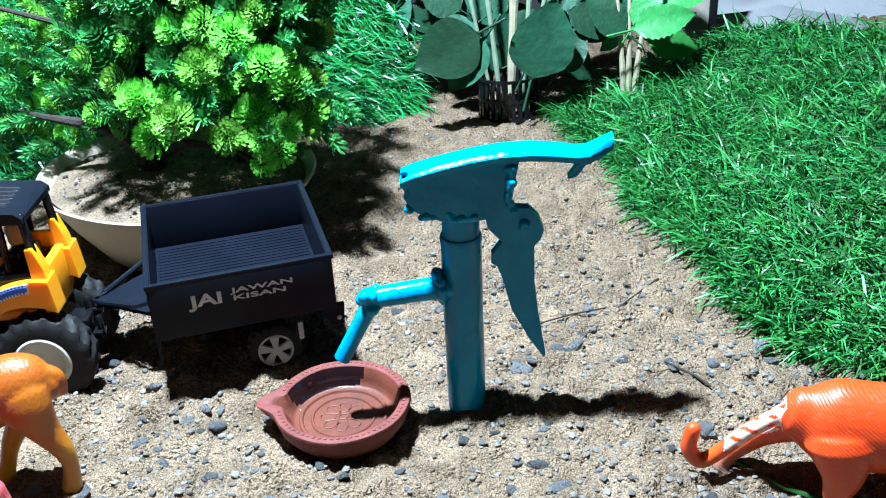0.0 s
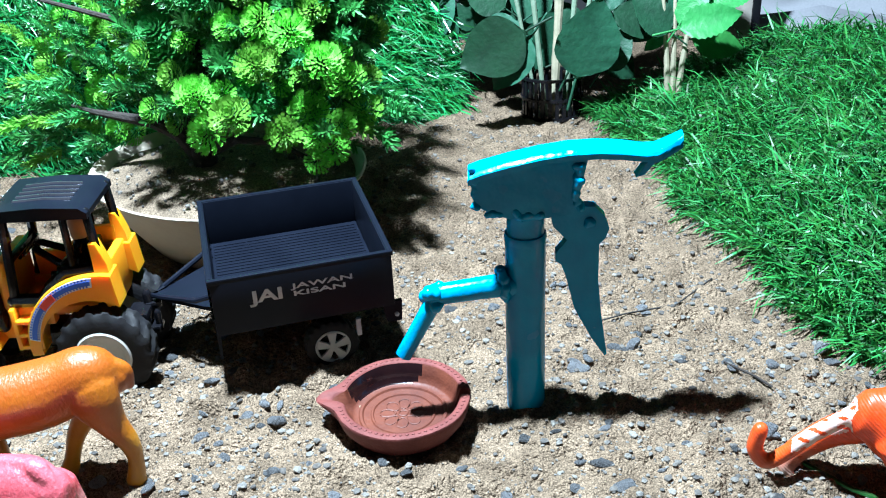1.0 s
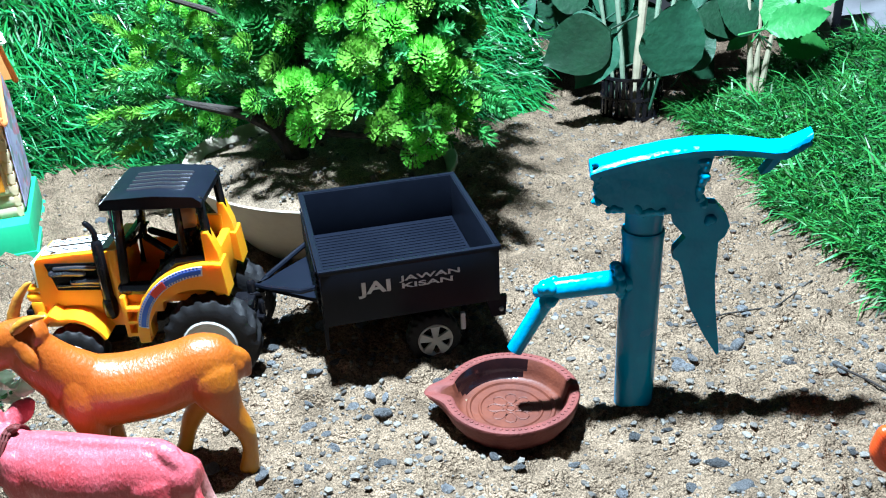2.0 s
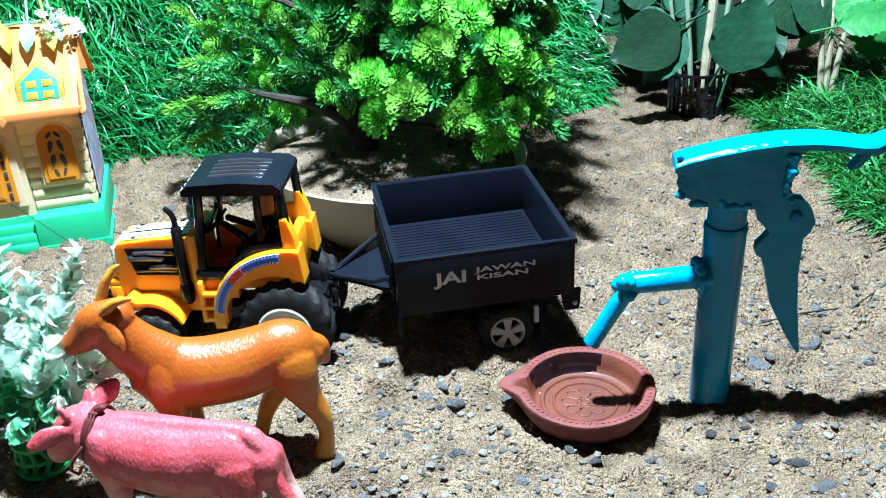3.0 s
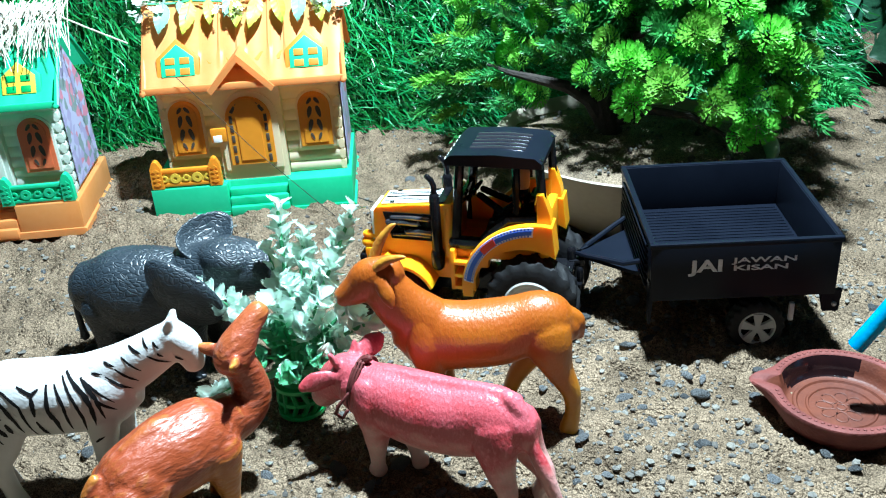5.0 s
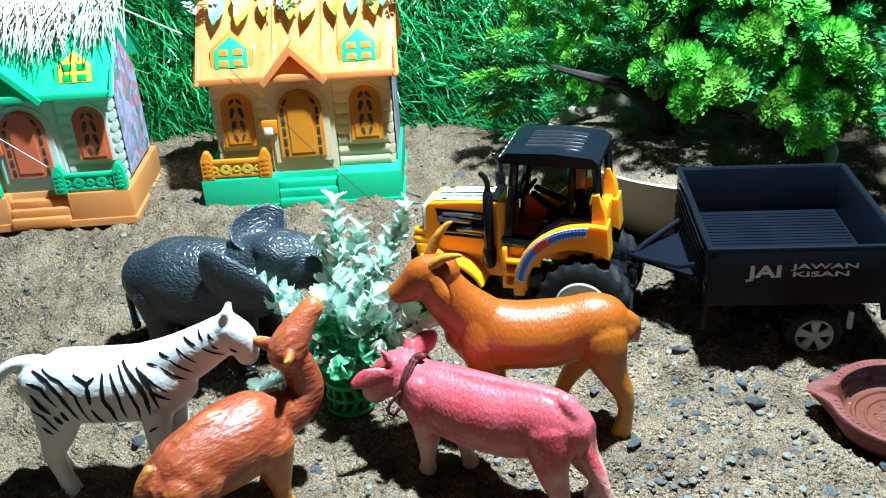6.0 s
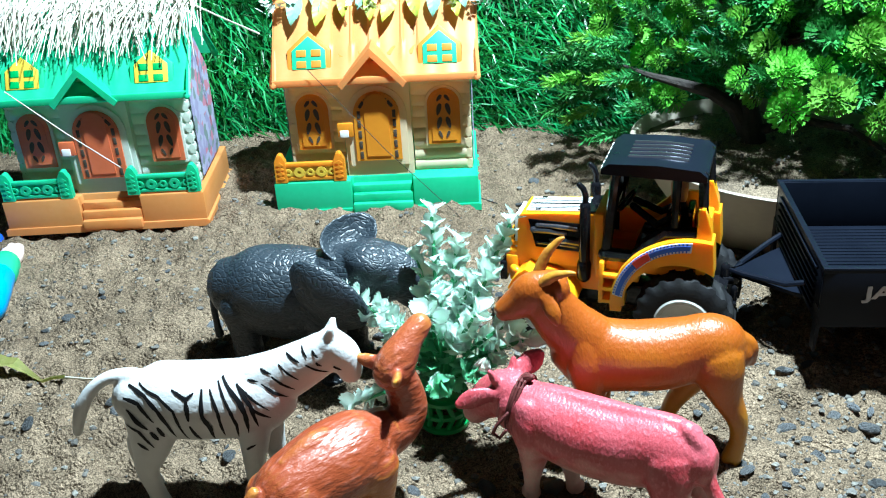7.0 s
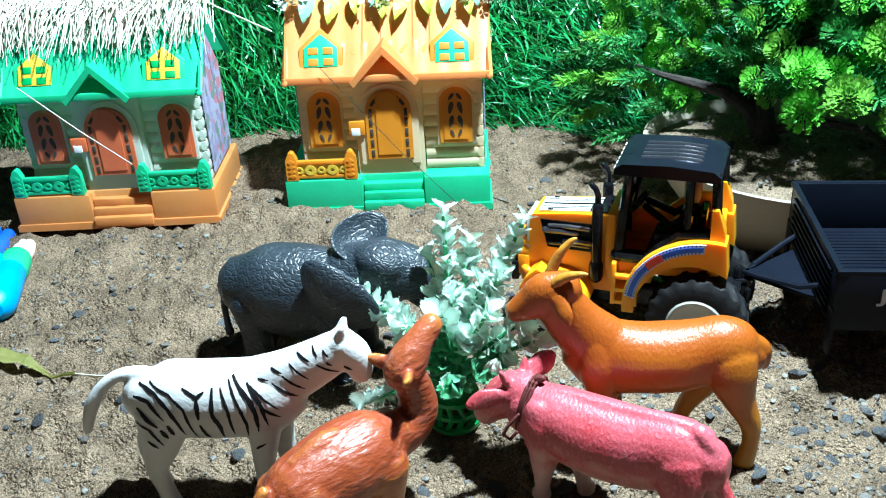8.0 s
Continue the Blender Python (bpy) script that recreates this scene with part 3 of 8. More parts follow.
def build_pot():
    at = pose(*POT, 0.009, 0, 0, -26)
    pot = thing("planter", "shallow oval cream plastic planter half sunk in the sand", "planter", at)
    bm = bmesh.new()
    lathe(bm, [(0, -0.018), (0.058, -0.019), (0.072, -0.008), (0.094, 0.021), (0.107, 0.042), (0.1130, 0.0495), (0.1140, 0.0515), (0.1125, 0.0525), (0.1095, 0.050), (0.104, 0.041), (0.09, 0.023), (0.0, 0.018)], 72, None, 1.01, 0.868)
    part("bowl", bm, CREAM, pot)
    V, F = [], []
    for j in range(19):
        for i in range(60):
            a, r = 2 * math.pi * i / 60, 0.1055 * j / 18
            x, y = r * math.cos(a), 0.855 * r * math.sin(a)
            z = 0.0445 + 0.010 * (1 - (r / 0.105) ** 2) + 0.006 * float(value_noise(np.array(x * 40), np.array(y * 40), 12)) + 0.003 * float(value_noise(np.array(x * 130), np.array(y * 130), 13))
            V.append((x, y, z))
    for j in range(18):
        for i in range(60):
            k = (i + 1) % 60
            F.append((j * 60 + i, j * 60 + k, j * 60 + 60 + k, j * 60 + 60 + i))
    soup("soil", V, F, SOIL, pot, True)["label"] = "mounded sandy soil with gravel"


build_pot()


def rosette_mesh(name, rng, material, radius, tiers, per):
    """A rose of overlapping cupped whorls: each leaflet stands up, bends outward and ends in three blunt teeth."""
    V, F = [], []
    for t in range(tiers):
        f = t / (tiers - 1)
        n = round(per * (1 - 0.72 * f))
        tip_r, tip_z = radius * (1.0 - 0.84 * f), radius * (0.06 + 0.66 * math.sin(f * 1.45))
        lean = 0.46 * (1 - f) + 0.10
        for k in range(n):
            a = 2 * math.pi * (k + 0.5 * (t % 2)) / n + rng.uniform(-0.10, 0.10)
            ln = radius * (0.60 - 0.12 * f) * rng.uniform(0.88, 1.12)
            out, s = Vector((math.cos(a), math.sin(a), 0)), Vector((-math.sin(a), math.cos(a), 0))
            tip = out * tip_r * rng.uniform(0.94, 1.06) + Vector((0, 0, tip_z * rng.uniform(0.92, 1.08)))
            root = tip - out * ln * lean * 1.5 - Vector((0, 0, ln * (1.05 - lean)))
            mid = root.lerp(tip, 0.55) + out * ln * 0.10 - Vector((0, 0, ln * 0.06))
            w = min(0.0021, 0.62 * math.pi * (tip_r + 0.0012) / n)
            i = len(V)
            for c, ww in ((root, 0.30), (mid, 0.85), (root.lerp(tip, 0.84) + out * ln * 0.03, 1.0)):
                V += [tuple(c - s * w * ww), tuple(c + s * w * ww)]
            e = (tip - mid).normalized()
            V += [tuple(tip - s * w * 0.85), tuple(tip - s * w * 0.42 - e * ln * 0.13), tuple(tip + e * ln * 0.08), tuple(tip + s * w * 0.42 - e * ln * 0.13), tuple(tip + s * w * 0.85)]
            F += [(i, i + 1, i + 3, i + 2), (i + 2, i + 3, i + 5, i + 4), (i + 4, i + 7, i + 6), (i + 4, i + 5, i + 9, i + 7), (i + 7, i + 9, i + 8), (i + 5, i + 10, i + 9)]
    me = bpy.data.meshes.new(name)
    me.from_pydata(V, [], F)
    me.materials.append(material)
    return me


def spray_mesh(name, rng, material, length):
    """A feathery twig: a thin stem with forked needles along it."""
    V, F = [], []

    def leaf(p, d, ln, w):
        s = d.cross(Vector((rng.uniform(-1, 1), rng.uniform(-1, 1), 1))).normalized()
        i = len(V)
        V.extend([tuple(p - s * w * 0.5), tuple(p + s * w * 0.5), tuple(p + d * ln * 0.6 + s * w), tuple(p + d * ln * 0.6 - s * w), tuple(p + d * ln)])
        F.extend([(i, i + 1, i + 2, i + 3), (i + 3, i + 2, i + 4)])
    for k in range(15):
        f = k / 14
        p = Vector((0, 0, length * f)) + Vector((0.003 * math.sin(3 * f), 0.002 * f, 0))
        for j in range(5):
            a = 2.4 * k + j * 1.257 + rng.uniform(-0.3, 0.3)
            d = Vector((math.cos(a), math.sin(a), 0.75 + 0.5 * f)).normalized()
            leaf(p, d, rng.uniform(0.007, 0.012) * (1 - 0.3 * f), 0.0008)
            e = (d + Vector((rng.uniform(-0.7, 0.7), rng.uniform(-0.7, 0.7), 0.3))).normalized()
            leaf(p + d * 0.004, e, 0.006, 0.0007)
    leaf(Vector((0, 0, 0)), Vector((0, 0, 1)), length, 0.0009)
    me = bpy.data.meshes.new(name)
    me.from_pydata(V, [], F)
    me.materials.append(material)
    return me


def build_tree():
    rng = random.Random(21)
    ox, oy = -0.235, 0.71
    tree = thing("bonsai_tree", "artificial bonsai conifer with bright green rosettes and dark twisted trunk", "tree")
    bm = bmesh.new()
    tube(bm, [(ox + 0.01, oy, 0.035, 0.013), (ox, oy, 0.075, 0.0095), (ox - 0.006, oy + 0.004, 0.10, 0.0085), (ox + 0.006, oy + 0.006, 0.14, 0.007), (ox + 0.012, oy, 0.19, 0.0055), (ox + 0.02, oy, 0.25, 0.004), (ox + 0.02, oy, 0.30, 0.002)], 10)
    part("trunk", bm, BARK, tree)
    limbs = [
        [(ox, oy, 0.066, 0.010), (ox - 0.012, oy - 0.004, 0.088, 0.0085), (ox - 0.03, oy - 0.006, 0.099, 0.007), (ox - 0.055, oy, 0.102, 0.0055), (ox - 0.08, oy + 0.008, 0.104, 0.0036), (ox - 0.10, oy + 0.014, 0.108, 0.0016)],
        [(ox + 0.01, oy, 0.07, 0.006), (ox + 0.035, oy - 0.015, 0.086, 0.005), (ox + 0.07, oy - 0.03, 0.088, 0.0035), (ox + 0.10, oy - 0.04, 0.075, 0.002)],
        [(ox, oy + 0.003, 0.13, 0.005), (ox + 0.045, oy - 0.03, 0.155, 0.0035), (ox + 0.09, oy - 0.05, 0.165, 0.002)],
        [(ox, oy + 0.003, 0.15, 0.005), (ox - 0.05, oy + 0.0, 0.18, 0.0035), (ox - 0.09, oy - 0.02, 0.20, 0.002)],
    ]
    for l in limbs:
        bm = bmesh.new()
        tube(bm, [(x, y, z, r * 0.72) for x, y, z, r in l], 8)
        part("limb", bm, BARK, tree)
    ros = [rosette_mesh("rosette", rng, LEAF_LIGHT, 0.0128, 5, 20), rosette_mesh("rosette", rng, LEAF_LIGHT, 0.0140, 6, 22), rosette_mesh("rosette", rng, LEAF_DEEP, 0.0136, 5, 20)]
    spr = [spray_mesh("spray", rng, LEAF_DEEP, 0.03), spray_mesh("spray", rng, LEAF_LIGHT, 0.026), spray_mesh("spray", rng, LEAF_DEEP, 0.035)]

    def put(me, p, out, size, name):
        ob = new(name, me)
        ob.parent = tree
        q = out.normalized().to_track_quat("Z", "Y")
        ob.matrix_basis = Matrix.LocRotScale(p, q, (size,) * 3) @ pose(0, 0, 0, 0, 0, rng.uniform(0, 360))

    # rosettes whose places are known
    for x, y, z in ((-0.178, 0.611, 0.135), (-0.103, 0.65, 0.145), (-0.132, 0.649, 0.124), (-0.207, 0.634, 0.144), (-0.118, 0.645, 0.098), (-0.205, 0.64, 0.112), (-0.095, 0.66, 0.12), (-0.16, 0.63, 0.165), (-0.135, 0.635, 0.185), (-0.115, 0.63, 0.165)):
        p = Vector((x, y, z))
        put(ros[1], p, Vector((rng.uniform(-0.2, 0.5), -1, rng.uniform(0.5, 1.1))), 1.12, "rosette")
    # the main crown: its front slopes back as it rises; bright rosettes stand clear of one another outside, within is
    # filling whose darker green paints in the inner shade
    front, tries = [], 0
    while len(front) < 105 and tries < 9000:
        tries += 1
        x, z = rng.uniform(-0.245, -0.078), rng.uniform(0.085, 0.32)
        if ((x + 0.185) / 0.108) ** 2 + ((z - 0.19) / 0.125) ** 2 > 1 or (z < 0.115 and x < -0.145):
            continue
        if any((x - u) ** 2 + (z - w) ** 2 < 0.0188 ** 2 for u, w in front):
            continue
        front.append((x, z))
        y = 0.618 + 0.22 * (z - 0.1) + 0.035 * rng.random() + 0.05 * max(0, (x + 0.13) / 0.05) ** 2
        out = Vector((2.2 * (x + 0.165), -0.16, 0.9 * (z - 0.14))) * 5 + Vector((rng.uniform(-0.5, 0.5), -0.9, rng.uniform(0.5, 1.1)))
        put(rng.choice(ros[:2] + ros[:2] + ros), Vector((x, y, z)), out, rng.uniform(0.70, 1.0), "rosette")
    # dark inner filling, packed close so the crown throws a fuller shadow
    made = 0
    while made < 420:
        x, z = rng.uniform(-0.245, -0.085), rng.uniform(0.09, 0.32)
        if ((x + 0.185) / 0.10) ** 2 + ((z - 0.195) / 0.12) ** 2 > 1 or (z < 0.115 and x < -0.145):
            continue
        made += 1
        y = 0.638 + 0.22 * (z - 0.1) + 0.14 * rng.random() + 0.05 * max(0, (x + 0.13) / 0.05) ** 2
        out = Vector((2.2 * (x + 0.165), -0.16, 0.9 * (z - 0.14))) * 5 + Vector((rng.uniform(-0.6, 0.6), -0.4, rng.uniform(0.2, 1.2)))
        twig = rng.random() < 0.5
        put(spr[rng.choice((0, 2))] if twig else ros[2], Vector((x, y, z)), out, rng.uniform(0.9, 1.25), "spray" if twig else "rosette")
    # low sprays that hang over the bowl's rim
    for x, y, z in ((-0.36, 0.74, 0.065), (-0.375, 0.745, 0.09), (-0.35, 0.735, 0.08), (-0.34, 0.725, 0.10), (-0.33, 0.735, 0.05), (-0.37, 0.75, 0.115), (-0.105, 0.685, 0.100), (-0.125, 0.68, 0.095), (-0.09, 0.685, 0.11), (-0.112, 0.675, 0.115), (-0.085, 0.685, 0.125), (-0.345, 0.74, 0.10), (-0.31, 0.73, 0.10), (-0.355, 0.735, 0.125), (-0.33, 0.73, 0.13), (-0.38, 0.75, 0.07), (-0.30, 0.735, 0.075)):
        put(rng.choice(spr), Vector((x, y, z)), Vector((-0.7 if x < -0.2 else 0.5, -0.6, rng.uniform(-0.3, 0.3))), rng.uniform(0.9, 1.3), "spray")
    # the feathery left side: its front slopes back as it rises
    made = 0
    while made < 240:
        x, z = rng.uniform(-0.385, -0.195), rng.uniform(0.07, 0.31)
        if ((x + 0.215) / 0.165) ** 2 + ((z - 0.175) / 0.135) ** 2 > 1 or (z < 0.105 and x > -0.285):
            continue
        y = 0.695 + 0.23 * (z - 0.1) + 0.055 * rng.random() ** 2 + 0.05 * min(1, (-0.2 - x) / 0.15)
        made += 1
        twig = rng.random() < 0.5
        out = Vector((1.6 * (x + 0.235), -0.16, 1.1 * (z - 0.12))) * 5 + Vector((rng.uniform(-0.4, 0.4), -0.25, 0.8))
        put(spr[made % 3] if twig else ros[made % 2], Vector((x, y, z)), out, rng.uniform(0.70, 0.95), "spray" if twig else "rosette")
    for ob in tree.children:
        if ob.name.startswith(("rosette", "spray")):
            ob["kind"] = "stuff"


build_tree()

# ---- plants behind ----


def leaf_mesh(name, length, width, material, fold=0.25, droop=0.3, teeth=0.0):
    """A broad leaf, gently folded along its rib and rippled by its side veins, with a petiole; it points along +y and faces +z."""
    bm = bmesh.new()
    rows, n = [], 22
    for k in range(n + 1):
        f = k / n
        w = width / 2 * (1.04 * math.sin(math.pi * f ** 0.74) ** 0.9 if 0 < k < n else 0.02)
        w *= 1 + (teeth if k % 2 else -teeth) + 0.03 * math.sin(11 * f)
        y, z = length * f, -droop * length * f * f
        rows.append([bm.verts.new((s * w, y + abs(s) * 0.06 * length * (1 - f), z + abs(s) * w * fold + 0.0005 * math.sin(2 * math.pi * (f * 6 - abs(s) * 0.8)) * abs(s) + 0.0012 * s * math.sin(5 * f))) for s in (-1, -0.7, -0.35, 0, 0.35, 0.7, 1)])
    for a, b in zip(rows, rows[1:]):
        for i in range(6):
            bm.faces.new((a[i], a[i + 1], b[i + 1], b[i]))
    tube(bm, [(0, -0.02, 0.003, 0.0011), (0, 0, -0.0008, 0.001), (0, length * 0.5, -droop * length * 0.25 - 0.0006, 0.0007), (0, length * 0.9, -droop * length * 0.81 - 0.0004, 0.0003)], 6)
    me = bpy.data.meshes.new(name)
    for f in bm.faces:
        f.smooth = True
    bm.to_mesh(me)
    bm.free()
    me.materials.append(material)
    return me


def put_leaf(parent, me, tip_from, face, up_dir, size=1.0):
    """Hangs a leaf at a place: face is where its upper side looks, up_dir where its tip points."""
    y = Vector(up_dir).normalized()
    z = (Vector(face) - y * Vector(face).dot(y)).normalized()
    x = y.cross(z)
    ob = new("leaf", me)
    ob.parent = parent
    m = Matrix((x, y, z)).transposed().to_4x4()
    m.translation = Vector(tip_from)
    ob.matrix_basis = m @ Matrix.Scale(size, 4)
    return ob


def leaf_between(parent, me, span, base, tip, face):
    """A leaf of natural length span laid from base to tip."""
    d = Vector(tip) - Vector(base)
    return put_leaf(parent, me, base, face, d, d.length / span)


def build_back_plants():
    rng = random.Random(33)
    dark = [leaf_mesh("leaf", 0.06, w, BIG_LEAF, f, 0.10) for w, f in ((0.040, 0.14), (0.047, 0.06), (0.034, 0.22))]
    fresh = [leaf_mesh("leaf", 0.06, w, BIG_LEAF_B, f, 0.12, 0.05) for w, f in ((0.034, 0.15), (0.030, 0.25))]
    a = thing("house_plant", "dark broad-leaved plant with pale canes in a small lattice pot", "plant")
    bm = bmesh.new()
    for k in range(26):
        t = 2 * math.pi * k / 26
        c, s = math.cos(t), math.sin(t)
        box(bm, -0.0018, 0.0018, -0.001, 0.001, 0, 0.045, 0, pose(0.062 + 0.03 * c, 0.955 + 0.022 * s, 0.0, 0, 0, math.degrees(t) + 90))
    for z in (0.002, 0.022, 0.043):
        lathe(bm, [(0.029, z), (0.032, z), (0.032, z + 0.003), (0.029, z + 0.003), (0.029, z)], 32, pose(0.062, 0.955, 0), 1, 0.75)
    part("lattice_pot", bm, BLACK, a, "black slotted plastic pot")
    for x0, x1, r, mt in ((0.063, 0.073, 0.0044, CANE), (0.074, 0.092, 0.0026, CANE_GREEN), (0.055, 0.03, 0.0026, CANE_GREEN), (0.078, 0.118, 0.0022, CANE_GREEN), (0.048, 0.004, 0.002, CANE_GREEN)):
        bm = bmesh.new()
        n = 12
        tube(bm, [(x0 + (x1 - x0) * k / n, 0.945, 0.005 + 0.24 * k / n, r * (1.12 if k % 3 == 0 else 0.95)) for k in range(n + 1)], 9)
        part("cane", bm, mt, a)
    for base, tip in (
            ((0.04, 0.9, 0.103), (-0.001, 0.9, 0.048)), ((0.032, 0.95, 0.102), (-0.014, 0.95, 0.073)), ((0.078, 0.93, 0.058), (0.111, 0.93, 0.118)), ((0.071, 0.955, 0.059), (0.13, 0.955, 0.085)),
            ((0.045, 0.97, 0.043), (0.067, 0.97, 0.107)), ((-0.015, 0.98, 0.119), (0.035, 0.98, 0.083)), ((0.11, 0.95, 0.047), (0.138, 0.95, 0.092)), ((0.018, 0.97, 0.109), (-0.025, 0.97, 0.145)),
            ((0.119, 0.96, 0.107), (0.176, 0.96, 0.082)), ((0.064, 0.985, 0.097), (0.019, 0.985, 0.134))):
        leaf_between(a, rng.choice(dark), 0.06, base, tip, (rng.uniform(-0.5, 0.5), -1, rng.uniform(0.2, 0.7)))
    leaf_between(a, dark[1], 0.06, (0.035, 0.895, 0.108), (-0.03, 0.89, 0.075), (0.0, -1, 0.15))
    leaf_between(a, dark[1], 0.06, (0.082, 0.915, 0.05), (0.108, 0.915, 0.13), (0.4, -1, 0.3))
    for k in range(26):
        x, z = rng.uniform(-0.07, 0.16), rng.uniform(0.05, 0.20)
        t = rng.uniform(0, 6.28)
        leaf_between(a, rng.choice(dark), 0.06, (x, 1.0, z), (x + 0.066 * math.cos(t), 1.0, z + 0.06 * math.sin(t)), (rng.uniform(-0.6, 0.6), -1, rng.uniform(0.1, 0.6)))
    b = thing("leafy_plant", "leafy plant with fresh green leaves and whitish stems behind the grass", "plant")
    for x0, x1 in ((0.181, 0.174), (0.189, 0.196), (0.185, 0.183)):
        bm = bmesh.new()
        tube(bm, [(x0, 0.955, 0.0, 0.0036), ((x0 + x1) / 2, 0.955, 0.05, 0.003), (x1, 0.955, 0.085, 0.0022), (x1 + (x1 - 0.186) * 0.6, 0.96, 0.15, 0.0014)], 8)
        part("stem", bm, CANE, b)
    for base, tip, old in (
            ((0.18, 0.95, 0.084), (0.14, 0.95, 0.122), 1), ((0.179, 0.93, 0.093), (0.243, 0.93, 0.109), 0), ((0.185, 0.95, 0.09), (0.211, 0.95, 0.133), 0), ((0.199, 0.96, 0.075), (0.256, 0.96, 0.064), 0),
            ((0.178, 0.97, 0.079), (0.155, 0.97, 0.062), 0), ((0.214, 0.96, 0.108), (0.263, 0.96, 0.123), 0), ((0.173, 0.98, 0.088), (0.127, 0.98, 0.078), 1), ((0.194, 0.97, 0.095), (0.176, 0.97, 0.135), 1)):
        leaf_between(b, rng.choice(dark if old else fresh), 0.06, base, tip, (rng.uniform(-0.3, 0.3), -0.8, rng.uniform(0.4, 0.9)))
    for k in range(10):
        x, z = rng.uniform(0.13, 0.25), rng.uniform(0.08, 0.18)
        t = rng.uniform(-0.5, 3.6)
        leaf_between(b, rng.choice(dark + fresh), 0.06, (x, 1.0, z), (x + 0.05 * math.cos(t), 1.0, z + 0.045 * math.sin(t)), (rng.uniform(-0.5, 0.5), -1, rng.uniform(0.1, 0.6)))


build_back_plants()

# ---- toy houses ----
CX = 0.079


def build_house(at, label, wall_m, roof_m, base_m, pane_m, fence_m, dormer_m, both_fences, group):
    house = thing("toy_house", label, "toy house", at, group)
    # base with three round-nosed steps in its front
    bm = bmesh.new()
    plan = [(-0.012, -0.004), (0.052, -0.004), (0.052, 0.006), (0.103, 0.006), (0.103, -0.004), (0.157, -0.004), (0.157, 0.10), (-0.012, 0.10)]
    prism(bm, plan, 0.0, 0.0305, Matrix(((1, 0, 0, 0), (0, 0, 1, 0), (0, 1, 0, 0), (0, 0, 0, 1))))
    rounded(bm, 0.0015)
    base = part("base", bm, base_m, house)
    bm = bmesh.new()
    prism(bm, [(-0.0138, 0.0), (0.1588, 0.0), (0.1588, 0.005), (0.157, 0.0062), (-0.012, 0.0062), (-0.0138, 0.005)], -0.0058, 0.1018)
    part("plinth", bm, base_m, base)
    for z, y in ((0.011, -0.008), (0.018, -0.004), (0.0245, 0.0)):
        bm = bmesh.new()
        box(bm, 0.0525, 0.1025, y, 0.02, z - 0.009, z, 0.0018)
        part("step", bm, base_m, base)
    # core of the walls, with gable ends
    bm = bmesh.new()
    prof = [(0.0135, 0.03), (0.0905, 0.03), (0.0905, 0.114), (0.052, 0.160), (0.0135, 0.114)]
    a = [bm.verts.new((0.0065, y, z)) for y, z in prof]
    b = [bm.verts.new((0.1505, y, z)) for y, z in prof]
    bm.faces.new(a)
    bm.faces.new(b[::-1])
    # back wall; logs and porch close the front
    bm.faces.new((a[1], b[1], b[2], a[2]))
    wall = part("wall", bm, wall_m, house)
    # log courses on the front and the ends
    n, hgt = 9, 0.0093
    for i in range(n):
        z = 0.0305 + hgt * (i + 0.5)
        for x0, x1 in ((0.004, 0.0485), (0.1055, 0.153)):
            bm = bmesh.new()
            bow = [(0.0136 - 0.0019 * math.sin(math.pi * q / 6) ** 0.7, z - hgt * 0.5 + hgt * q / 6) for q in range(7)]
            near, far = [bm.verts.new((x0, y, h)) for y, h in bow], [bm.verts.new((x1, y, h)) for y, h in bow]
            for q in range(6):
                bm.faces.new((near[q], far[q], far[q + 1], near[q + 1]))
            part("log", bm, wall_m, wall)
        for x in (0.0065, 0.1505):
            bm = bmesh.new()
            tube(bm, [(x, 0.0118, z, hgt * 0.5, 0.0026), (x, 0.0925, z, hgt * 0.5, 0.0026)], 8, False)
            part("log", bm, wall_m, wall)
    # porch front with its pointed top
    bm = bmesh.new()
    shell(bm, [(0.0495, 0.0295), (0.1045, 0.0295), (0.1045, 0.115), (CX - 0.002, 0.138), (0.0495, 0.115)], 0.007, 0.016)
    rounded(bm, 0.0006)
    porch = part("porch_front", bm, wall_m, house)
    # dark triangular vent with a ring
    bm = bmesh.new()
    prism(bm, [(0.063, 0.1215), (0.092, 0.1215), (CX - 0.002, 0.134)], 0.0062, 0.0075)
    part("vent", bm, AMBER if roof_m is ORANGE else HOUSE_WALL_B, porch)
    bm = bmesh.new()
    lathe(bm, [(0.0018, 0), (0.0032, 0), (0.0032, 0.0016), (0.0018, 0.0016), (0.0018, 0)], 16, pose(CX - 0.002, 0.0062, 0.125, 90))
    part("ring", bm, roof_m, porch)
    # door: raised surround, leaf, slots, latch
    bm = bmesh.new()
    shell(bm, arch(CX - 0.002, 0.0400, 0.1080, 0.0240, 12), 0.0045, 0.0072)
    rounded(bm, 0.0005)
    door = part("door", bm, wall_m, house)
    bm = bmesh.new()
    shell(bm, arch(CX - 0.002, 0.0450, 0.1035, 0.0186, 12), 0.0028, 0.0046)
    rounded(bm, 0.0006)
    part("door_leaf", bm, pane_m, door)
    bm = bmesh.new()
    shell(bm, arch(CX - 0.002, 0.049, 0.1025, 0.0098, 12), 0.0019, 0.003)
    rounded(bm, 0.0005)
    part("door_panel", bm, pane_m, door)
    top, half = 0.1035 - 0.0186, 0.0142
    marks = [(s * half, z, 0) for s in (-1, 1) for z in (0.0500, 0.0590, 0.0680, 0.0770, 0.0850)] + [(half * math.cos(q), top + half * math.sin(q), math.degrees(q)) for q in (math.pi * k / 8 for k in (1.6, 2.9, 5.1, 6.4))]
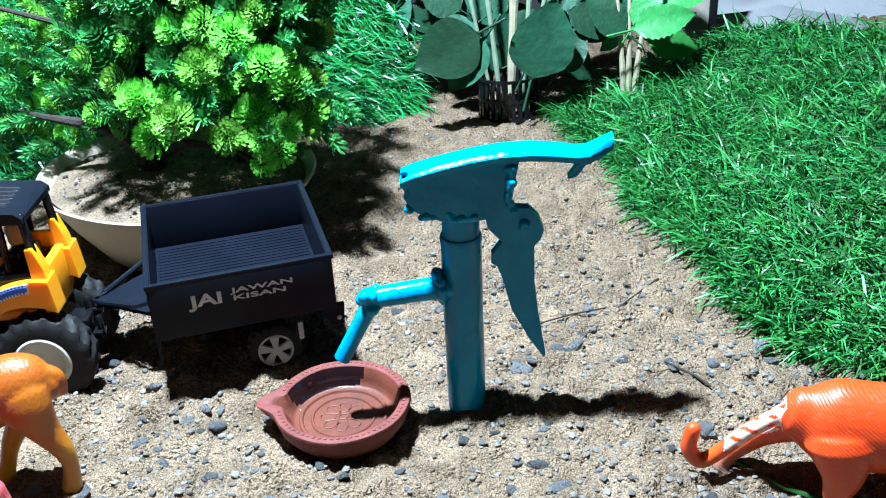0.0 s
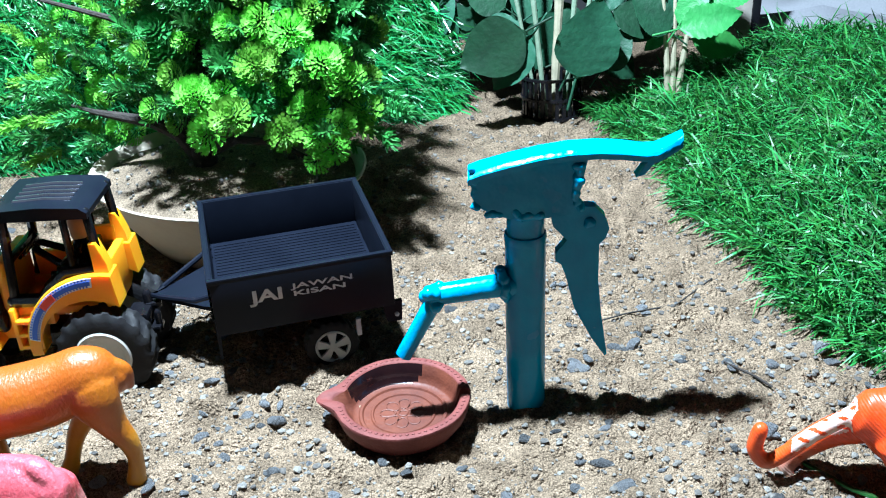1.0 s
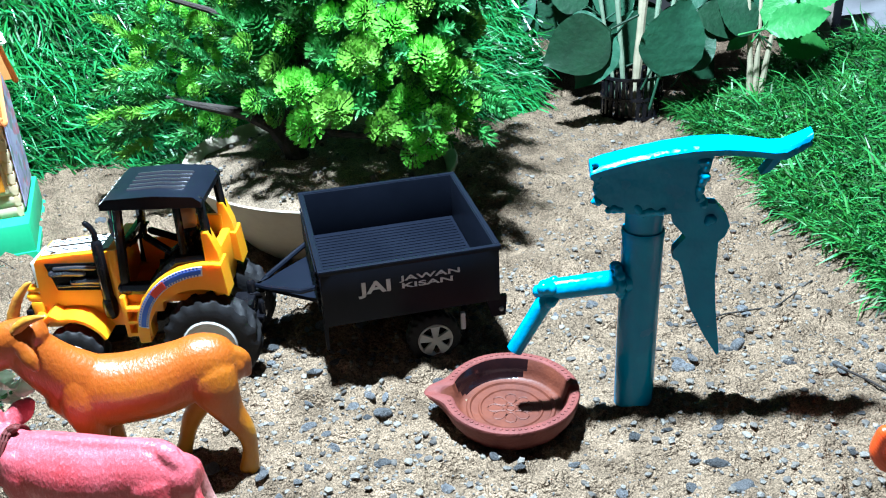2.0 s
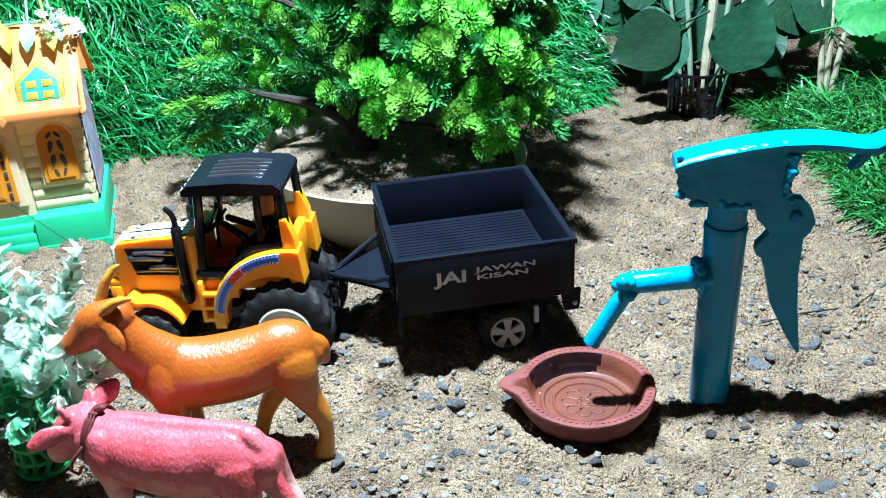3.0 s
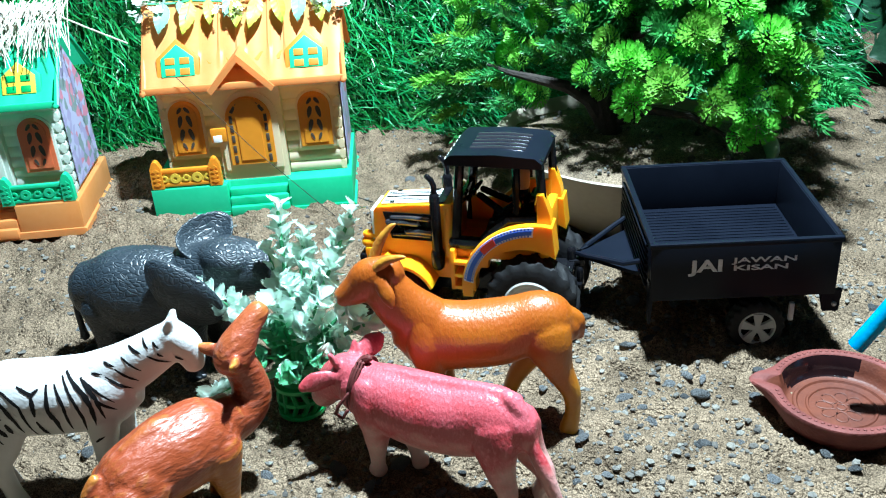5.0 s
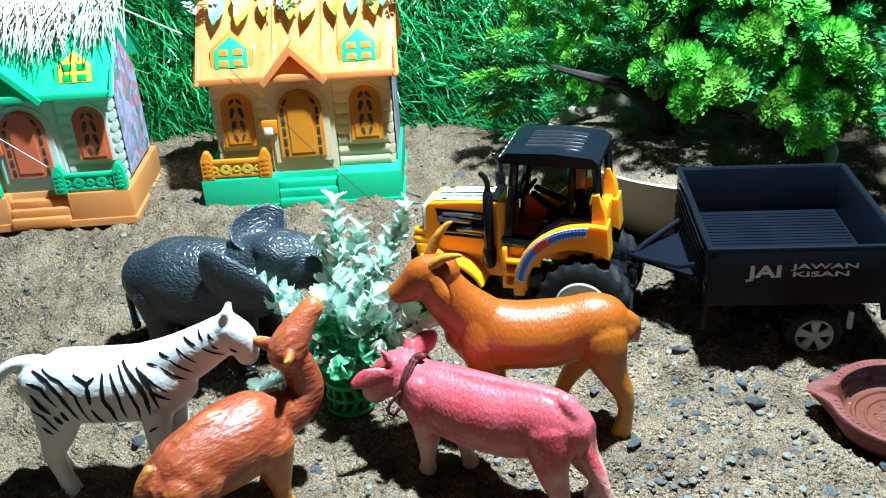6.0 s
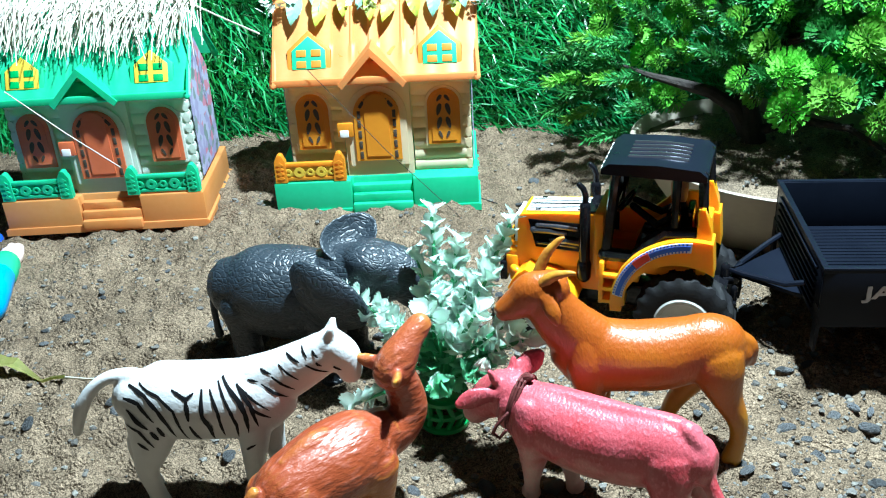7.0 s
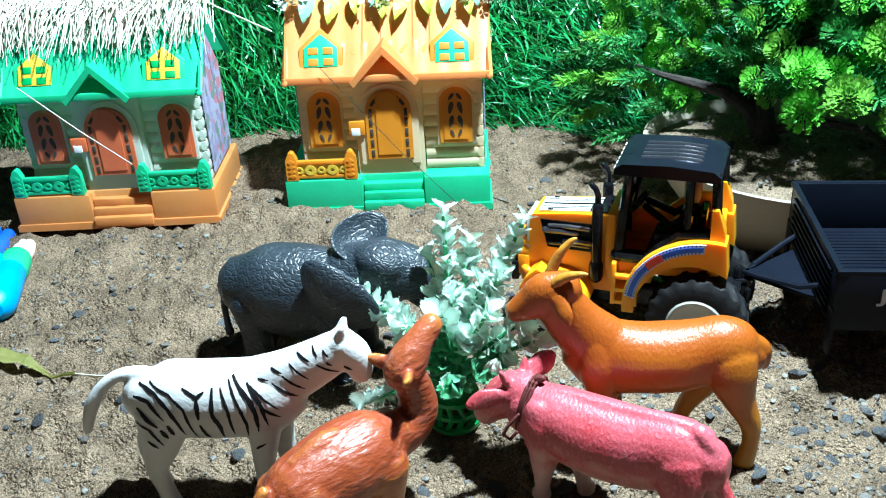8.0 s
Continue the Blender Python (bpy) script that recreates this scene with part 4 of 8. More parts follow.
    for sx, z, turn in marks:
        bm = bmesh.new()
        box(bm, -0.0013, 0.0013, 0.0022, 0.0032, -0.0031, 0.0031, 0.0003, pose(CX - 0.002 + sx, 0, z, 0, -turn, 0))
        part("slot", bm, HOLE, door)
    bm = bmesh.new()
    box(bm, CX - 0.0345, CX - 0.0215, 0.0018, 0.005, 0.0665, 0.0785, 0.001)
    part("latch", bm, pane_m, door)
    bm = bmesh.new()
    box(bm, CX - 0.0325, CX - 0.0255, 0.0012, 0.0024, 0.0665, 0.0725, 0.0005)
    part("latch_hole", bm, WHITE, door)
    # windows: raised arched moulding, coloured leaf inside it, openings like leaves on a stalk
    for wx in (0.0245, 0.1310):
        bm = bmesh.new()
        shell(bm, arch(wx, 0.0530, 0.1040, 0.0152, 16), 0.0092, 0.0125)
        rounded(bm, 0.0007)
        win = part("window", bm, wall_m, house)
        bm = bmesh.new()
        shell(bm, arch(wx, 0.0550, 0.1020, 0.0132, 16), 0.0080, 0.0100)
        rounded(bm, 0.0005)
        part("window_frame", bm, pane_m, win)
        bm = bmesh.new()
        shell(bm, arch(wx, 0.0580, 0.0990, 0.0098, 16), 0.0072, 0.0084)
        rounded(bm, 0.0003)
        part("pane", bm, pane_m, win)
        for dx, z, w, h, t in ((-0.0032, 0.0945, 0.0044, 0.0066, -38), (0.0032, 0.0945, 0.0044, 0.0066, 38), (-0.0038, 0.0850, 0.0058, 0.0105, -14), (0.0038, 0.0850, 0.0058, 0.0105, 14), (-0.0038, 0.0735, 0.0058, 0.0105, -14), (0.0038, 0.0735, 0.0058, 0.0105, 14), (-0.0030, 0.0635, 0.0036, 0.0066, 24), (0.0030, 0.0635, 0.0036, 0.0066, -24)):
            bm = bmesh.new()
            pts = [(0.82 * w / 2 * math.sin(q) * (0.78 + 0.22 * math.cos(q)), h / 2 * math.cos(q)) for q in (2 * math.pi * i / 14 for i in range(14))]
            c, s = math.cos(radians(t)), math.sin(radians(t))
            prism(bm, [(wx + dx + x * c - z2 * s, z + x * s + z2 * c) for x, z2 in pts], 0.0067, 0.0075)
            part("opening", bm, HOLE, win)
    # roof: two slopes with flowing ribs
    bm = bmesh.new()
    nx, nv = 120, 16
    sunk = ((0.0465, 0.0590), (0.0635, 0.0730), (0.0830, 0.0985), (0.1035, 0.1125))
    grid = []
    for i in range(nx + 1):
        x = -0.001 + 0.160 * i / nx
        row = []
        for j in range(nv + 1):
            f = j / nv
            rib = 0.0 if any(a - 0.001 < x < b + 0.001 for a, b in sunk) else 1.0
            swell = 0.0030 * (0.45 + 0.55 * rib) * min(1, max(0, (f - 0.20) * 5)) + 0.0003 * math.sin(x * 380)
            row.append(bm.verts.new((x, -0.006 + 0.058 * f, 0.1135 + 0.055 * f + swell + 0.002)))
        for j in range(nv + 1):
            f = 1 - j / nv
            row.append(bm.verts.new((x, 0.052 + 0.058 * (1 - f), 0.1135 + 0.055 * f + 0.0022)))
        grid.append(row)
    for r0, r1 in zip(grid, grid[1:]):
        for j in range(len(r0) - 1):
            bm.faces.new((r0[j], r1[j], r1[j + 1], r0[j + 1]))
    roof = part("roof", bm, roof_m, house)
    for a, b in sunk if roof_m is ORANGE else ():
        bm = bmesh.new()
        c = (a + b) / 2
        prism(bm, [(c - 0.001, 0.022), (c + 0.001, 0.022), (b, 0.034), (b, 0.076), (a, 0.076), (a, 0.034)], -0.0006, 0.0010, pose(0, -0.006, 0.1155, -46.5))
        part("roof_panel", bm, DEEP if roof_m is ORANGE else LATTICE, roof)
    bm = bmesh.new()
    box(bm, -0.0025, 0.1605, -0.0070, -0.0035, 0.1130, 0.1190, 0.0014)
    part("eave", bm, roof_m, roof)
    for x in (-0.001, 0.159):
        bm = bmesh.new()
        tube(bm, [(x, -0.0065, 0.115, 0.0028), (x, 0.052, 0.1695, 0.0028), (x, 0.11, 0.115, 0.0028)], 8)
        part("verge", bm, roof_m, roof)
    bm = bmesh.new()
    tube(bm, [(-0.001, 0.052, 0.1705, 0.003), (0.159, 0.052, 0.1705, 0.003)], 8)
    part("ridge", bm, roof_m, roof)
    # little gable roof over the door
    gx = CX - 0.002
    for s in (-1, 1):
        bm = bmesh.new()
        prism(bm, [(gx, 0.1420), (gx, 0.1355), (gx + s * 0.0240, 0.1100), (gx + s * 0.0270, 0.1140)], -0.0085, 0.034)
        rounded(bm, 0.001)
        part("gable_slope", bm, roof_m, roof)
    # dormer lattices, each in a swelling of the roof
    for dx in (0.0275, 0.1305):
        bm = bmesh.new()
        m = pose(dx, 0.0030, 0.1232, -28) @ Matrix.Diagonal((1.06, 1, 1.02, 1))
        prism(bm, [(-0.0165, -0.003), (0.0165, -0.003), (0.0165, 0.016), (0.0, 0.0315), (-0.0165, 0.016)], 0.0, 0.018, m)
        rounded(bm, 0.0015)
        dorm = part("dormer", bm, DEEP if roof_m is ORANGE else LATTICE, roof)
        bm = bmesh.new()
        prism(bm, [(-0.0125, 0.001), (0.0125, 0.001), (0.0125, 0.0155), (0.0, 0.0265), (-0.0125, 0.0155)], -0.0012, 0.001, m)
        rounded(bm, 0.0005)
        part("dormer_window", bm, dormer_m, dorm)
        for hx, hz in ((-0.0055, 0.0045), (0.0055, 0.0045), (-0.0055, 0.0130), (0.0055, 0.0130)):
            bm = bmesh.new()
            box(bm, hx - 0.0036, hx + 0.0036, -0.0018, -0.0008, hz - 0.0025, hz + 0.0028, 0.0004, m)
            part("opening", bm, DEEP if roof_m is ORANGE else FOOT_GREEN, dorm)
    # printed ends
    for x, w in ((0.1545, 0.0008), (0.0025, 0.0008)):
        bm = bmesh.new()
        ys = [(0.018, 0.036), (0.087, 0.036), (0.087, 0.112), (0.052, 0.153), (0.018, 0.112)]
        a = [bm.verts.new((x - w / 2, y, z)) for y, z in ys]
        b = [bm.verts.new((x + w / 2, y, z)) for y, z in ys]
        bm.faces.new(a)
        bm.faces.new(b[::-1])
        for i in range(5):
            bm.faces.new((a[i], b[i], b[(i + 1) % 5], a[(i + 1) % 5]))
        part("sticker", bm, STICKER, house, "printed floral paper sticker")
    # fence of the front garden
    for x0, x1 in ((-0.009, 0.0475), (0.0955, 0.154)) if both_fences else ((-0.009, 0.0475),):
        fence = part_fence(x0, x1, fence_m, house, LEMON if both_fences is False else fence_m)
    return house


def part_fence(x0, x1, fence_m, house, panel_m):
    """One run of toy fence: two pointed posts, rails, and a panel of rings."""
    bm = bmesh.new()
    box(bm, x0 + 0.004, x1 - 0.004, -0.0025, 0.001, 0.0320, 0.0350, 0.0006)
    fence = part("fence", bm, fence_m, house)
    bm = bmesh.new()
    box(bm, x0 + 0.004, x1 - 0.004, -0.0028, 0.0012, 0.0440, 0.0478, 0.0012)
    part("rail", bm, fence_m, fence)
    bm = bmesh.new()
    box(bm, x0 + 0.006, x1 - 0.006, -0.0012, 0.0002, 0.0345, 0.0445, 0.0002)
    part("panel", bm, panel_m, fence)
    n = 5
    for k in range(n):
        cx = x0 + 0.010 + (x1 - x0 - 0.020) * k / (n - 1)
        bm = bmesh.new()
        big = k % 2 == 1
        lathe(bm, [(0.0015, 0), (0.0044 if big else 0.003, 0), (0.0044 if big else 0.003, 0.0018), (0.0015, 0.0018), (0.0015, 0)], 14, pose(cx, -0.0011, 0.0394, 90))
        part("ring", bm, panel_m, fence)
    for px in (x0 + 0.004, x1 - 0.004):
        bm = bmesh.new()
        prism(bm, [(px - 0.005, 0.031), (px + 0.005, 0.031), (px + 0.0046, 0.0490), (px + 0.002, 0.0545), (px, 0.0555), (px - 0.002, 0.0545), (px - 0.0046, 0.0490)], -0.0038, 0.0028)
        rounded(bm, 0.0008)
        post = part("post", bm, fence_m, fence)
        for k in range(4):
            bm = bmesh.new()
            prism(bm, [(px - 0.003, 0.0350 + 0.0040 * k), (px, 0.0336 + 0.0040 * k), (px + 0.003, 0.0350 + 0.0040 * k), (px, 0.0376 + 0.0040 * k)], -0.0045, -0.0036)
            part("notch", bm, fence_m, post)
    return fence


OH = pose(-0.5785, 0.5948, 0.0039, 0, 0, 21.67) @ Matrix.Scale(0.9815, 4)
GH = pose(-0.7673, 0.4926, 0.0101, 0, 0, 23.38) @ Matrix.Scale(0.950, 4)
build_house(OH, "toy cottage with orange roof, cream log walls and a green base", HOUSE_WALL, ORANGE, MINT, AMBER, AMBER, LATTICE, False, "toy houses")
build_house(GH, "toy cottage with green roof, grey log walls and an orange base", HOUSE_WALL_B, MINT, ORANGE, CORAL, MINT, LEMON, True, "toy houses")


def build_garland():
    rng = random.Random(5)
    g = thing("garland", "garland of yellow and blue-green plastic leaves laid over the orange roof", "garland", OH)
    bm = bmesh.new()
    tube(bm, [(0.158 * k / 12, 0.046 + 0.002 * math.sin(k), 0.1735 + 0.001 * math.cos(2 * k), 0.0011) for k in range(13)], 6)
    part("string", bm, PETAL_STEM, g)
    yellow, blue = leaf_mesh("leaf", 0.030, 0.0098, GARLAND_Y, 0.10, -0.05), leaf_mesh("leaf", 0.028, 0.0098, GARLAND_B, 0.10, -0.05)
    for x, me, s, turn in ((0.018, blue, 1.25, -0.1), (0.040, yellow, 1.25, -0.2), (0.054, yellow, 0.95, 0.1), (0.076, yellow, 1.1, 0.05), (0.072, blue, 0.8, -0.3), (0.096, yellow, 1.2, -0.35), (0.108, yellow, 1.1, 0.3), (0.128, blue, 1.15, -0.05), (0.141, yellow, 1.1, 0.2), (0.147, blue, 0.9, 0.3), (0.03, blue, 0.8, 0.4)):
        ob = put_leaf(g, me, (x, 0.043, 0.1765), (rng.uniform(-0.2, 0.2), -0.7, 0.7), (turn * 0.7, -0.72, -0.60), s)
    for cx, n in ((0.004, 26), (0.075, 16), (0.152, 26)):
        bm = bmesh.new()
        for k in range(n):
            c = Vector((cx + rng.uniform(-0.013, 0.013), 0.040 + rng.uniform(-0.018, 0.010), 0.173 + rng.uniform(-0.012, 0.012)))
            turn = Euler((rng.uniform(-0.9, 0.9), rng.uniform(-0.9, 0.9), rng.uniform(0, 3))).to_matrix()
            # a floret of four cupped petals with notched ends
            for q in range(4):
                t, r = math.pi * q / 2, rng.uniform(0.0036, 0.0052)
                pts = [(0.0, 0.0, 0.0), (0.55, -0.42, 0.22), (0.95, -0.36, 0.34), (0.86, 0.0, 0.30), (0.95, 0.36, 0.34), (0.55, 0.42, 0.22)]
                vs = [bm.verts.new(c + turn @ (Matrix.Rotation(t, 3, "Z") @ Vector(p)) * r) for p in pts]
                bm.faces.new((vs[0], vs[1], vs[2], vs[3]))
                bm.faces.new((vs[0], vs[3], vs[4], vs[5]))
        part("blossom", bm, PETAL, g, "cluster of small white blossoms")


build_garland()


def build_thatch():
    rng = np.random.default_rng(15)
    n = 620
    V, F = [], []
    for k in range(n):
        x = rng.uniform(-0.015, 0.168)
        y0, z0 = 0.052 + rng.uniform(-0.02, 0.015), 0.176 + rng.uniform(0, 0.010)
        ln = rng.uniform(0.025, 0.052)
        d = np.array([rng.normal(-0.18, 0.32), -0.70, -0.60 + rng.normal(0, 0.10)])
        d /= np.linalg.norm(d)
        r = rng.uniform(0.0004, 0.0007)
        s = np.cross(d, [0, 0, 1.0])
        s /= np.linalg.norm(s)
        u = np.cross(s, d)
        i = len(V)
        for f in (0.0, 0.55, 1.0):
            c = np.array([x, y0, z0]) + d * ln * f + np.array([0, 0, 0.0025 - 0.006 * f * f + (0.003 if f == 0.55 else 0)])
            for q in (s, u, -s, -u):
                V.append(tuple(c + q * r * (1.0 if f < 1 else 0.6)))
        for a in (0, 4):
            for q in range(4):
                F.append((i + a + q, i + a + (q + 1) % 4, i + a + 4 + (q + 1) % 4, i + a + 4 + q))
        F.append((i + 8, i + 9, i + 10, i + 11))
    ob = soup("straw_thatch", V, F, STRAW)
    ob.matrix_basis = GH
    tagged(ob, "loose bleached straw laid as thatch over the green toy roof", "straw", kind="stuff")


build_thatch()

# ---- tractor and trailer ----


def wheel(parent, x, y, z, radius, width, lugs, rim_r, spokes=False, name="wheel"):
    """A wheel with its outer face at y, towards -y: tyre with slanting lugs, and a dished rim."""
    sgn = 1 if width > 0 else -1
    w = abs(width)
    m = Matrix.Translation((x, y, z)) @ Matrix.Rotation(radians(90 * sgn), 4, "X")
    bm = bmesh.new()
    r, per = radius, 7
    across = [(rim_r, 0.0008), (rim_r * 1.06, 0.0), (r * 0.80, 0.0), (r * 0.90, 0.06), (r * 0.95, 0.12), (r * 0.955, 0.26), (r * 0.955, 0.40), (r * 0.955, 0.5), (r * 0.955, 0.60), (r * 0.955, 0.74), (r * 0.95, 0.88), (r * 0.90, 0.94), (r * 0.80, 1.0), (rim_r, 1.0)]
    loops = []
    for k in range(lugs * per):
        a = 2 * math.pi * k / (lugs * per)
        row = []
        for q, (rr, v) in enumerate(across):
            if 3 <= q <= 10:
                phase = (k / per + abs(v - 0.5) * 1.1 + (0.5 if v > 0.5 else 0.0)) % 1.0
                rr = rr + (r * 0.05 if phase < 0.45 else 0.0) * (0.6 if q in (3, 10) else 1.0)
            row.append(bm.verts.new(m @ Vector((rr * math.cos(a), rr * math.sin(a), -w * v))))
        loops.append(row)
    for k in range(len(loops)):
        c, d = loops[k], loops[(k + 1) % len(loops)]
        for q in range(len(across)):
            bm.faces.new((c[q], c[(q + 1) % len(across)], d[(q + 1) % len(across)], d[q]))
    hub = part(name, bm, RUBBER, parent, "black rubber tyre with chevron tread", edge=40)
    bm = bmesh.new()
    if spokes:
        lathe(bm, [(rim_r * 0.86, -0.002), (rim_r * 0.88, 0.0004), (rim_r * 1.0, 0.0006), (rim_r * 1.01, -0.002), (rim_r * 0.86, -0.002)], 40, m)
        lathe(bm, [(0, 0.0012), (rim_r * 0.28, 0.001), (rim_r * 0.3, -0.002), (0, -0.002)], 24, m)
        for k in range(5):
            v = prism(bm, [(-rim_r * 0.13, rim_r * 0.2), (rim_r * 0.13, rim_r * 0.2), (rim_r * 0.27, rim_r * 0.9), (-rim_r * 0.27, rim_r * 0.9)], -0.001, 0.001)
            bmesh.ops.transform(bm, matrix=m @ Matrix.Rotation(2 * math.pi * k / 5, 4, "Z") @ Matrix.Rotation(radians(-90), 4, "X"), verts=v)
        part("rim", bm, RIM, hub, "five-spoked grey rim")
        bm = bmesh.new()
        lathe(bm, [(0, -0.003), (rim_r, -0.003), (rim_r, -0.0035), (0, -0.0035)], 32, m)
        part("rim_back", bm, BLACK, hub)
    else:
        lathe(bm, [(0, -0.0035), (rim_r * 0.62, -0.0033), (rim_r * 0.72, -0.0022), (rim_r * 0.80, 0.0003), (rim_r * 0.94, 0.0008), (rim_r * 1.02, -0.0002), (rim_r * 1.02, -0.004), (0, -0.0045)], 48, m)
        part("rim", bm, RIM, hub, "dished pale grey rim")
    return hub


TRACTOR = pose(-0.2425, 0.4830, 0.0, 0, 0, 2.8) @ Matrix.Scale(0.950, 4)
MID = 0.034


def build_tractor():
    tr = thing("toy_tractor", "orange-yellow plastic toy tractor with black cab standing on the sand", "toy tractor", TRACTOR)
    y0, y1 = MID - 0.0135, MID + 0.0135
    bm = bmesh.new()
    prism(bm, [(-0.113, 0.052), (-0.1115, 0.0835), (-0.1095, 0.0865), (-0.085, 0.0895), (-0.056, 0.0915), (-0.056, 0.052)], y0, y1)
    rounded(bm, 0.0022, 3)
    hood = part("hood", bm, YELLOW, tr)
    # decal on the bonnet: pale field and dark lines
    slope = math.atan2(0.005, 0.053)
    top = Matrix.Translation((-0.1085, 0, 0.0874)) @ Matrix.Rotation(-slope, 4, "Y")
    bm = bmesh.new()
    box(bm, 0.002, 0.046, MID - 0.0105, MID + 0.0105, 0.0, 0.0006, 0, top)
    part("bonnet_decal", bm, WHITE, hood, "white bonnet sticker with dark lines")
    for dy, w in ((-0.0068, 0.0003), (-0.0045, 0.0003), (0.0, 0.0009), (0.0045, 0.0003), (0.0068, 0.0003)):
        bm = bmesh.new()
        box(bm, 0.003, 0.045, MID + dy - w, MID + dy + w, 0.0003, 0.0010, 0, top)
        part("line", bm, BLACK, hood)
    for dx, dy in ((0.008, -0.0095), (0.036, -0.0095), (0.008, 0.0095), (0.036, 0.0095)):
        bm = bmesh.new()
        box(bm, dx, dx + 0.0035, MID + dy - 0.0008, MID + dy + 0.0008, 0.0003, 0.0012, 0, top)
        part("vent", bm, BLACK, hood)
    bm = bmesh.new()
    box(bm, 0.042, 0.052, MID - 0.0125, MID + 0.0125, 0.0003, 0.0012, 0, top)
    part("bonnet_strip", bm, BLACK, hood)
    # grille with a red badge
    bm = bmesh.new()
    box(bm, -0.1145, -0.1120, y0 + 0.0015, y1 - 0.0015, 0.054, 0.0835, 0.0006)
    grille = part("grille", bm, WHITE, tr, "pale grille with dark bars and a red badge")
    for k in range(9):
        bm = bmesh.new()
        box(bm, -0.1152, -0.1144, y0 + 0.002, y1 - 0.002, 0.0552 + 0.0031 * k, 0.0566 + 0.0031 * k)
        part("bar", bm, BLACK, grille)
    bm = bmesh.new()
    box(bm, -0.1158, -0.1150, MID - 0.005, MID + 0.005, 0.061, 0.0695, 0.0002)
    part("badge", bm, RED, grille, "red badge")
    # engine bay in the side: recess with pipes
    for s, ys in ((-1, y0), (1, y1)):
        bm = bmesh.new()
        prism(bm, [(-0.1045, 0.0835), (-0.0995, 0.0640), (-0.067, 0.0635), (-0.067, 0.0835)], ys - 0.0008, ys + 0.0008)
        rounded(bm, 0.0005)
        bay = part("engine_bay", bm, BLACK, tr)
        for z, xa, xb, r in ((0.0800, -0.098, -0.072, 0.0016), (0.0765, -0.101, -0.080, 0.0022), (0.0705, -0.088, -0.069, 0.0024), (0.0675, -0.098, -0.072, 0.0014)):
            bm = bmesh.new()
            tube(bm, [(xa, ys + s * 0.0012, z, r), ((xa + xb) / 2, ys + s * 0.0018, z + 0.0008, r), (xb, ys + s * 0.0012, z, r)], 8)
            part("pipe", bm, CHROME, bay)
    # chassis, nose, bumper, lamps
    bm = bmesh.new()
    box(bm, -0.119, -0.045, MID - 0.0115, MID + 0.0115, 0.034, 0.053, 0.002)
    part("chassis", bm, YELLOW, tr)
    bm = bmesh.new()
    box(bm, -0.095, 0.018, MID - 0.008, MID + 0.008, 0.024, 0.040, 0.002)
    part("gearbox", bm, BLACK, tr)
    bm = bmesh.new()
    box(bm, -0.1245, -0.1195, MID - 0.0155, MID + 0.0155, 0.036, 0.050, 0.0012)
    part("bumper", bm, BLACK, tr)
    bm = bmesh.new()
    box(bm, -0.1205, -0.112, MID - 0.0145, MID + 0.0145, 0.040, 0.0555, 0.002)
    part("nose", bm, YELLOW, tr)
    for dy in (-0.0095, 0.0095):
        for z, r in ((0.0575, 0.0042), (0.0635, 0.003)):
            bm = bmesh.new()
            tube(bm, [(-0.1195, MID + dy, z, r), (-0.113, MID + dy, z, r)], 12)
            part("headlamp", bm, YELLOW, tr)
    bm = bmesh.new()
    tube(bm, [(-0.115, MID - 0.0145, 0.046, 0.0026), (-0.112, MID - 0.0175, 0.046, 0.0026)], 10)
    part("side_lamp", bm, YELLOW, tr)
    # front wheels and mudguards
    for s in (-1, 1):
        yy = MID + s * 0.032
        wheel(tr, -0.092, yy, 0.021, 0.021, 0.016 if s < 0 else -0.016, 15, 0.0115)
        bm = bmesh.new()
        outer, inner = [], []
        for k in range(11):
            a = radians(152 - 12.5 * k)
            outer.append((-0.092 + 0.0265 * math.cos(a), 0.0215 + 0.0265 * math.sin(a) * (1.35 if k < 4 else 1.12)))
            inner.append((-0.092 + 0.0245 * math.cos(a), 0.0215 + 0.0245 * math.sin(a) * (1.25 if k < 4 else 1.10)))
        ya, yb = sorted((MID + s * 0.0115, MID + s * 0.029))
        prism(bm, outer + inner[::-1], ya, yb)
        rounded(bm, 0.0007)
        part("front_mudguard", bm, YELLOW, tr)
        # rear wheels, arched mudguards with their stickers
        yr = MID + s * 0.034
        wheel(tr, 0.0, yr, 0.031, 0.0315, 0.020 if s < 0 else -0.020, 18, 0.018)
        def rise(deg):
            """The outer radius of the mudguard at an angle: it grows from its front foot to its top."""
            return 0.0435 + 0.0125 * max(0.0, (183 - deg) / 111) ** 1.2

        def swept(lo, hi, a0, a1, ya, yb, steps=20):
            """A curved band of the mudguard between two depths below its outer edge."""
            bm = bmesh.new()
            ang = [a0 + (a1 - a0) * k / steps for k in range(steps + 1)]
            prism(bm, [(-0.003 + (rise(d) - lo) * math.cos(radians(d)), 0.034 + (rise(d) - lo) * math.sin(radians(d))) for d in ang] + [(-0.003 + (rise(d) - hi) * math.cos(radians(d)), 0.034 + (rise(d) - hi) * math.sin(radians(d))) for d in ang[::-1]], ya, yb)
            return bm
        bm = bmesh.new()
        out = [(-0.003 + rise(d) * math.cos(radians(d)), 0.034 + rise(d) * math.sin(radians(d))) for d in (183 - 111 * k / 18 for k in range(19))]
        inn = [(-0.003 + 0.0365 * math.cos(radians(d)), 0.034 + 0.0365 * math.sin(radians(d))) for d in (183 - 125 * k / 18 for k in range(19))]
        ya, yb = sorted((MID + s * 0.0145, MID + s * 0.030))
        prism(bm, out + inn[::-1], ya, yb)
        rounded(bm, 0.001)
        guard = part("rear_mudguard", bm, YELLOW, tr)
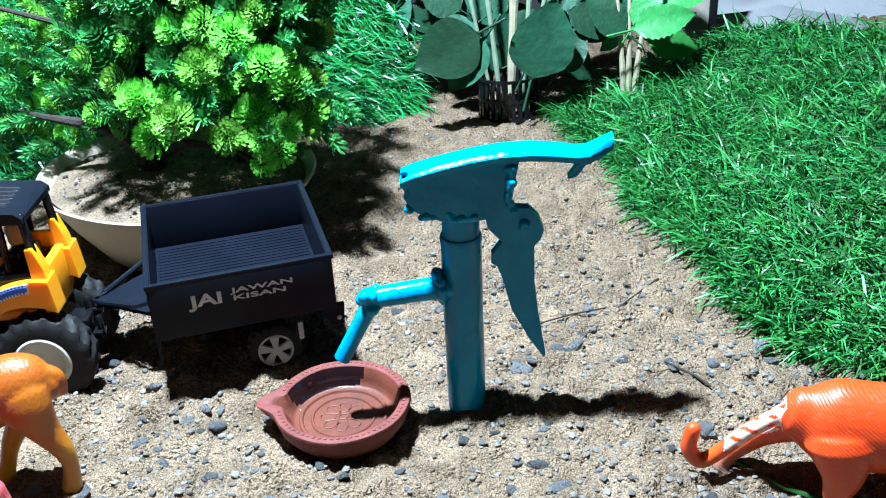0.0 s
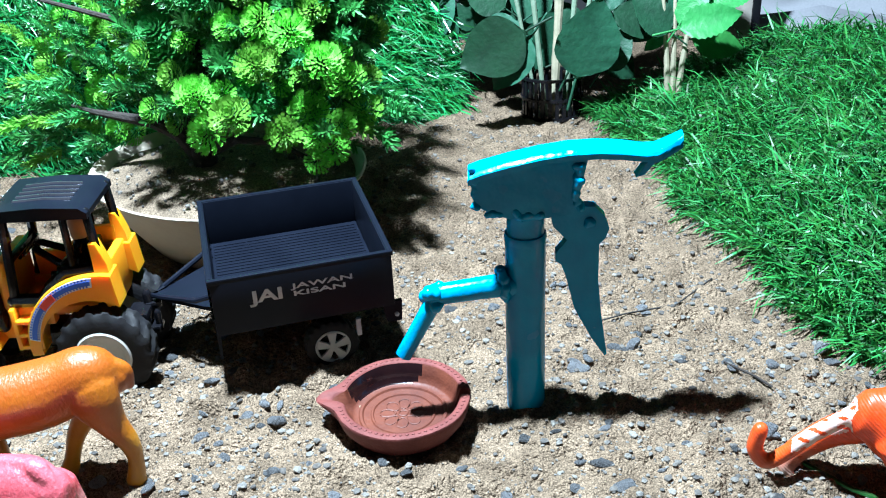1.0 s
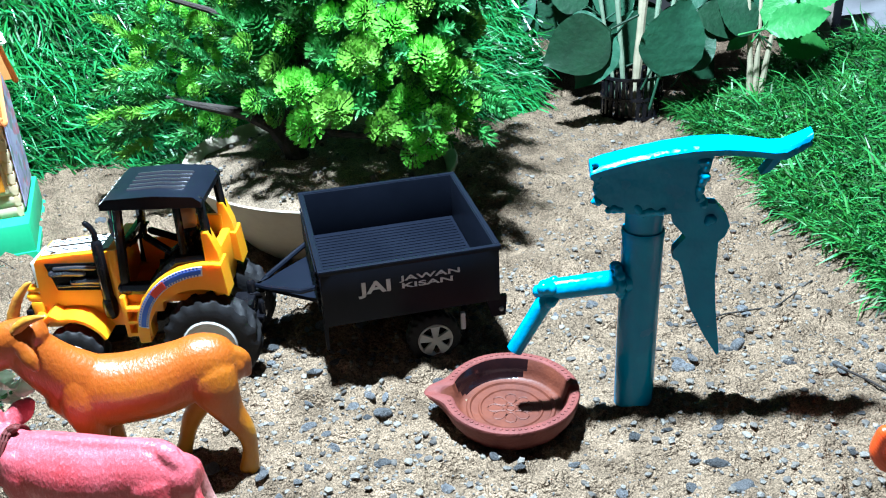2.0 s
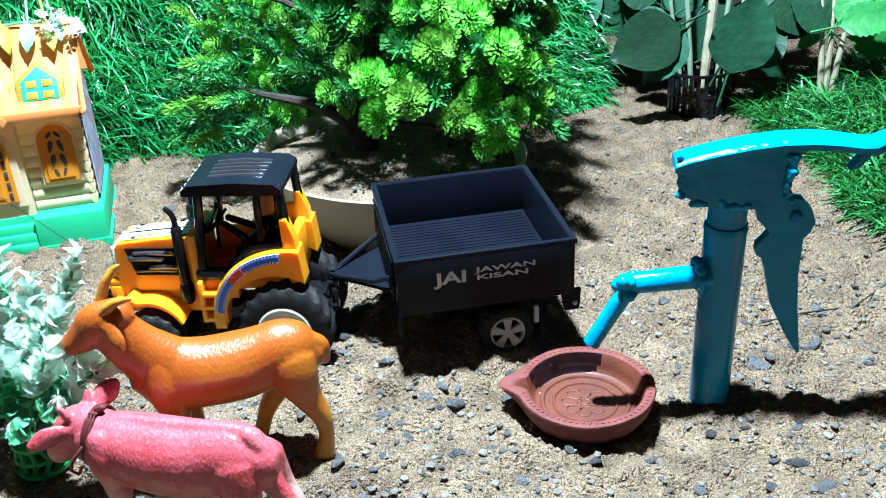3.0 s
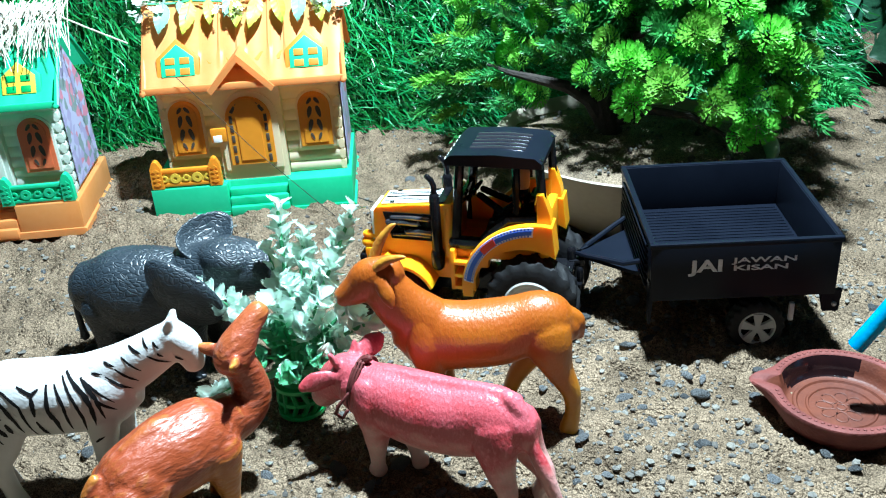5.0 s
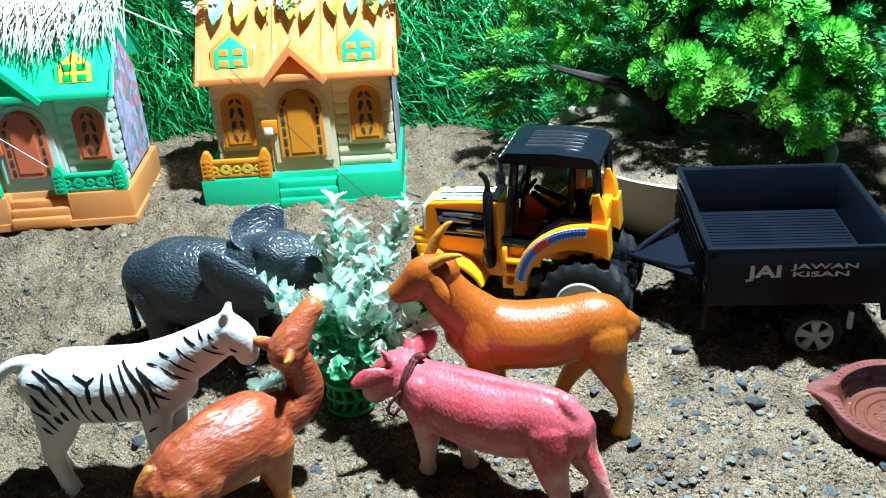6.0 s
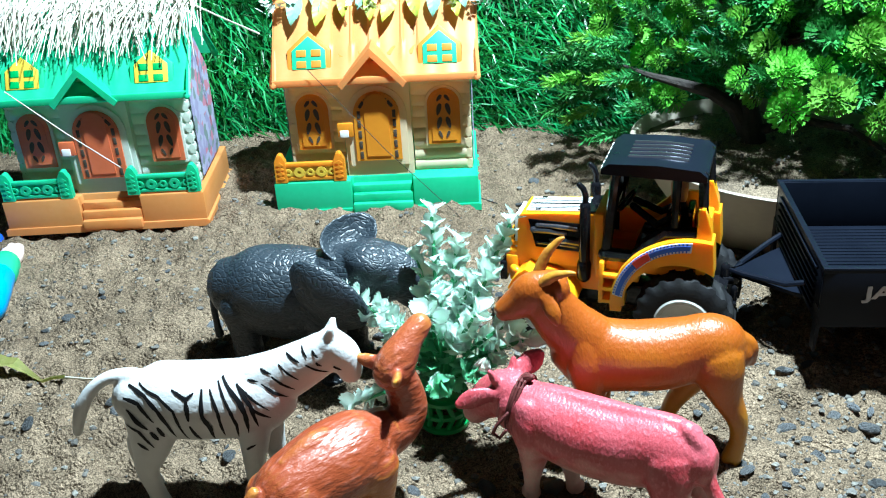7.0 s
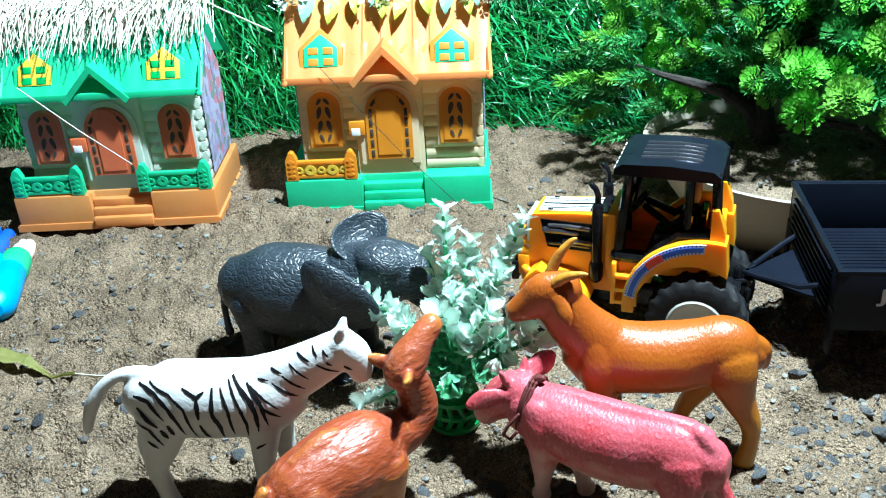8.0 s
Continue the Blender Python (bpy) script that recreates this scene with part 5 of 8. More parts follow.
        face = MID + s * 0.0303
        part("sticker", swept(0.0012, 0.0078, 166, 84, face - 0.0004, face + 0.0004), WHITE, guard)
        face = MID + s * 0.0307
        part("stripe", swept(0.0030, 0.0062, 165, 85, face - 0.0004, face + 0.0004), BLUE, guard)
        for k in range(30):
            d = 164 - 2.62 * k
            for lo in (0.0014, 0.0064):
                part("tick", swept(lo, lo + 0.0012, d, d - 1.1, face - 0.0003, face + 0.0003, 1), BLUE, guard)
        face = MID + s * 0.0311
        part("badge", swept(0.0022, 0.0070, 131, 116, face - 0.0004, face + 0.0004, 4), RED, guard, "red badge")
        part("badge_bar", swept(0.0036, 0.0056, 128, 119, face - 0.0002, face + 0.0008, 4), LEMON, guard, "yellow bar on the badge")
        # step ladder below the door
        for xa in (-0.0545, -0.0405):
            bm = bmesh.new()
            box(bm, xa, xa + 0.003, MID + s * 0.0255 - 0.004, MID + s * 0.0255 + 0.004, 0.036, 0.066 if xa < -0.05 else 0.064, 0.0008)
            part("ladder_side", bm, YELLOW, tr)
        for z in (0.0365, 0.0455, 0.055):
            bm = bmesh.new()
            box(bm, -0.0545, -0.0375, MID + s * 0.0235 - 0.006, MID + s * 0.0235 + 0.006, z, z + 0.0028, 0.0007)
            part("ladder_tread", bm, YELLOW, tr)
        # exhaust stack
        bm = bmesh.new()
        yx = MID + s * 0.0165
        tube(bm, [(-0.0665, yx, 0.048, 0.0048), (-0.0665, yx, 0.056, 0.0048)], 12)
        tube(bm, [(-0.0665, yx, 0.052, 0.0036), (-0.0665, yx, 0.098, 0.0036)], 12)
        tube(bm, [(-0.0665, yx, 0.095, 0.0022), (-0.0665, yx, 0.106, 0.002), (-0.068, yx, 0.110, 0.002), (-0.0705, yx, 0.1125, 0.0019)], 10)
        part("exhaust_pipe", bm, BLACK, tr, "glossy black upright exhaust")
        # cab posts and sill
        yp = MID + s * 0.0215
        for a, b, r in (((-0.052, 0.066), (-0.0465, 0.128), 0.0032), ((-0.010, 0.082), (-0.010, 0.126), 0.0026), ((0.008, 0.080), (0.005, 0.128), 0.0030)):
            bm = bmesh.new()
            tube(bm, [(a[0], yp, a[1], r, r * 0.8), (b[0], yp - s * 0.001, b[1], r, r * 0.8)], 8)
            part("cab_post", bm, BLACK, tr)
        bm = bmesh.new()
        tube(bm, [(-0.052, yp, 0.0685, 0.0046), (-0.034, yp, 0.0685, 0.0046), (-0.026, yp, 0.078, 0.0046), (-0.015, yp, 0.0875, 0.0044), (0.008, yp, 0.0900, 0.0042)], 8)
        part("door_sill", bm, BLACK, tr)
        bm = bmesh.new()
        box(bm, -0.058, -0.030, MID + s * 0.018 - 0.004, MID + s * 0.018 + 0.004, 0.050, 0.0665, 0.0015)
        part("cab_side", bm, YELLOW, tr)
        bm = bmesh.new()
        prism(bm, [(0.006, 0.070), (0.0145, 0.072), (0.0125, 0.094), (0.008, 0.108), (0.004, 0.108), (0.004, 0.080)], *sorted((MID + s * 0.017, MID + s * 0.026)))
        rounded(bm, 0.0012)
        part("rear_wing", bm, YELLOW, tr)
    bm = bmesh.new()
    box(bm, -0.058, 0.010, MID - 0.019, MID + 0.019, 0.0555, 0.0615, 0.0015)
    part("cab_floor", bm, YELLOW, tr)
    bm = bmesh.new()
    prism(bm, [(-0.050, 0.060), (0.006, 0.060), (0.006, 0.100), (-0.012, 0.100), (-0.030, 0.084), (-0.050, 0.084)], MID + 0.0165, MID + 0.0195)
    rounded(bm, 0.0008)
    part("inner_panel", bm, YELLOW, tr)
    bm = bmesh.new()
    box(bm, -0.060, -0.054, MID - 0.020, MID + 0.020, 0.055, 0.095, 0.0015)
    part("bulkhead", bm, YELLOW, tr)
    bm = bmesh.new()
    box(bm, 0.0045, 0.0105, MID - 0.021, MID + 0.021, 0.058, 0.090, 0.0015)
    part("cab_back", bm, YELLOW, tr)
    for z in (0.0955, 0.127):
        bm = bmesh.new()
        box(bm, -0.052 if z < 0.1 else -0.0485, -0.048 if z < 0.1 else -0.0445, MID - 0.0215, MID + 0.0215, z - 0.002, z + 0.002, 0.0008)
        part("windscreen_bar", bm, BLACK, tr)
    # roof with ribs and a row of pale lamps on its brow
    bm = bmesh.new()
    prism(bm, [(-0.0555, 0.125), (-0.0555, 0.1285), (-0.051, 0.132), (-0.022, 0.1335), (0.003, 0.132), (0.0075, 0.1285), (0.0075, 0.125)], MID - 0.0255, MID + 0.0255)
    rounded(bm, 0.0030, 4)
    roof = part("cab_roof", bm, BLACK_BOX, tr, "black ribbed cab roof")
    for k in range(5):
        bm = bmesh.new()
        y = MID - 0.012 + 0.006 * k
        tube(bm, [(-0.0405, y, 0.1325, 0.0012), (-0.022, y, 0.1336, 0.0012), (-0.006, y, 0.1327, 0.0012)], 6)
        part("rib", bm, CHROME, roof)
    for k in range(6):
        bm = bmesh.new()
        y = MID - 0.020 + 0.0075 * k
        box(bm, -0.0563, -0.0552, y - 0.0021, y + 0.0021, 0.1258, 0.1281, 0.0003)
        part("brow_lamp", bm, WHITE, roof)
    # wheel, seat and hitch
    bm = bmesh.new()
    t = pose(-0.043, MID, 0.097, 0, -52, 0)
    for k in range(20):
        a, b = 2 * math.pi * k / 20, 2 * math.pi * (k + 1) / 20
        tube(bm, [tuple(t @ Vector((0.008 * math.cos(q), 0.008 * math.sin(q), 0))) + (0.0011,) for q in (a, b)], 6, False)
    tube(bm, [(-0.043, MID, 0.097, 0.0012), (-0.052, MID, 0.088, 0.0012)], 6)
    part("steering_wheel", bm, BLACK, tr)
    bm = bmesh.new()
    box(bm, -0.024, -0.002, MID - 0.010, MID + 0.010, 0.0615, 0.073, 0.002)
    box(bm, -0.005, 0.000, MID - 0.010, MID + 0.010, 0.070, 0.098, 0.002)
    part("seat", bm, BLACK, tr)
    bm = bmesh.new()
    box(bm, 0.010, 0.030, MID - 0.0055, MID + 0.0055, 0.030, 0.034, 0.001)
    box(bm, 0.010, 0.024, MID - 0.009, MID + 0.009, 0.036, 0.046, 0.0015)
    tube(bm, [(0.028, MID, 0.029, 0.0022), (0.028, MID, 0.042, 0.0022)], 10)
    part("hitch", bm, BLACK, tr)
    # driver: a plain seated toy figure
    bm = bmesh.new()
    tube(bm, [(-0.014, MID, 0.074, 0.0075, 0.009), (-0.011, MID, 0.088, 0.0070, 0.0095), (-0.010, MID, 0.098, 0.005, 0.007)], 12)
    for s in (-1, 1):
        tube(bm, [(-0.012, MID + s * 0.005, 0.076, 0.004), (-0.030, MID + s * 0.006, 0.077, 0.0036), (-0.034, MID + s * 0.006, 0.064, 0.003)], 8)
        tube(bm, [(-0.010, MID + s * 0.009, 0.095, 0.003), (-0.022, MID + s * 0.010, 0.087, 0.0026), (-0.038, MID + s * 0.005, 0.096, 0.0024)], 8)
    body = len(bm.faces)
    tube(bm, [(-0.0105, MID, 0.103, 0.0052), (-0.0105, MID, 0.112, 0.0056)], 14)
    bm.faces.ensure_lookup_table()
    for f in bm.faces[body:]:
        f.material_index = 1
    ob = part("toy_driver", bm, [BLACK, SKIN])
    ob.matrix_basis = TRACTOR
    tagged(ob, "plain black seated toy driver with a tan head inside the cab", "toy figure")


build_tractor()

TRAILER = pose(-0.1685, 0.478, 0.0, 0, 0, 17.2)


def words(text, size, x, z, y, parent, slant=0.25, wide=1.0, fat=0.0002):
    """Raised printed letters on a side that faces -y."""
    cu = bpy.data.curves.new("lettering", "FONT")
    cu.body, cu.size, cu.shear, cu.extrude, cu.offset = text, size, slant, 0.0002, fat
    tmp = new("lettering", cu)
    bpy.context.view_layer.update()
    me = bpy.data.meshes.new_from_object(tmp.evaluated_get(bpy.context.evaluated_depsgraph_get()))
    bpy.data.objects.remove(tmp)
    bpy.data.curves.remove(cu)
    me.materials.clear()
    me.materials.append(LETTER)
    ob = new("lettering", me)
    ob.parent = parent
    ob.matrix_basis = Matrix.Translation((x, y, z)) @ Matrix.Rotation(radians(90), 4, "X") @ Matrix.Diagonal((wide, 1, 1, 1))
    ob["label"] = "worn silver printed lettering"
    return ob


def build_trailer():
    tl = thing("toy_trailer", "black plastic two-wheeled toy trailer with an empty tipping box", "toy trailer", TRAILER)
    L, W, zb, zt, th = 0.1080, 0.116, 0.045, 0.0825, 0.0028
    for nm, lim in (("side_wall", (0, L, 0, th)), ("side_wall", (0, L, W - th, W)), ("end_wall", (0, th, th, W - th)), ("end_wall", (L - th, L, th, W - th))):
        bm = bmesh.new()
        box(bm, *lim, zb, zt, 0.0006)
        part(nm, bm, BLACK_BOX, tl)
    bm = bmesh.new()
    box(bm, th, L - th, th, W - th, zb + 0.002, zb + 0.006, 0.0003)
    floor = part("box_floor", bm, BLACK_BOX, tl, "ribbed black floor")
    for k in range(25):
        bm = bmesh.new()
        y = 0.0075 + 0.0042 * k
        box(bm, th + 0.002, L - th - 0.002, y - 0.0013, y + 0.0013, zb + 0.0058, zb + 0.0066, 0.0003)
        part("rib", bm, BLACK_BOX, floor)
    for nm, lim in (("rim_strip", (-0.001, L + 0.001, -0.001, 0.0022)), ("rim_strip", (-0.001, L + 0.001, W - 0.0022, W + 0.001)), ("rim_strip", (-0.001, 0.0022, 0.0022, W - 0.0022)), ("rim_strip", (L - 0.0022, L + 0.001, 0.0022, W - 0.0022))):
        bm = bmesh.new()
        box(bm, *lim, zt - 0.0026, zt + 0.0006, 0.0006)
        part(nm, bm, BLACK_BOX, tl)
    # louvres on the front end, tail brackets, chassis
    for k in range(7):
        bm = bmesh.new()
        z = zb + 0.004 + 0.0044 * k
        box(bm, -0.0016, 0.0004, 0.012, W - 0.012, z, z + 0.0018, 0.0004)
        part("louvre", bm, BLACK_BOX, tl)
    bm = bmesh.new()
    box(bm, 0.012, 0.106, 0.030, 0.036, 0.030, zb, 0.001)
    box(bm, 0.012, 0.106, W - 0.036, W - 0.030, 0.030, zb, 0.001)
    box(bm, 0.060, 0.076, 0.014, W - 0.014, 0.013, 0.020, 0.001)
    box(bm, 0.062, 0.074, 0.030, 0.036, 0.016, 0.036, 0.001)
    box(bm, 0.062, 0.074, W - 0.036, W - 0.030, 0.016, 0.032, 0.001)
    part("chassis", bm, BLACK, tl)
    for y in (0.004, W - 0.004):
        bm = bmesh.new()
        prism(bm, [(0.100, zb + 0.001), (0.113, zb + 0.001), (0.112, zb - 0.013), (0.103, zb - 0.013)], y - 0.0015, y + 0.0015)
        rounded(bm, 0.0006)
        part("tail_bracket", bm, BLACK_BOX, tl)
        bm = bmesh.new()
        tube(bm, [(0.109, y - 0.002, zb - 0.008, 0.0015), (0.109, y + 0.002, zb - 0.008, 0.0015)], 10)
        part("reflector", bm, LETTER, tl)
        bm = bmesh.new()
        prism(bm, [(-0.0005, zb + 0.012), (0.0025, zb + 0.012), (0.001, zb - 0.016), (-0.0005, zb - 0.016)], y - 0.0035, y + 0.0035)
        part("front_bracket", bm, BLACK_BOX, tl)
    bm = bmesh.new()
    box(bm, 0.083, 0.086, 0.001, 0.004, 0.027, 0.039, 0.0008)
    part("tail_lamp", bm, LETTER, tl, "small clear lamp")
    for k in range(4):
        bm = bmesh.new()
        box(bm, L + 0.0008, L + 0.0014, 0.010 + 0.012 * k, 0.017 + 0.012 * k, 0.052, 0.068, 0.0002)
        part("reflector", bm, LEMON, tl, "yellow sticker")
    for s, y in ((-1, 0.010), (1, W - 0.010)):
        wheel(tl, 0.068, y, 0.017, 0.0172, 0.012 if s < 0 else -0.012, 20, 0.0112, True)
    # drawbar: a dished triangle with a raised edge, eye at its tip
    bm = bmesh.new()
    a = [(-0.001, 0.030), (-0.001, 0.090), (-0.030, 0.066), (-0.036, 0.060), (-0.030, 0.054)]
    lo = [bm.verts.new((x, y, 0.0455)) for x, y in a]
    hi = [bm.verts.new((x, y, 0.0480)) for x, y in a]
    bm.faces.new(lo)
    bm.faces.new(hi[::-1])
    for i in range(5):
        bm.faces.new((lo[i], hi[i], hi[(i + 1) % 5], lo[(i + 1) % 5]))
    bar = part("drawbar", bm, BLACK_BOX, tl)
    bm = bmesh.new()
    tube(bm, [(0.002, 0.028, 0.058, 0.0018), (-0.010, 0.034, 0.053, 0.0018), (-0.030, 0.053, 0.049, 0.0018), (-0.037, 0.060, 0.048, 0.0018), (-0.030, 0.067, 0.049, 0.0018), (-0.010, 0.086, 0.053, 0.0018), (0.002, 0.092, 0.058, 0.0018)], 8)
    part("edge", bm, BLACK_BOX, bar)
    bm = bmesh.new()
    box(bm, -0.042, -0.032, 0.056, 0.064, 0.040, 0.0445, 0.001)
    tube(bm, [(-0.040, 0.060, 0.036, 0.003), (-0.040, 0.060, 0.050, 0.003)], 10)
    part("coupling", bm, BLACK, tl)
    words("JAI", 0.0108, 0.0228, 0.0640, -0.0003, tl, 0.0, 1.5, 0.0003)
    words("JAWAN", 0.0046, 0.0470, 0.0690, -0.0003, tl, 0.0, 2.35, 0.00008)
    words("KISAN", 0.0046, 0.0470, 0.0640, -0.0003, tl, 0.0, 2.5, 0.00008)


build_trailer()

# ---- hand pump ----


def build_pump():
    Y = 0.468
    pump = thing("hand_pump", "teal-painted model village hand pump stuck upright in the sand", "hand pump")
    bm = bmesh.new()
    tube(bm, [(0.0127, Y, -0.02, 0.0112), (0.0128, Y, 0.06, 0.0112), (0.0132, Y, 0.112, 0.0112), (0.0133, Y, 0.113, 0.0102), (0.0135, Y, 0.134, 0.0102)], 28, False)
    pipe = part("barrel", bm, TEAL, pump)
    bm = bmesh.new()
    tube(bm, [(0.0132, Y, 0.1095, 0.0113), (0.0132, Y, 0.1125, 0.0117), (0.0132, Y, 0.1145, 0.0112)], 28, False)
    part("collar", bm, TEAL, pipe)
    # head: a deep folded cheek plate on each side under the top strip
    outline = [(-0.0155, 0.152), (-0.0145, 0.144), (-0.0120, 0.136), (-0.004, 0.131), (0.004, 0.1285), (0.022, 0.1280), (0.038, 0.1300), (0.0405, 0.140), (0.0450, 0.1625), (0.030, 0.1625), (0.012, 0.1590)]
    for y in (Y - 0.0125, Y + 0.0015):
        bm = bmesh.new()
        prism(bm, outline, y, y + 0.003)
        rounded(bm, 0.0009)
        part("cheek_plate", bm, TEAL, pump)
    bm = bmesh.new()
    box(bm, 0.003, 0.024, Y - 0.0105, Y + 0.004, 0.129, 0.136, 0.002)
    part("head_block", bm, TEAL, pump)
    # top strip, bowed, running out into a tail with a turned-up tip
    spine = [(-0.0165, 0.1520), (-0.010, 0.1545), (0.005, 0.1585), (0.020, 0.1618), (0.035, 0.1640), (0.050, 0.1645), (0.062, 0.1636), (0.074, 0.1618), (0.080, 0.1620), (0.087, 0.1655), (0.0925, 0.1685)]
    bm = bmesh.new()
    rows = []
    for i, (x, z) in enumerate(spine):
        h = 0.0052 if i > 7 else 0.0040
        w = 0.0095 if i < 6 else (0.0092, 0.0086, 0.0078, 0.0065, 0.005)[i - 6]
        rows.append([bm.verts.new((x, Y - 0.0045 + y * w, z + dz)) for y, dz in ((-0.96, -h * 0.9), (-1, -h * 0.1), (-0.86, h * 0.26), (-0.5, h * 0.48), (0.5, h * 0.5), (0.86, h * 0.28), (1, -h * 0.1), (0.96, -h * 0.9))])
    for a, b in zip(rows, rows[1:]):
        for k in range(8):
            bm.faces.new((a[k], a[(k + 1) % 8], b[(k + 1) % 8], b[k]))
    bm.faces.new(rows[0])
    bm.faces.new(rows[-1][::-1])
    rounded(bm, 0.0012, 3)
    part("top_lever", bm, TEAL, pump)
    bm = bmesh.new()
    prism(bm, [(0.0705, 0.1460), (0.075, 0.1475), (0.0865, 0.1630), (0.0805, 0.1605)], Y - 0.004, Y + 0.004)
    rounded(bm, 0.0010)
    part("tail_gusset", bm, TEAL, pump)
    # swan-necked handle hanging behind
    bm = bmesh.new()
    prism(bm, [(0.026, 0.1275), (0.040, 0.1300), (0.0500, 0.1295), (0.0555, 0.1235), (0.0580, 0.1165), (0.0560, 0.1105), (0.0528, 0.1070), (0.0528, 0.0850), (0.0548, 0.0650), (0.0590, 0.0360), (0.0578, 0.0345), (0.0500, 0.0470), (0.0400, 0.0670), (0.0350, 0.0880), (0.0325, 0.0950), (0.0292, 0.0975), (0.0295, 0.1020), (0.0355, 0.1100), (0.028, 0.1185)], Y - 0.003, Y + 0.004)
    rounded(bm, 0.0012)
    part("handle", bm, TEAL, pump)
    # spout: arm, knuckle, down-pipe
    bm = bmesh.new()
    tube(bm, [(0.006, Y - 0.004, 0.0845, 0.0068), (-0.012, Y - 0.007, 0.0840, 0.0064), (-0.034, Y - 0.010, 0.0825, 0.0060)], 16)
    arm = part("spout_arm", bm, TEAL, pump)
    bm = bmesh.new()
    tube(bm, [(-0.036, Y - 0.010, 0.0815, 0.0052), (-0.046, Y - 0.012, 0.064, 0.0048), (-0.0565, Y - 0.014, 0.0455, 0.0047)], 16, False)
    part("spout", bm, TEAL, pump)
    rng = random.Random(3)

    def blob(c, spread, n, r, name):
        """Rough weld-like lumps of filler and paint."""
        bm = bmesh.new()
        for k in range(n):
            p = Vector(c) + Vector([rng.uniform(-1, 1) * s for s in spread])
            bmesh.ops.create_icosphere(bm, subdivisions=2, radius=r * rng.uniform(0.6, 1.25), matrix=Matrix.Translation(p))
        part(name, fused(bm, 0.0008, 2), TEAL, pump, "lumpy paint-covered joint")
    blob((-0.038, Y - 0.011, 0.082), (0.005, 0.004, 0.005), 26, 0.0033, "joint")
    blob((0.001, Y - 0.006, 0.084), (0.002, 0.005, 0.010), 24, 0.0028, "joint")
    blob((0.040, Y - 0.0125, 0.146), (0.0018, 0.001, 0.013), 20, 0.0022, "weld")
    blob((-0.0135, Y - 0.011, 0.146), (0.0016, 0.001, 0.011), 18, 0.0021, "weld")
    blob((0.000, Y - 0.011, 0.1315), (0.011, 0.001, 0.0014), 14, 0.0020, "weld")
    blob((0.0145, Y - 0.0115, 0.1295), (0.008, 0.0015, 0.001), 12, 0.0024, "weld")
    blob((0.0470, Y - 0.003, 0.121), (0.002, 0.001, 0.002), 6, 0.0022, "pivot")


build_pump()

# ---- clay lamp ----


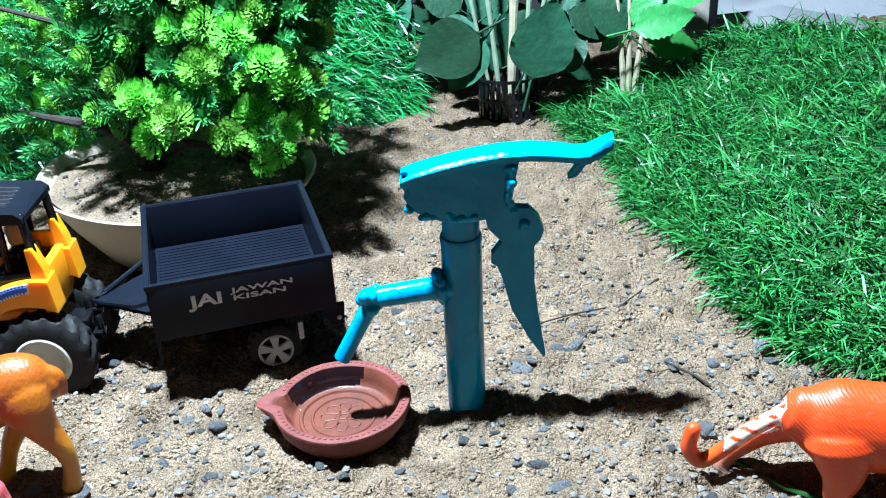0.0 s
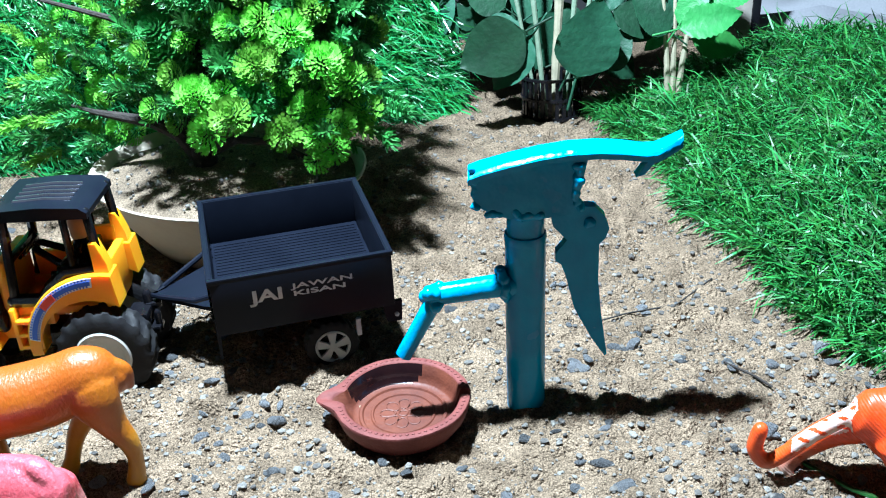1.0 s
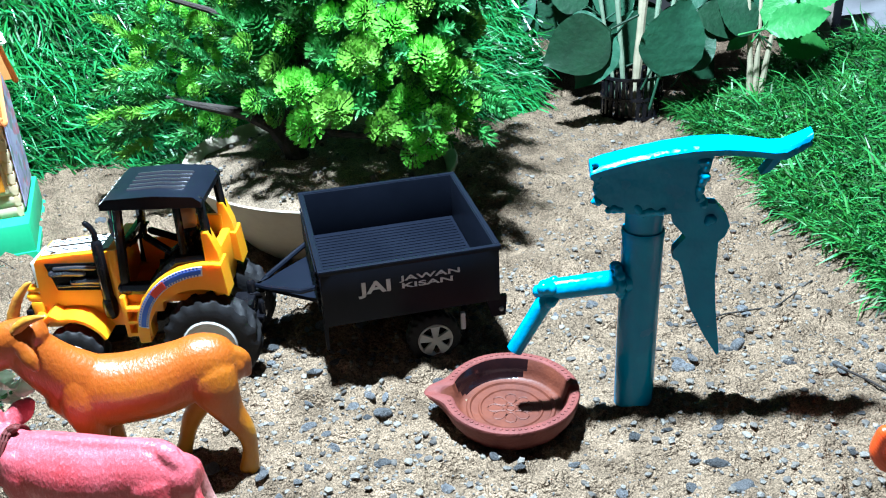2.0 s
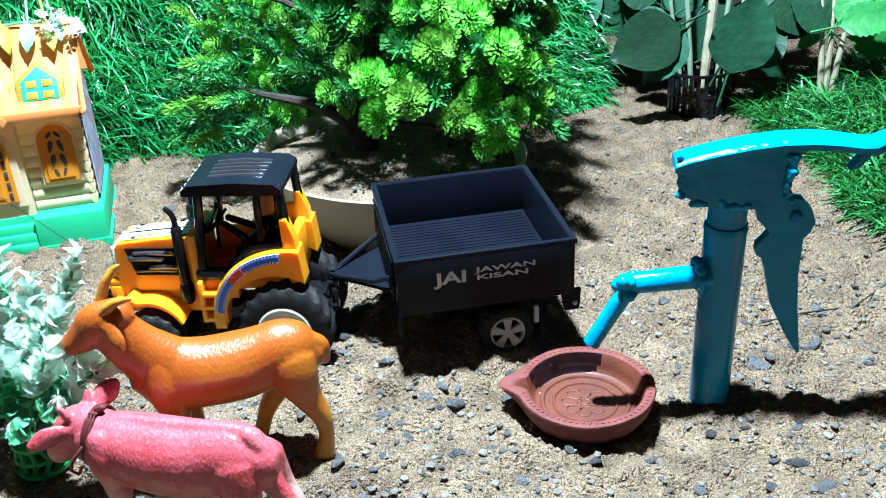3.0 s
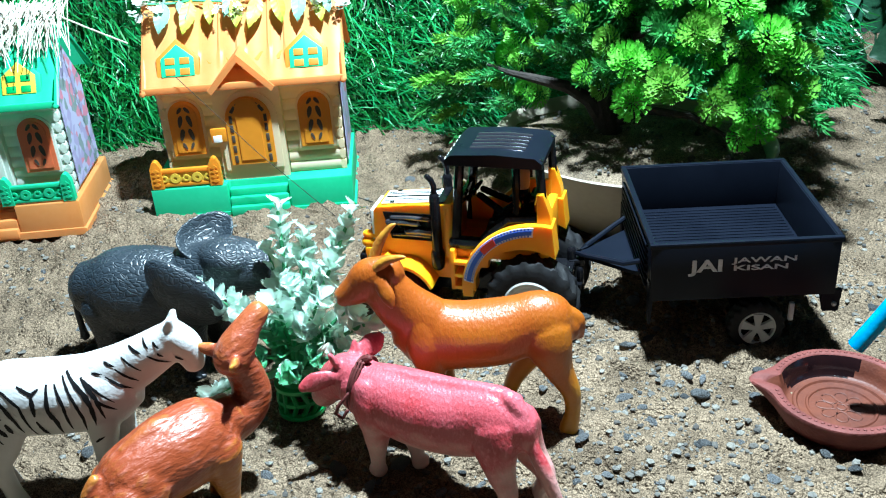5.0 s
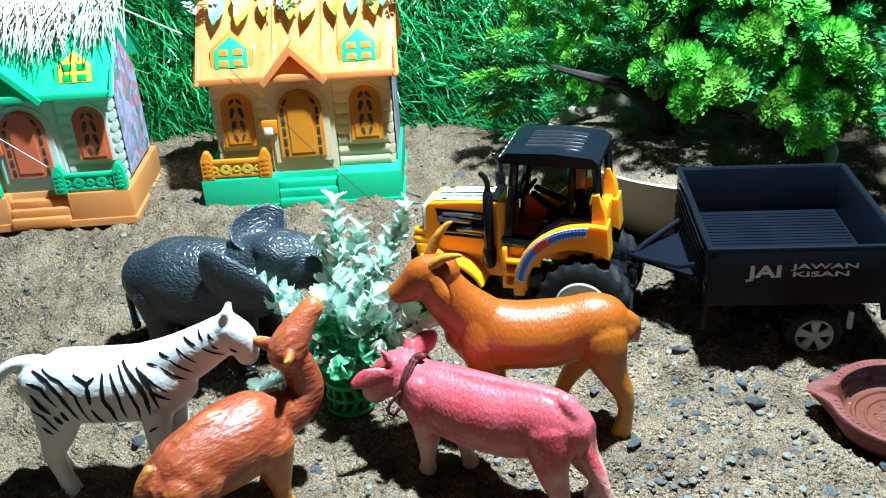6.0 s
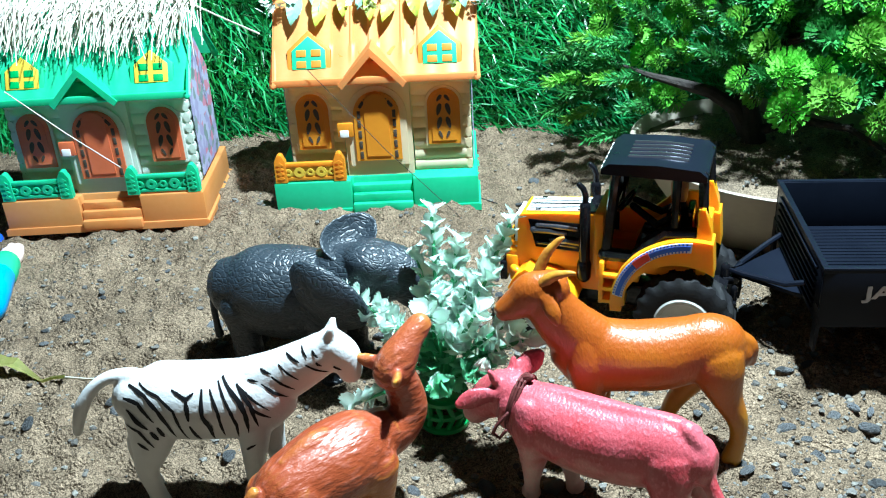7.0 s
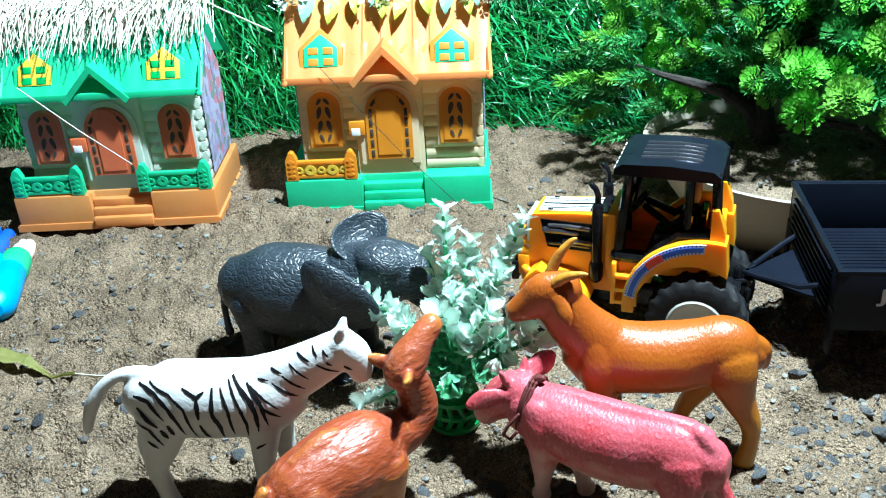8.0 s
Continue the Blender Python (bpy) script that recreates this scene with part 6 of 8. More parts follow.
def build_diya():
    cx, cy = -0.059, 0.4510
    lamp = thing("clay_lamp", "shallow red clay oil lamp with a pinched spout and beaded rim", "clay lamp", pose(cx, cy, 0.0015))
    n = 180
    # radius, height, how far the ring is drawn out into the spout, how narrow that is
    rings = [(0.0260, 0.0, 0, 1), (0.0325, 0.0015, 0, 1), (0.0372, 0.0085, 0.10, 34), (0.0392, 0.0150, 0.24, 40), (0.0395, 0.0168, 0.27, 44), (0.0390, 0.0181, 0.275, 46), (0.0380, 0.0186, 0.27, 52), (0.0345, 0.0186, 0.25, 120), (0.0334, 0.0178, 0.22, 150), (0.0312, 0.0105, 0.12, 150), (0.0298, 0.0068, 0, 1), (0.0286, 0.0060, 0, 1), (0.0262, 0.0059, 0, 1), (0.0254, 0.0069, 0, 1), (0.0240, 0.0069, 0, 1), (0.0232, 0.0058, 0, 1), (0.0192, 0.0057, 0, 1), (0.0186, 0.0064, 0, 1), (0.0177, 0.0064, 0, 1), (0.0171, 0.0056, 0, 1), (0.0, 0.0055, 0, 1)]
    bm = bmesh.new()
    loops = []
    for i, (r, z, pull, tight) in enumerate(rings):
        if r == 0:
            loops.append([bm.verts.new((0, 0, z))])
            continue
        row = []
        for j in range(n):
            a = 2 * math.pi * j / n - math.pi
            q = r * (1 + pull * max(0.0, math.cos(a - math.pi)) ** tight)
            # the rim is broken by a slot opposite the spout; the channel runs down to the spout's tip
            dip = 0.0042 if 4 <= i <= 9 and abs(a - 0.06) < 0.05 else 0.0
            dip += 0.0020 * max(0.0, math.cos(a - math.pi)) ** 500 if 5 <= i <= 8 else 0.0
            q *= 1 + 0.006 * math.sin(3 * a + 1) + 0.004 * math.sin(7 * a)
            row.append(bm.verts.new((q * math.cos(a), q * math.sin(a), z - dip)))
        loops.append(row)
    for li, (a, b) in enumerate(zip(loops, loops[1:])):
        for j in range(n):
            q = (j + 1) % n
            f = bm.faces.new((a[j], a[q], b[q], b[j])) if len(b) > 1 else bm.faces.new((a[j], a[q], b[0]))
            turn = 360 * j / n - 180
            soaked = 8 <= li <= 10 and 70 + 5 * (li - 8) < turn < 166 - 5 * (li - 8)
            f.material_index = 1 if soaked else (2 if li >= 8 else 0)
    bm.faces.new(loops[0][::-1])
    part("bowl", bm, [CLAY, GLAZE, CLAY_IN], lamp, edge=40)
    # bead row along the middle of the rim
    bm = bmesh.new()
    for k in range(66):
        a = 2 * math.pi * k / 66
        if abs(a - math.pi) < 0.20 or a < 0.16 or a > 6.24:
            continue
        bmesh.ops.create_icosphere(bm, subdivisions=1, radius=0.00118, matrix=Matrix.Translation((0.0362 * math.cos(a), 0.0362 * math.sin(a), 0.0186)) @ Matrix.Diagonal((1, 1, 0.75, 1)))
    part("beading", bm, CLAY, lamp)
    # flower pressed into the bottom: eight petal outlines round an eye
    bm = bmesh.new()
    for k in range(8):
        m = Matrix.Rotation(2 * math.pi * k / 8, 4, "Z")
        ring = [m @ Vector((0.0088 + 0.0046 * math.cos(t), 0.0026 * math.sin(t) * (1.25 + 0.3 * math.cos(t)), 0.0056)) for t in (2 * math.pi * q / 14 for q in range(15))]
        tube(bm, [(*p, 0.00042) for p in ring], 5, False)
    ring = [(0.0026 * math.cos(t), 0.0026 * math.sin(t), 0.0056, 0.0005) for t in (2 * math.pi * q / 14 for q in range(15))]
    tube(bm, ring, 5, False)
    part("flower_relief", bm, CLAY_IN, lamp)


build_diya()

# ---- toy animals: each one moulded figure ----


def flowing(rings, size, steps=4):
    """Rings of a chain with more between them on a smooth curve."""
    R = np.array([tuple(r) + (r[3],) * (5 - len(r)) for r in rings])
    R[:, 0] *= size
    out = []
    for i in range(len(R) - 1):
        a, b, c, d = R[max(i - 1, 0)], R[i], R[i + 1], R[min(i + 2, len(R) - 1)]
        for k in range(steps):
            t = k / steps
            p = 0.5 * ((2 * b) + (c - a) * t + (2 * a - 5 * b + 4 * c - d) * t * t + (3 * b - a - 3 * c + d) * t ** 3)
            p[3:] = np.maximum(p[3:], 0.0005)
            out.append(tuple(p))
    return out + [tuple(R[-1])]


def turned(at, way, roll=0.0):
    """A matrix at a place whose +z looks along way, rolled about it."""
    return Matrix.Translation(at) @ Vector(way).to_track_quat("Z", "Y").to_matrix().to_4x4() @ Matrix.Rotation(radians(roll), 4, "Z")


def cupped(bm, m, a, b, depth, thick):
    """A cupped flap, hollow along its own +z, with a rounded rim."""
    top, low = [], []
    for i in range(11):
        f = i / 10
        for j in range(36):
            t = 2 * math.pi * j / 36
            x, y, z = a * f * math.cos(t), b * f * math.sin(t) * (1 - 0.18 * math.cos(t)), depth * f * f
            top.append(bm.verts.new(m @ Vector((x, y, z + thick / 2 * (1 if i < 10 else 0.55)))))
            low.append(bm.verts.new(m @ Vector((x, y, z - thick / 2 * (1 if i < 10 else 0.55)))))
    for i in range(10):
        for j in range(36):
            k = (j + 1) % 36
            p = (i * 36 + j, i * 36 + k, i * 36 + 36 + k, i * 36 + 36 + j)
            if i:
                bm.faces.new([top[q] for q in p])
                bm.faces.new([low[q] for q in p[::-1]])
    for j in range(36):
        k = (j + 1) % 36
        bm.faces.new((top[360 + j], top[360 + k], low[360 + k], low[360 + j]))
    bm.faces.new(top[36:72])
    bm.faces.new(low[36:72][::-1])
    for v in top[:36] + low[:36]:
        bm.verts.remove(v)


def figurine(name, chains, at, material, label, category, size=1.0, voxel=0.0008, smooth=9, discs=(), flaps=()):
    """Fuses rounded limbs into one moulded body. chains: lists of rings (x, y, z, r[, r across])."""
    bm = bmesh.new()
    for c in chains:
        tube(bm, flowing(c, size), 28)
    for d in discs:
        bmesh.ops.create_icosphere(bm, subdivisions=4, radius=1, matrix=d)
    for f in flaps:
        cupped(bm, *f)
    ob = part(name, fused(bm, voxel, smooth), material, edge=180)
    ob.matrix_basis = at
    return tagged(ob, label, category, "toy animals")


def leg(x, y, top, spread=0.0, r=0.008, foot=0.0055, knee=0.0, length=None):
    """Rings of a straight leg from the body down to a hoof at z 0."""
    return [(x, y, top, r * 1.25, r), (x + spread * 0.4 + knee * 0.5, y, top * 0.62, r * 0.85, r * 0.75), (x + spread * 0.7 + knee, y, top * 0.36, foot * 0.95, foot * 0.9), (x + spread * 0.85 + knee * 0.3, y, top * 0.15, foot * 0.8, foot * 0.8), (x + spread, y, 0.003, foot * 1.1, foot)]


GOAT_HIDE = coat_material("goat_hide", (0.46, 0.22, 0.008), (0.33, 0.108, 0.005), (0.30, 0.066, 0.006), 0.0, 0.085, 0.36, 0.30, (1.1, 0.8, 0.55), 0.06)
COW_HIDE = coat_material("cow_hide", (0.64, 0.44, 0.39), (0.42, 0.042, 0.05), (0.50, 0.10, 0.125), 0.002, 0.082, 0.36, 0.40, (1.1, 0.9, 0.6), 0.34)
CAMEL_HIDE = coat_material("camel_hide", (0.44, 0.19, 0.02), (0.23, 0.042, 0.012), (0.27, 0.052, 0.020), 0.0, 0.085, 0.38, 0.8, (0.22, 0.6, 0.5), 0.30, 0.0, (0.56, 0.27, 0.03))
ZEBRA_HIDE = coat_material("zebra_hide", (0.52, 0.52, 0.49), (0.62, 0.62, 0.60), (0.64, 0.64, 0.63), 0.0, 0.08, 0.36, 0.2, (1, 1, 1), 0.0)
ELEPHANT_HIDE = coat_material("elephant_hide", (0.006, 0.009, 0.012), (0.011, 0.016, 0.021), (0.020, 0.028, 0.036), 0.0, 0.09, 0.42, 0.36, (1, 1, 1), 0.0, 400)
TIGER_HIDE = coat_material("tiger_hide", (0.74, 0.60, 0.48), (0.64, 0.085, 0.010), (0.66, 0.052, 0.006), -0.010, 0.036, 0.36, 0.14, (0.45, 1, 1), 0.16, 0.0, None, 230)

goat = figurine("toy_goat", [
    [(-0.041, 0, 0.067, 0.0155, 0.0115), (-0.030, 0, 0.0625, 0.0205, 0.0150), (-0.012, 0, 0.0615, 0.0190, 0.0172), (0.006, 0, 0.0625, 0.0188, 0.0175), (0.021, 0, 0.0655, 0.0178, 0.0155), (0.032, 0, 0.0675, 0.0178, 0.0148), (0.042, 0, 0.0655, 0.0150, 0.0120), (0.0475, 0, 0.064, 0.009, 0.0075)],
    [(-0.036, -0.0085, 0.073, 0.0070, 0.0050), (-0.034, -0.0100, 0.061, 0.0100, 0.0068), (-0.032, -0.0085, 0.046, 0.0078, 0.0062)],
    [(-0.036, 0.0085, 0.073, 0.0070, 0.0050), (-0.034, 0.0100, 0.061, 0.0100, 0.0068), (-0.032, 0.0085, 0.046, 0.0078, 0.0062)],
    [(0.022, -0.0070, 0.0755, 0.0048, 0.0044), (0.027, -0.0085, 0.0735, 0.0050, 0.0046)],
    [(-0.033, 0, 0.068, 0.018, 0.0135), (-0.046, 0, 0.081, 0.0145, 0.0110), (-0.056, 0, 0.094, 0.0125, 0.0095)],
    [(-0.052, 0, 0.102, 0.0095, 0.0085), (-0.062, 0, 0.0985, 0.0115, 0.0088), (-0.070, 0, 0.093, 0.0092, 0.0072), (-0.078, 0, 0.0885, 0.0062, 0.0058)],
    [(-0.056, -0.008, 0.101, 0.0042, 0.0022), (-0.052, -0.0125, 0.094, 0.0042, 0.002), (-0.050, -0.014, 0.089, 0.002, 0.0014)],
    [(-0.056, 0.008, 0.101, 0.0042, 0.0022), (-0.051, 0.0135, 0.096, 0.0036, 0.002)],
    [(0.034, -0.0075, 0.066, 0.0135, 0.0090), (0.036, -0.0095, 0.057, 0.0125, 0.0088), (0.041, -0.0095, 0.043, 0.0082, 0.0070), (0.0475, -0.0105, 0.030, 0.0056, 0.0056), (0.0490, -0.0105, 0.017, 0.0043, 0.0044), (0.0465, -0.0105, 0.004, 0.0055, 0.0052)],
    [(0.034, 0.006, 0.058, 0.0120, 0.009), (0.027, 0.009, 0.042, 0.0074, 0.0068), (0.017, 0.0105, 0.026, 0.0052, 0.0052), (0.012, 0.0105, 0.013, 0.0043, 0.0044), (0.008, 0.0105, 0.003, 0.0055, 0.005)],
    leg(-0.031, -0.0075, 0.052, -0.001, 0.0070, 0.0048), leg(-0.028, 0.0075, 0.052, 0.006, 0.0070, 0.0048),
    [(0.047, 0, 0.073, 0.004), (0.0525, 0, 0.068, 0.0042), (0.0535, 0, 0.059, 0.003)],
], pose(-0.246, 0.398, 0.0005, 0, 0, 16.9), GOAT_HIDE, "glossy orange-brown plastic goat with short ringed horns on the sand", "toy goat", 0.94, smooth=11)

HORN = shade("horn_paint", (0.50, 0.24, 0.02), (0.30, 0.09, 0.012), rough=0.4, big=160, fine=500, bump=0.5, depth=0.0008)
for chain in ([(-0.059, 0.004, 0.102, 0.0034), (-0.060, 0.004, 0.107, 0.0031), (-0.056, 0.005, 0.117, 0.0025), (-0.050, 0.0055, 0.1245, 0.0016), (-0.047, 0.0055, 0.1265, 0.0009)],
              [(-0.060, -0.003, 0.102, 0.0034), (-0.058, -0.004, 0.106, 0.0031), (-0.052, -0.006, 0.1115, 0.0025), (-0.045, -0.008, 0.1142, 0.0016), (-0.0415, -0.009, 0.1148, 0.0009)]):
    bm = bmesh.new()
    rings = flowing(chain, 0.94, 6)
    tube(bm, [(*r[:3], r[3] * (1.07 if k % 2 else 0.95)) for k, r in enumerate(rings)], 12)
    part("horn", bm, HORN, goat, "ochre ringed horn")

figurine("toy_cow", [
    [(-0.040, 0, 0.0475, 0.0155, 0.012), (-0.026, 0, 0.0460, 0.0190, 0.0155), (-0.005, 0, 0.0445, 0.0205, 0.018), (0.016, 0, 0.0455, 0.0205, 0.0172), (0.030, 0, 0.0485, 0.0195, 0.0155), (0.042, 0, 0.0495, 0.0190, 0.0145), (0.050, 0, 0.050, 0.0140, 0.0110)],
    [(-0.036, 0, 0.0610, 0.0030), (-0.015, 0, 0.0632, 0.0032), (0.012, 0, 0.0648, 0.0032), (0.035, 0, 0.0668, 0.0034), (0.049, 0, 0.0655, 0.0036)],
    [(-0.031, -0.0085, 0.056, 0.0075, 0.0055), (-0.029, -0.0105, 0.044, 0.0098, 0.0068), (-0.028, -0.0085, 0.032, 0.0080, 0.0062)],
    [(-0.030, 0, 0.047, 0.017, 0.012), (-0.044, 0.002, 0.051, 0.0145, 0.0105), (-0.052, 0.003, 0.050, 0.0135, 0.010)],
    [(-0.048, 0.003, 0.053, 0.0120, 0.0105), (-0.056, 0.003, 0.047, 0.0115, 0.0095), (-0.063, 0.003, 0.040, 0.009, 0.008), (-0.067, 0.003, 0.0345, 0.0075, 0.0072)],
    [(-0.052, -0.007, 0.056, 0.0045, 0.0025), (-0.059, -0.014, 0.0555, 0.0058, 0.0022), (-0.0645, -0.0190, 0.0530, 0.0026, 0.0014)],
    [(-0.046, 0.010, 0.061, 0.0045, 0.0025), (-0.041, 0.017, 0.0655, 0.0062, 0.0024), (-0.038, 0.021, 0.069, 0.0028, 0.0014)],
    [(-0.051, -0.004, 0.063, 0.0026), (-0.053, -0.006, 0.069, 0.0015)], [(-0.048, 0.008, 0.063, 0.0026), (-0.048, 0.010, 0.069, 0.0015)],
    leg(-0.028, -0.0070, 0.038, -0.002, 0.0082, 0.0050), leg(-0.020, 0.0070, 0.038, 0.008, 0.0082, 0.0050),
    [(0.038, -0.0070, 0.051, 0.0135, 0.0092), (0.041, -0.0090, 0.041, 0.0118, 0.0086), (0.044, -0.0100, 0.027, 0.0078, 0.0068), (0.048, -0.011, 0.015, 0.0052, 0.0052), (0.045, -0.011, 0.003, 0.0058, 0.0055)],
    [(0.043, 0.0095, 0.044, 0.0140, 0.010), (0.051, 0.011, 0.027, 0.0082, 0.0075), (0.059, 0.011, 0.015, 0.0052, 0.0052), (0.057, 0.011, 0.003, 0.0058, 0.0055)],
    [(0.046, -0.001, 0.066, 0.0046), (0.0525, -0.002, 0.0595, 0.0042), (0.0575, -0.003, 0.044, 0.0036), (0.0655, -0.004, 0.028, 0.0040), (0.071, -0.004, 0.014, 0.0032)],
], pose(-0.262, 0.347, 0.0005, 0, 0, -9.2), COW_HIDE, "pinkish-red plastic cow with its head lowered to the plant", "toy cow", smooth=12)

zebra = figurine("toy_zebra", [
    [(-0.055, 0, 0.066, 0.0140, 0.011), (-0.045, 0, 0.0635, 0.0205, 0.0145), (-0.028, 0, 0.062, 0.0212, 0.0165), (-0.010, 0, 0.062, 0.0212, 0.0165), (0.004, 0, 0.063, 0.0212, 0.0145), (0.013, 0, 0.066, 0.0175, 0.0125)],
    [(0.000, 0, 0.068, 0.0165, 0.011), (0.018, 0, 0.0745, 0.0145, 0.0095), (0.034, 0, 0.083, 0.0120, 0.0085), (0.044, 0, 0.089, 0.0105, 0.0075)],
    [(0.045, 0, 0.0925, 0.0085, 0.0075), (0.0505, 0, 0.0860, 0.0090, 0.0072), (0.053, 0, 0.0790, 0.0072, 0.0062), (0.0535, 0, 0.0755, 0.0060, 0.0055)],
    [(0.046, -0.004, 0.0985, 0.003, 0.002), (0.0475, -0.0045, 0.1035, 0.0018, 0.0012)], [(0.046, 0.004, 0.0985, 0.003, 0.002), (0.0475, 0.0045, 0.1035, 0.0018, 0.0012)],
    [(-0.045, -0.0065, 0.058, 0.0155, 0.0082), (-0.050, -0.0080, 0.038, 0.0095, 0.0066), (-0.0535, -0.009, 0.0265, 0.0060, 0.0052), (-0.0515, -0.009, 0.012, 0.0046, 0.0044), (-0.0495, -0.009, 0.001, 0.0058, 0.0050)],
    [(-0.050, 0.0085, 0.055, 0.0160, 0.0090), (-0.058, 0.009, 0.038, 0.0090, 0.0070), (-0.0635, 0.009, 0.0265, 0.0058, 0.0052), (-0.0620, 0.009, 0.012, 0.0046, 0.0044), (-0.060, 0.009, 0.001, 0.0058, 0.0050)],
    leg(0.004, -0.0068, 0.052, -0.006, 0.0075, 0.0047), leg(0.007, 0.0068, 0.052, 0.004, 0.0075, 0.0047),
    [(-0.053, 0, 0.0775, 0.0046), (-0.0645, 0, 0.0775, 0.0034), (-0.0745, -0.001, 0.0715, 0.0033), (-0.0825, -0.002, 0.060, 0.0037), (-0.0875, -0.002, 0.046, 0.0026)],
], pose(-0.426, 0.300, 0.0005, 0, 0, 21.5), ZEBRA_HIDE, "white plastic zebra with black painted stripes on flanks and neck", "toy zebra")

STRIPE = shade("black_stripe_paint", (0.004, 0.004, 0.005), (0.010, 0.010, 0.012), rough=0.6, big=90, fine=600, bump=0.2, spec=0.2)


def paint_stripes(beast):
    """Brush strokes of black paint that follow the moulded skin on both flanks and the neck."""
    from_mesh = bmesh.new()
    from_mesh.from_mesh(beast.data)
    skin = BVHTree.FromBMesh(from_mesh)
    rng = random.Random(14)
    # strokes in hundredths of a body: along from the foreleg, down from the back
    flank = (
        (-49, 9, -39, 12, -32, 17, -30, 24, -28, 31), (-55, 10, -46, 12, -40, 17, -36, 23, -34, 29), (-58, 14, -50, 15, -43, 22), (-57, 18, -52, 22, -47, 25), (-59, 24, -52, 26, -46, 33), (-54, 31, -49, 34), (-46, 26, -43, 30), (-42, 24, -40, 29),
        (-32, 10, -25, 13, -21, 11), (-25, 13, -25, 21), (-25, 23, -23, 29, -22, 31), (-17, 10, -18, 19, -15, 24, -15, 31), (-13, 10, -10, 18, -9, 29), (-9, 8, -4, 18, -2, 24, -3, 31), (-7, 7, 1, 15, 3, 20, 3, 28), (0, 9, 6, 17, 8, 26))
    neck = (
        (1, 4, 11, 16), (4, 13, 11, 20), (9, 4, 18, 12), (4, 2, 8, 3), (9, -2, 13, 0), (13, 1, 21, 8), (16, -4, 23, 3), (19, -8, 24, -5), (25, -11, 27, -7), (29, -10, 31, -7), (26, -4, 34, 1), (30, -5, 32, -3), (36, -2, 39, 0), (0, 36, 4, 33))
    strokes = []
    for row in flank:
        strokes.append(([(row[k] * 0.00098, 0.0908 - row[k + 1] * 0.00140) for k in range(0, len(row), 2)], rng.uniform(0.0008, 0.0014)))
    for x0, d0, x1, d1 in neck:
        strokes.append(([(x0 * 0.0013, 0.0815 - d0 * 0.00115), ((x0 + x1) * 0.00065 - 0.0006, 0.0815 - (d0 + d1) * 0.000575), (x1 * 0.0013, 0.0815 - d1 * 0.00115)], rng.uniform(0.0006, 0.0009)))

    def along(pts, f):
        f *= len(pts) - 1
        i = min(int(f), len(pts) - 2)
        return pts[i][0] + (pts[i + 1][0] - pts[i][0]) * (f - i), pts[i][1] + (pts[i + 1][1] - pts[i][1]) * (f - i)
    for pts, wide in strokes:
        for side in (-1, 1):
            bm = bmesh.new()
            rows = []
            for j in range(17):
                f = j / 16
                cx, cz = along(pts, f)
                (ax, az), (bx, bz) = along(pts, max(0, f - 0.06)), along(pts, min(1, f + 0.06))
                run = math.hypot(bx - ax, bz - az) + 1e-9
                ox, oz = -(bz - az) / run, (bx - ax) / run
                w = wide * max(0.12, math.sin(math.pi * min(1, 0.08 + 0.9 * f)) ** 0.6) * rng.uniform(0.8, 1.15)
                pair = []
                for e in (-1, 0, 1):
                    place, normal, _, _ = skin.ray_cast(Vector((cx + e * w * ox, side * 0.06, cz + e * w * oz)), Vector((0, -side, 0)))
                    if place is None or normal.y * side < 0.08:
                        pair = None
                        break
                    pair.append(bm.verts.new(place + normal * 0.00025))
                if pair is None:
                    break
                rows.append(pair)
            if len(rows) < 3:
                bm.free()
                continue
            for a, b in zip(rows, rows[1:]):
                for e in (0, 1):
                    bm.faces.new((a[e], a[e + 1], b[e + 1], b[e]))
            part("stripe", bm, STRIPE, beast)
    from_mesh.free()


paint_stripes(zebra)

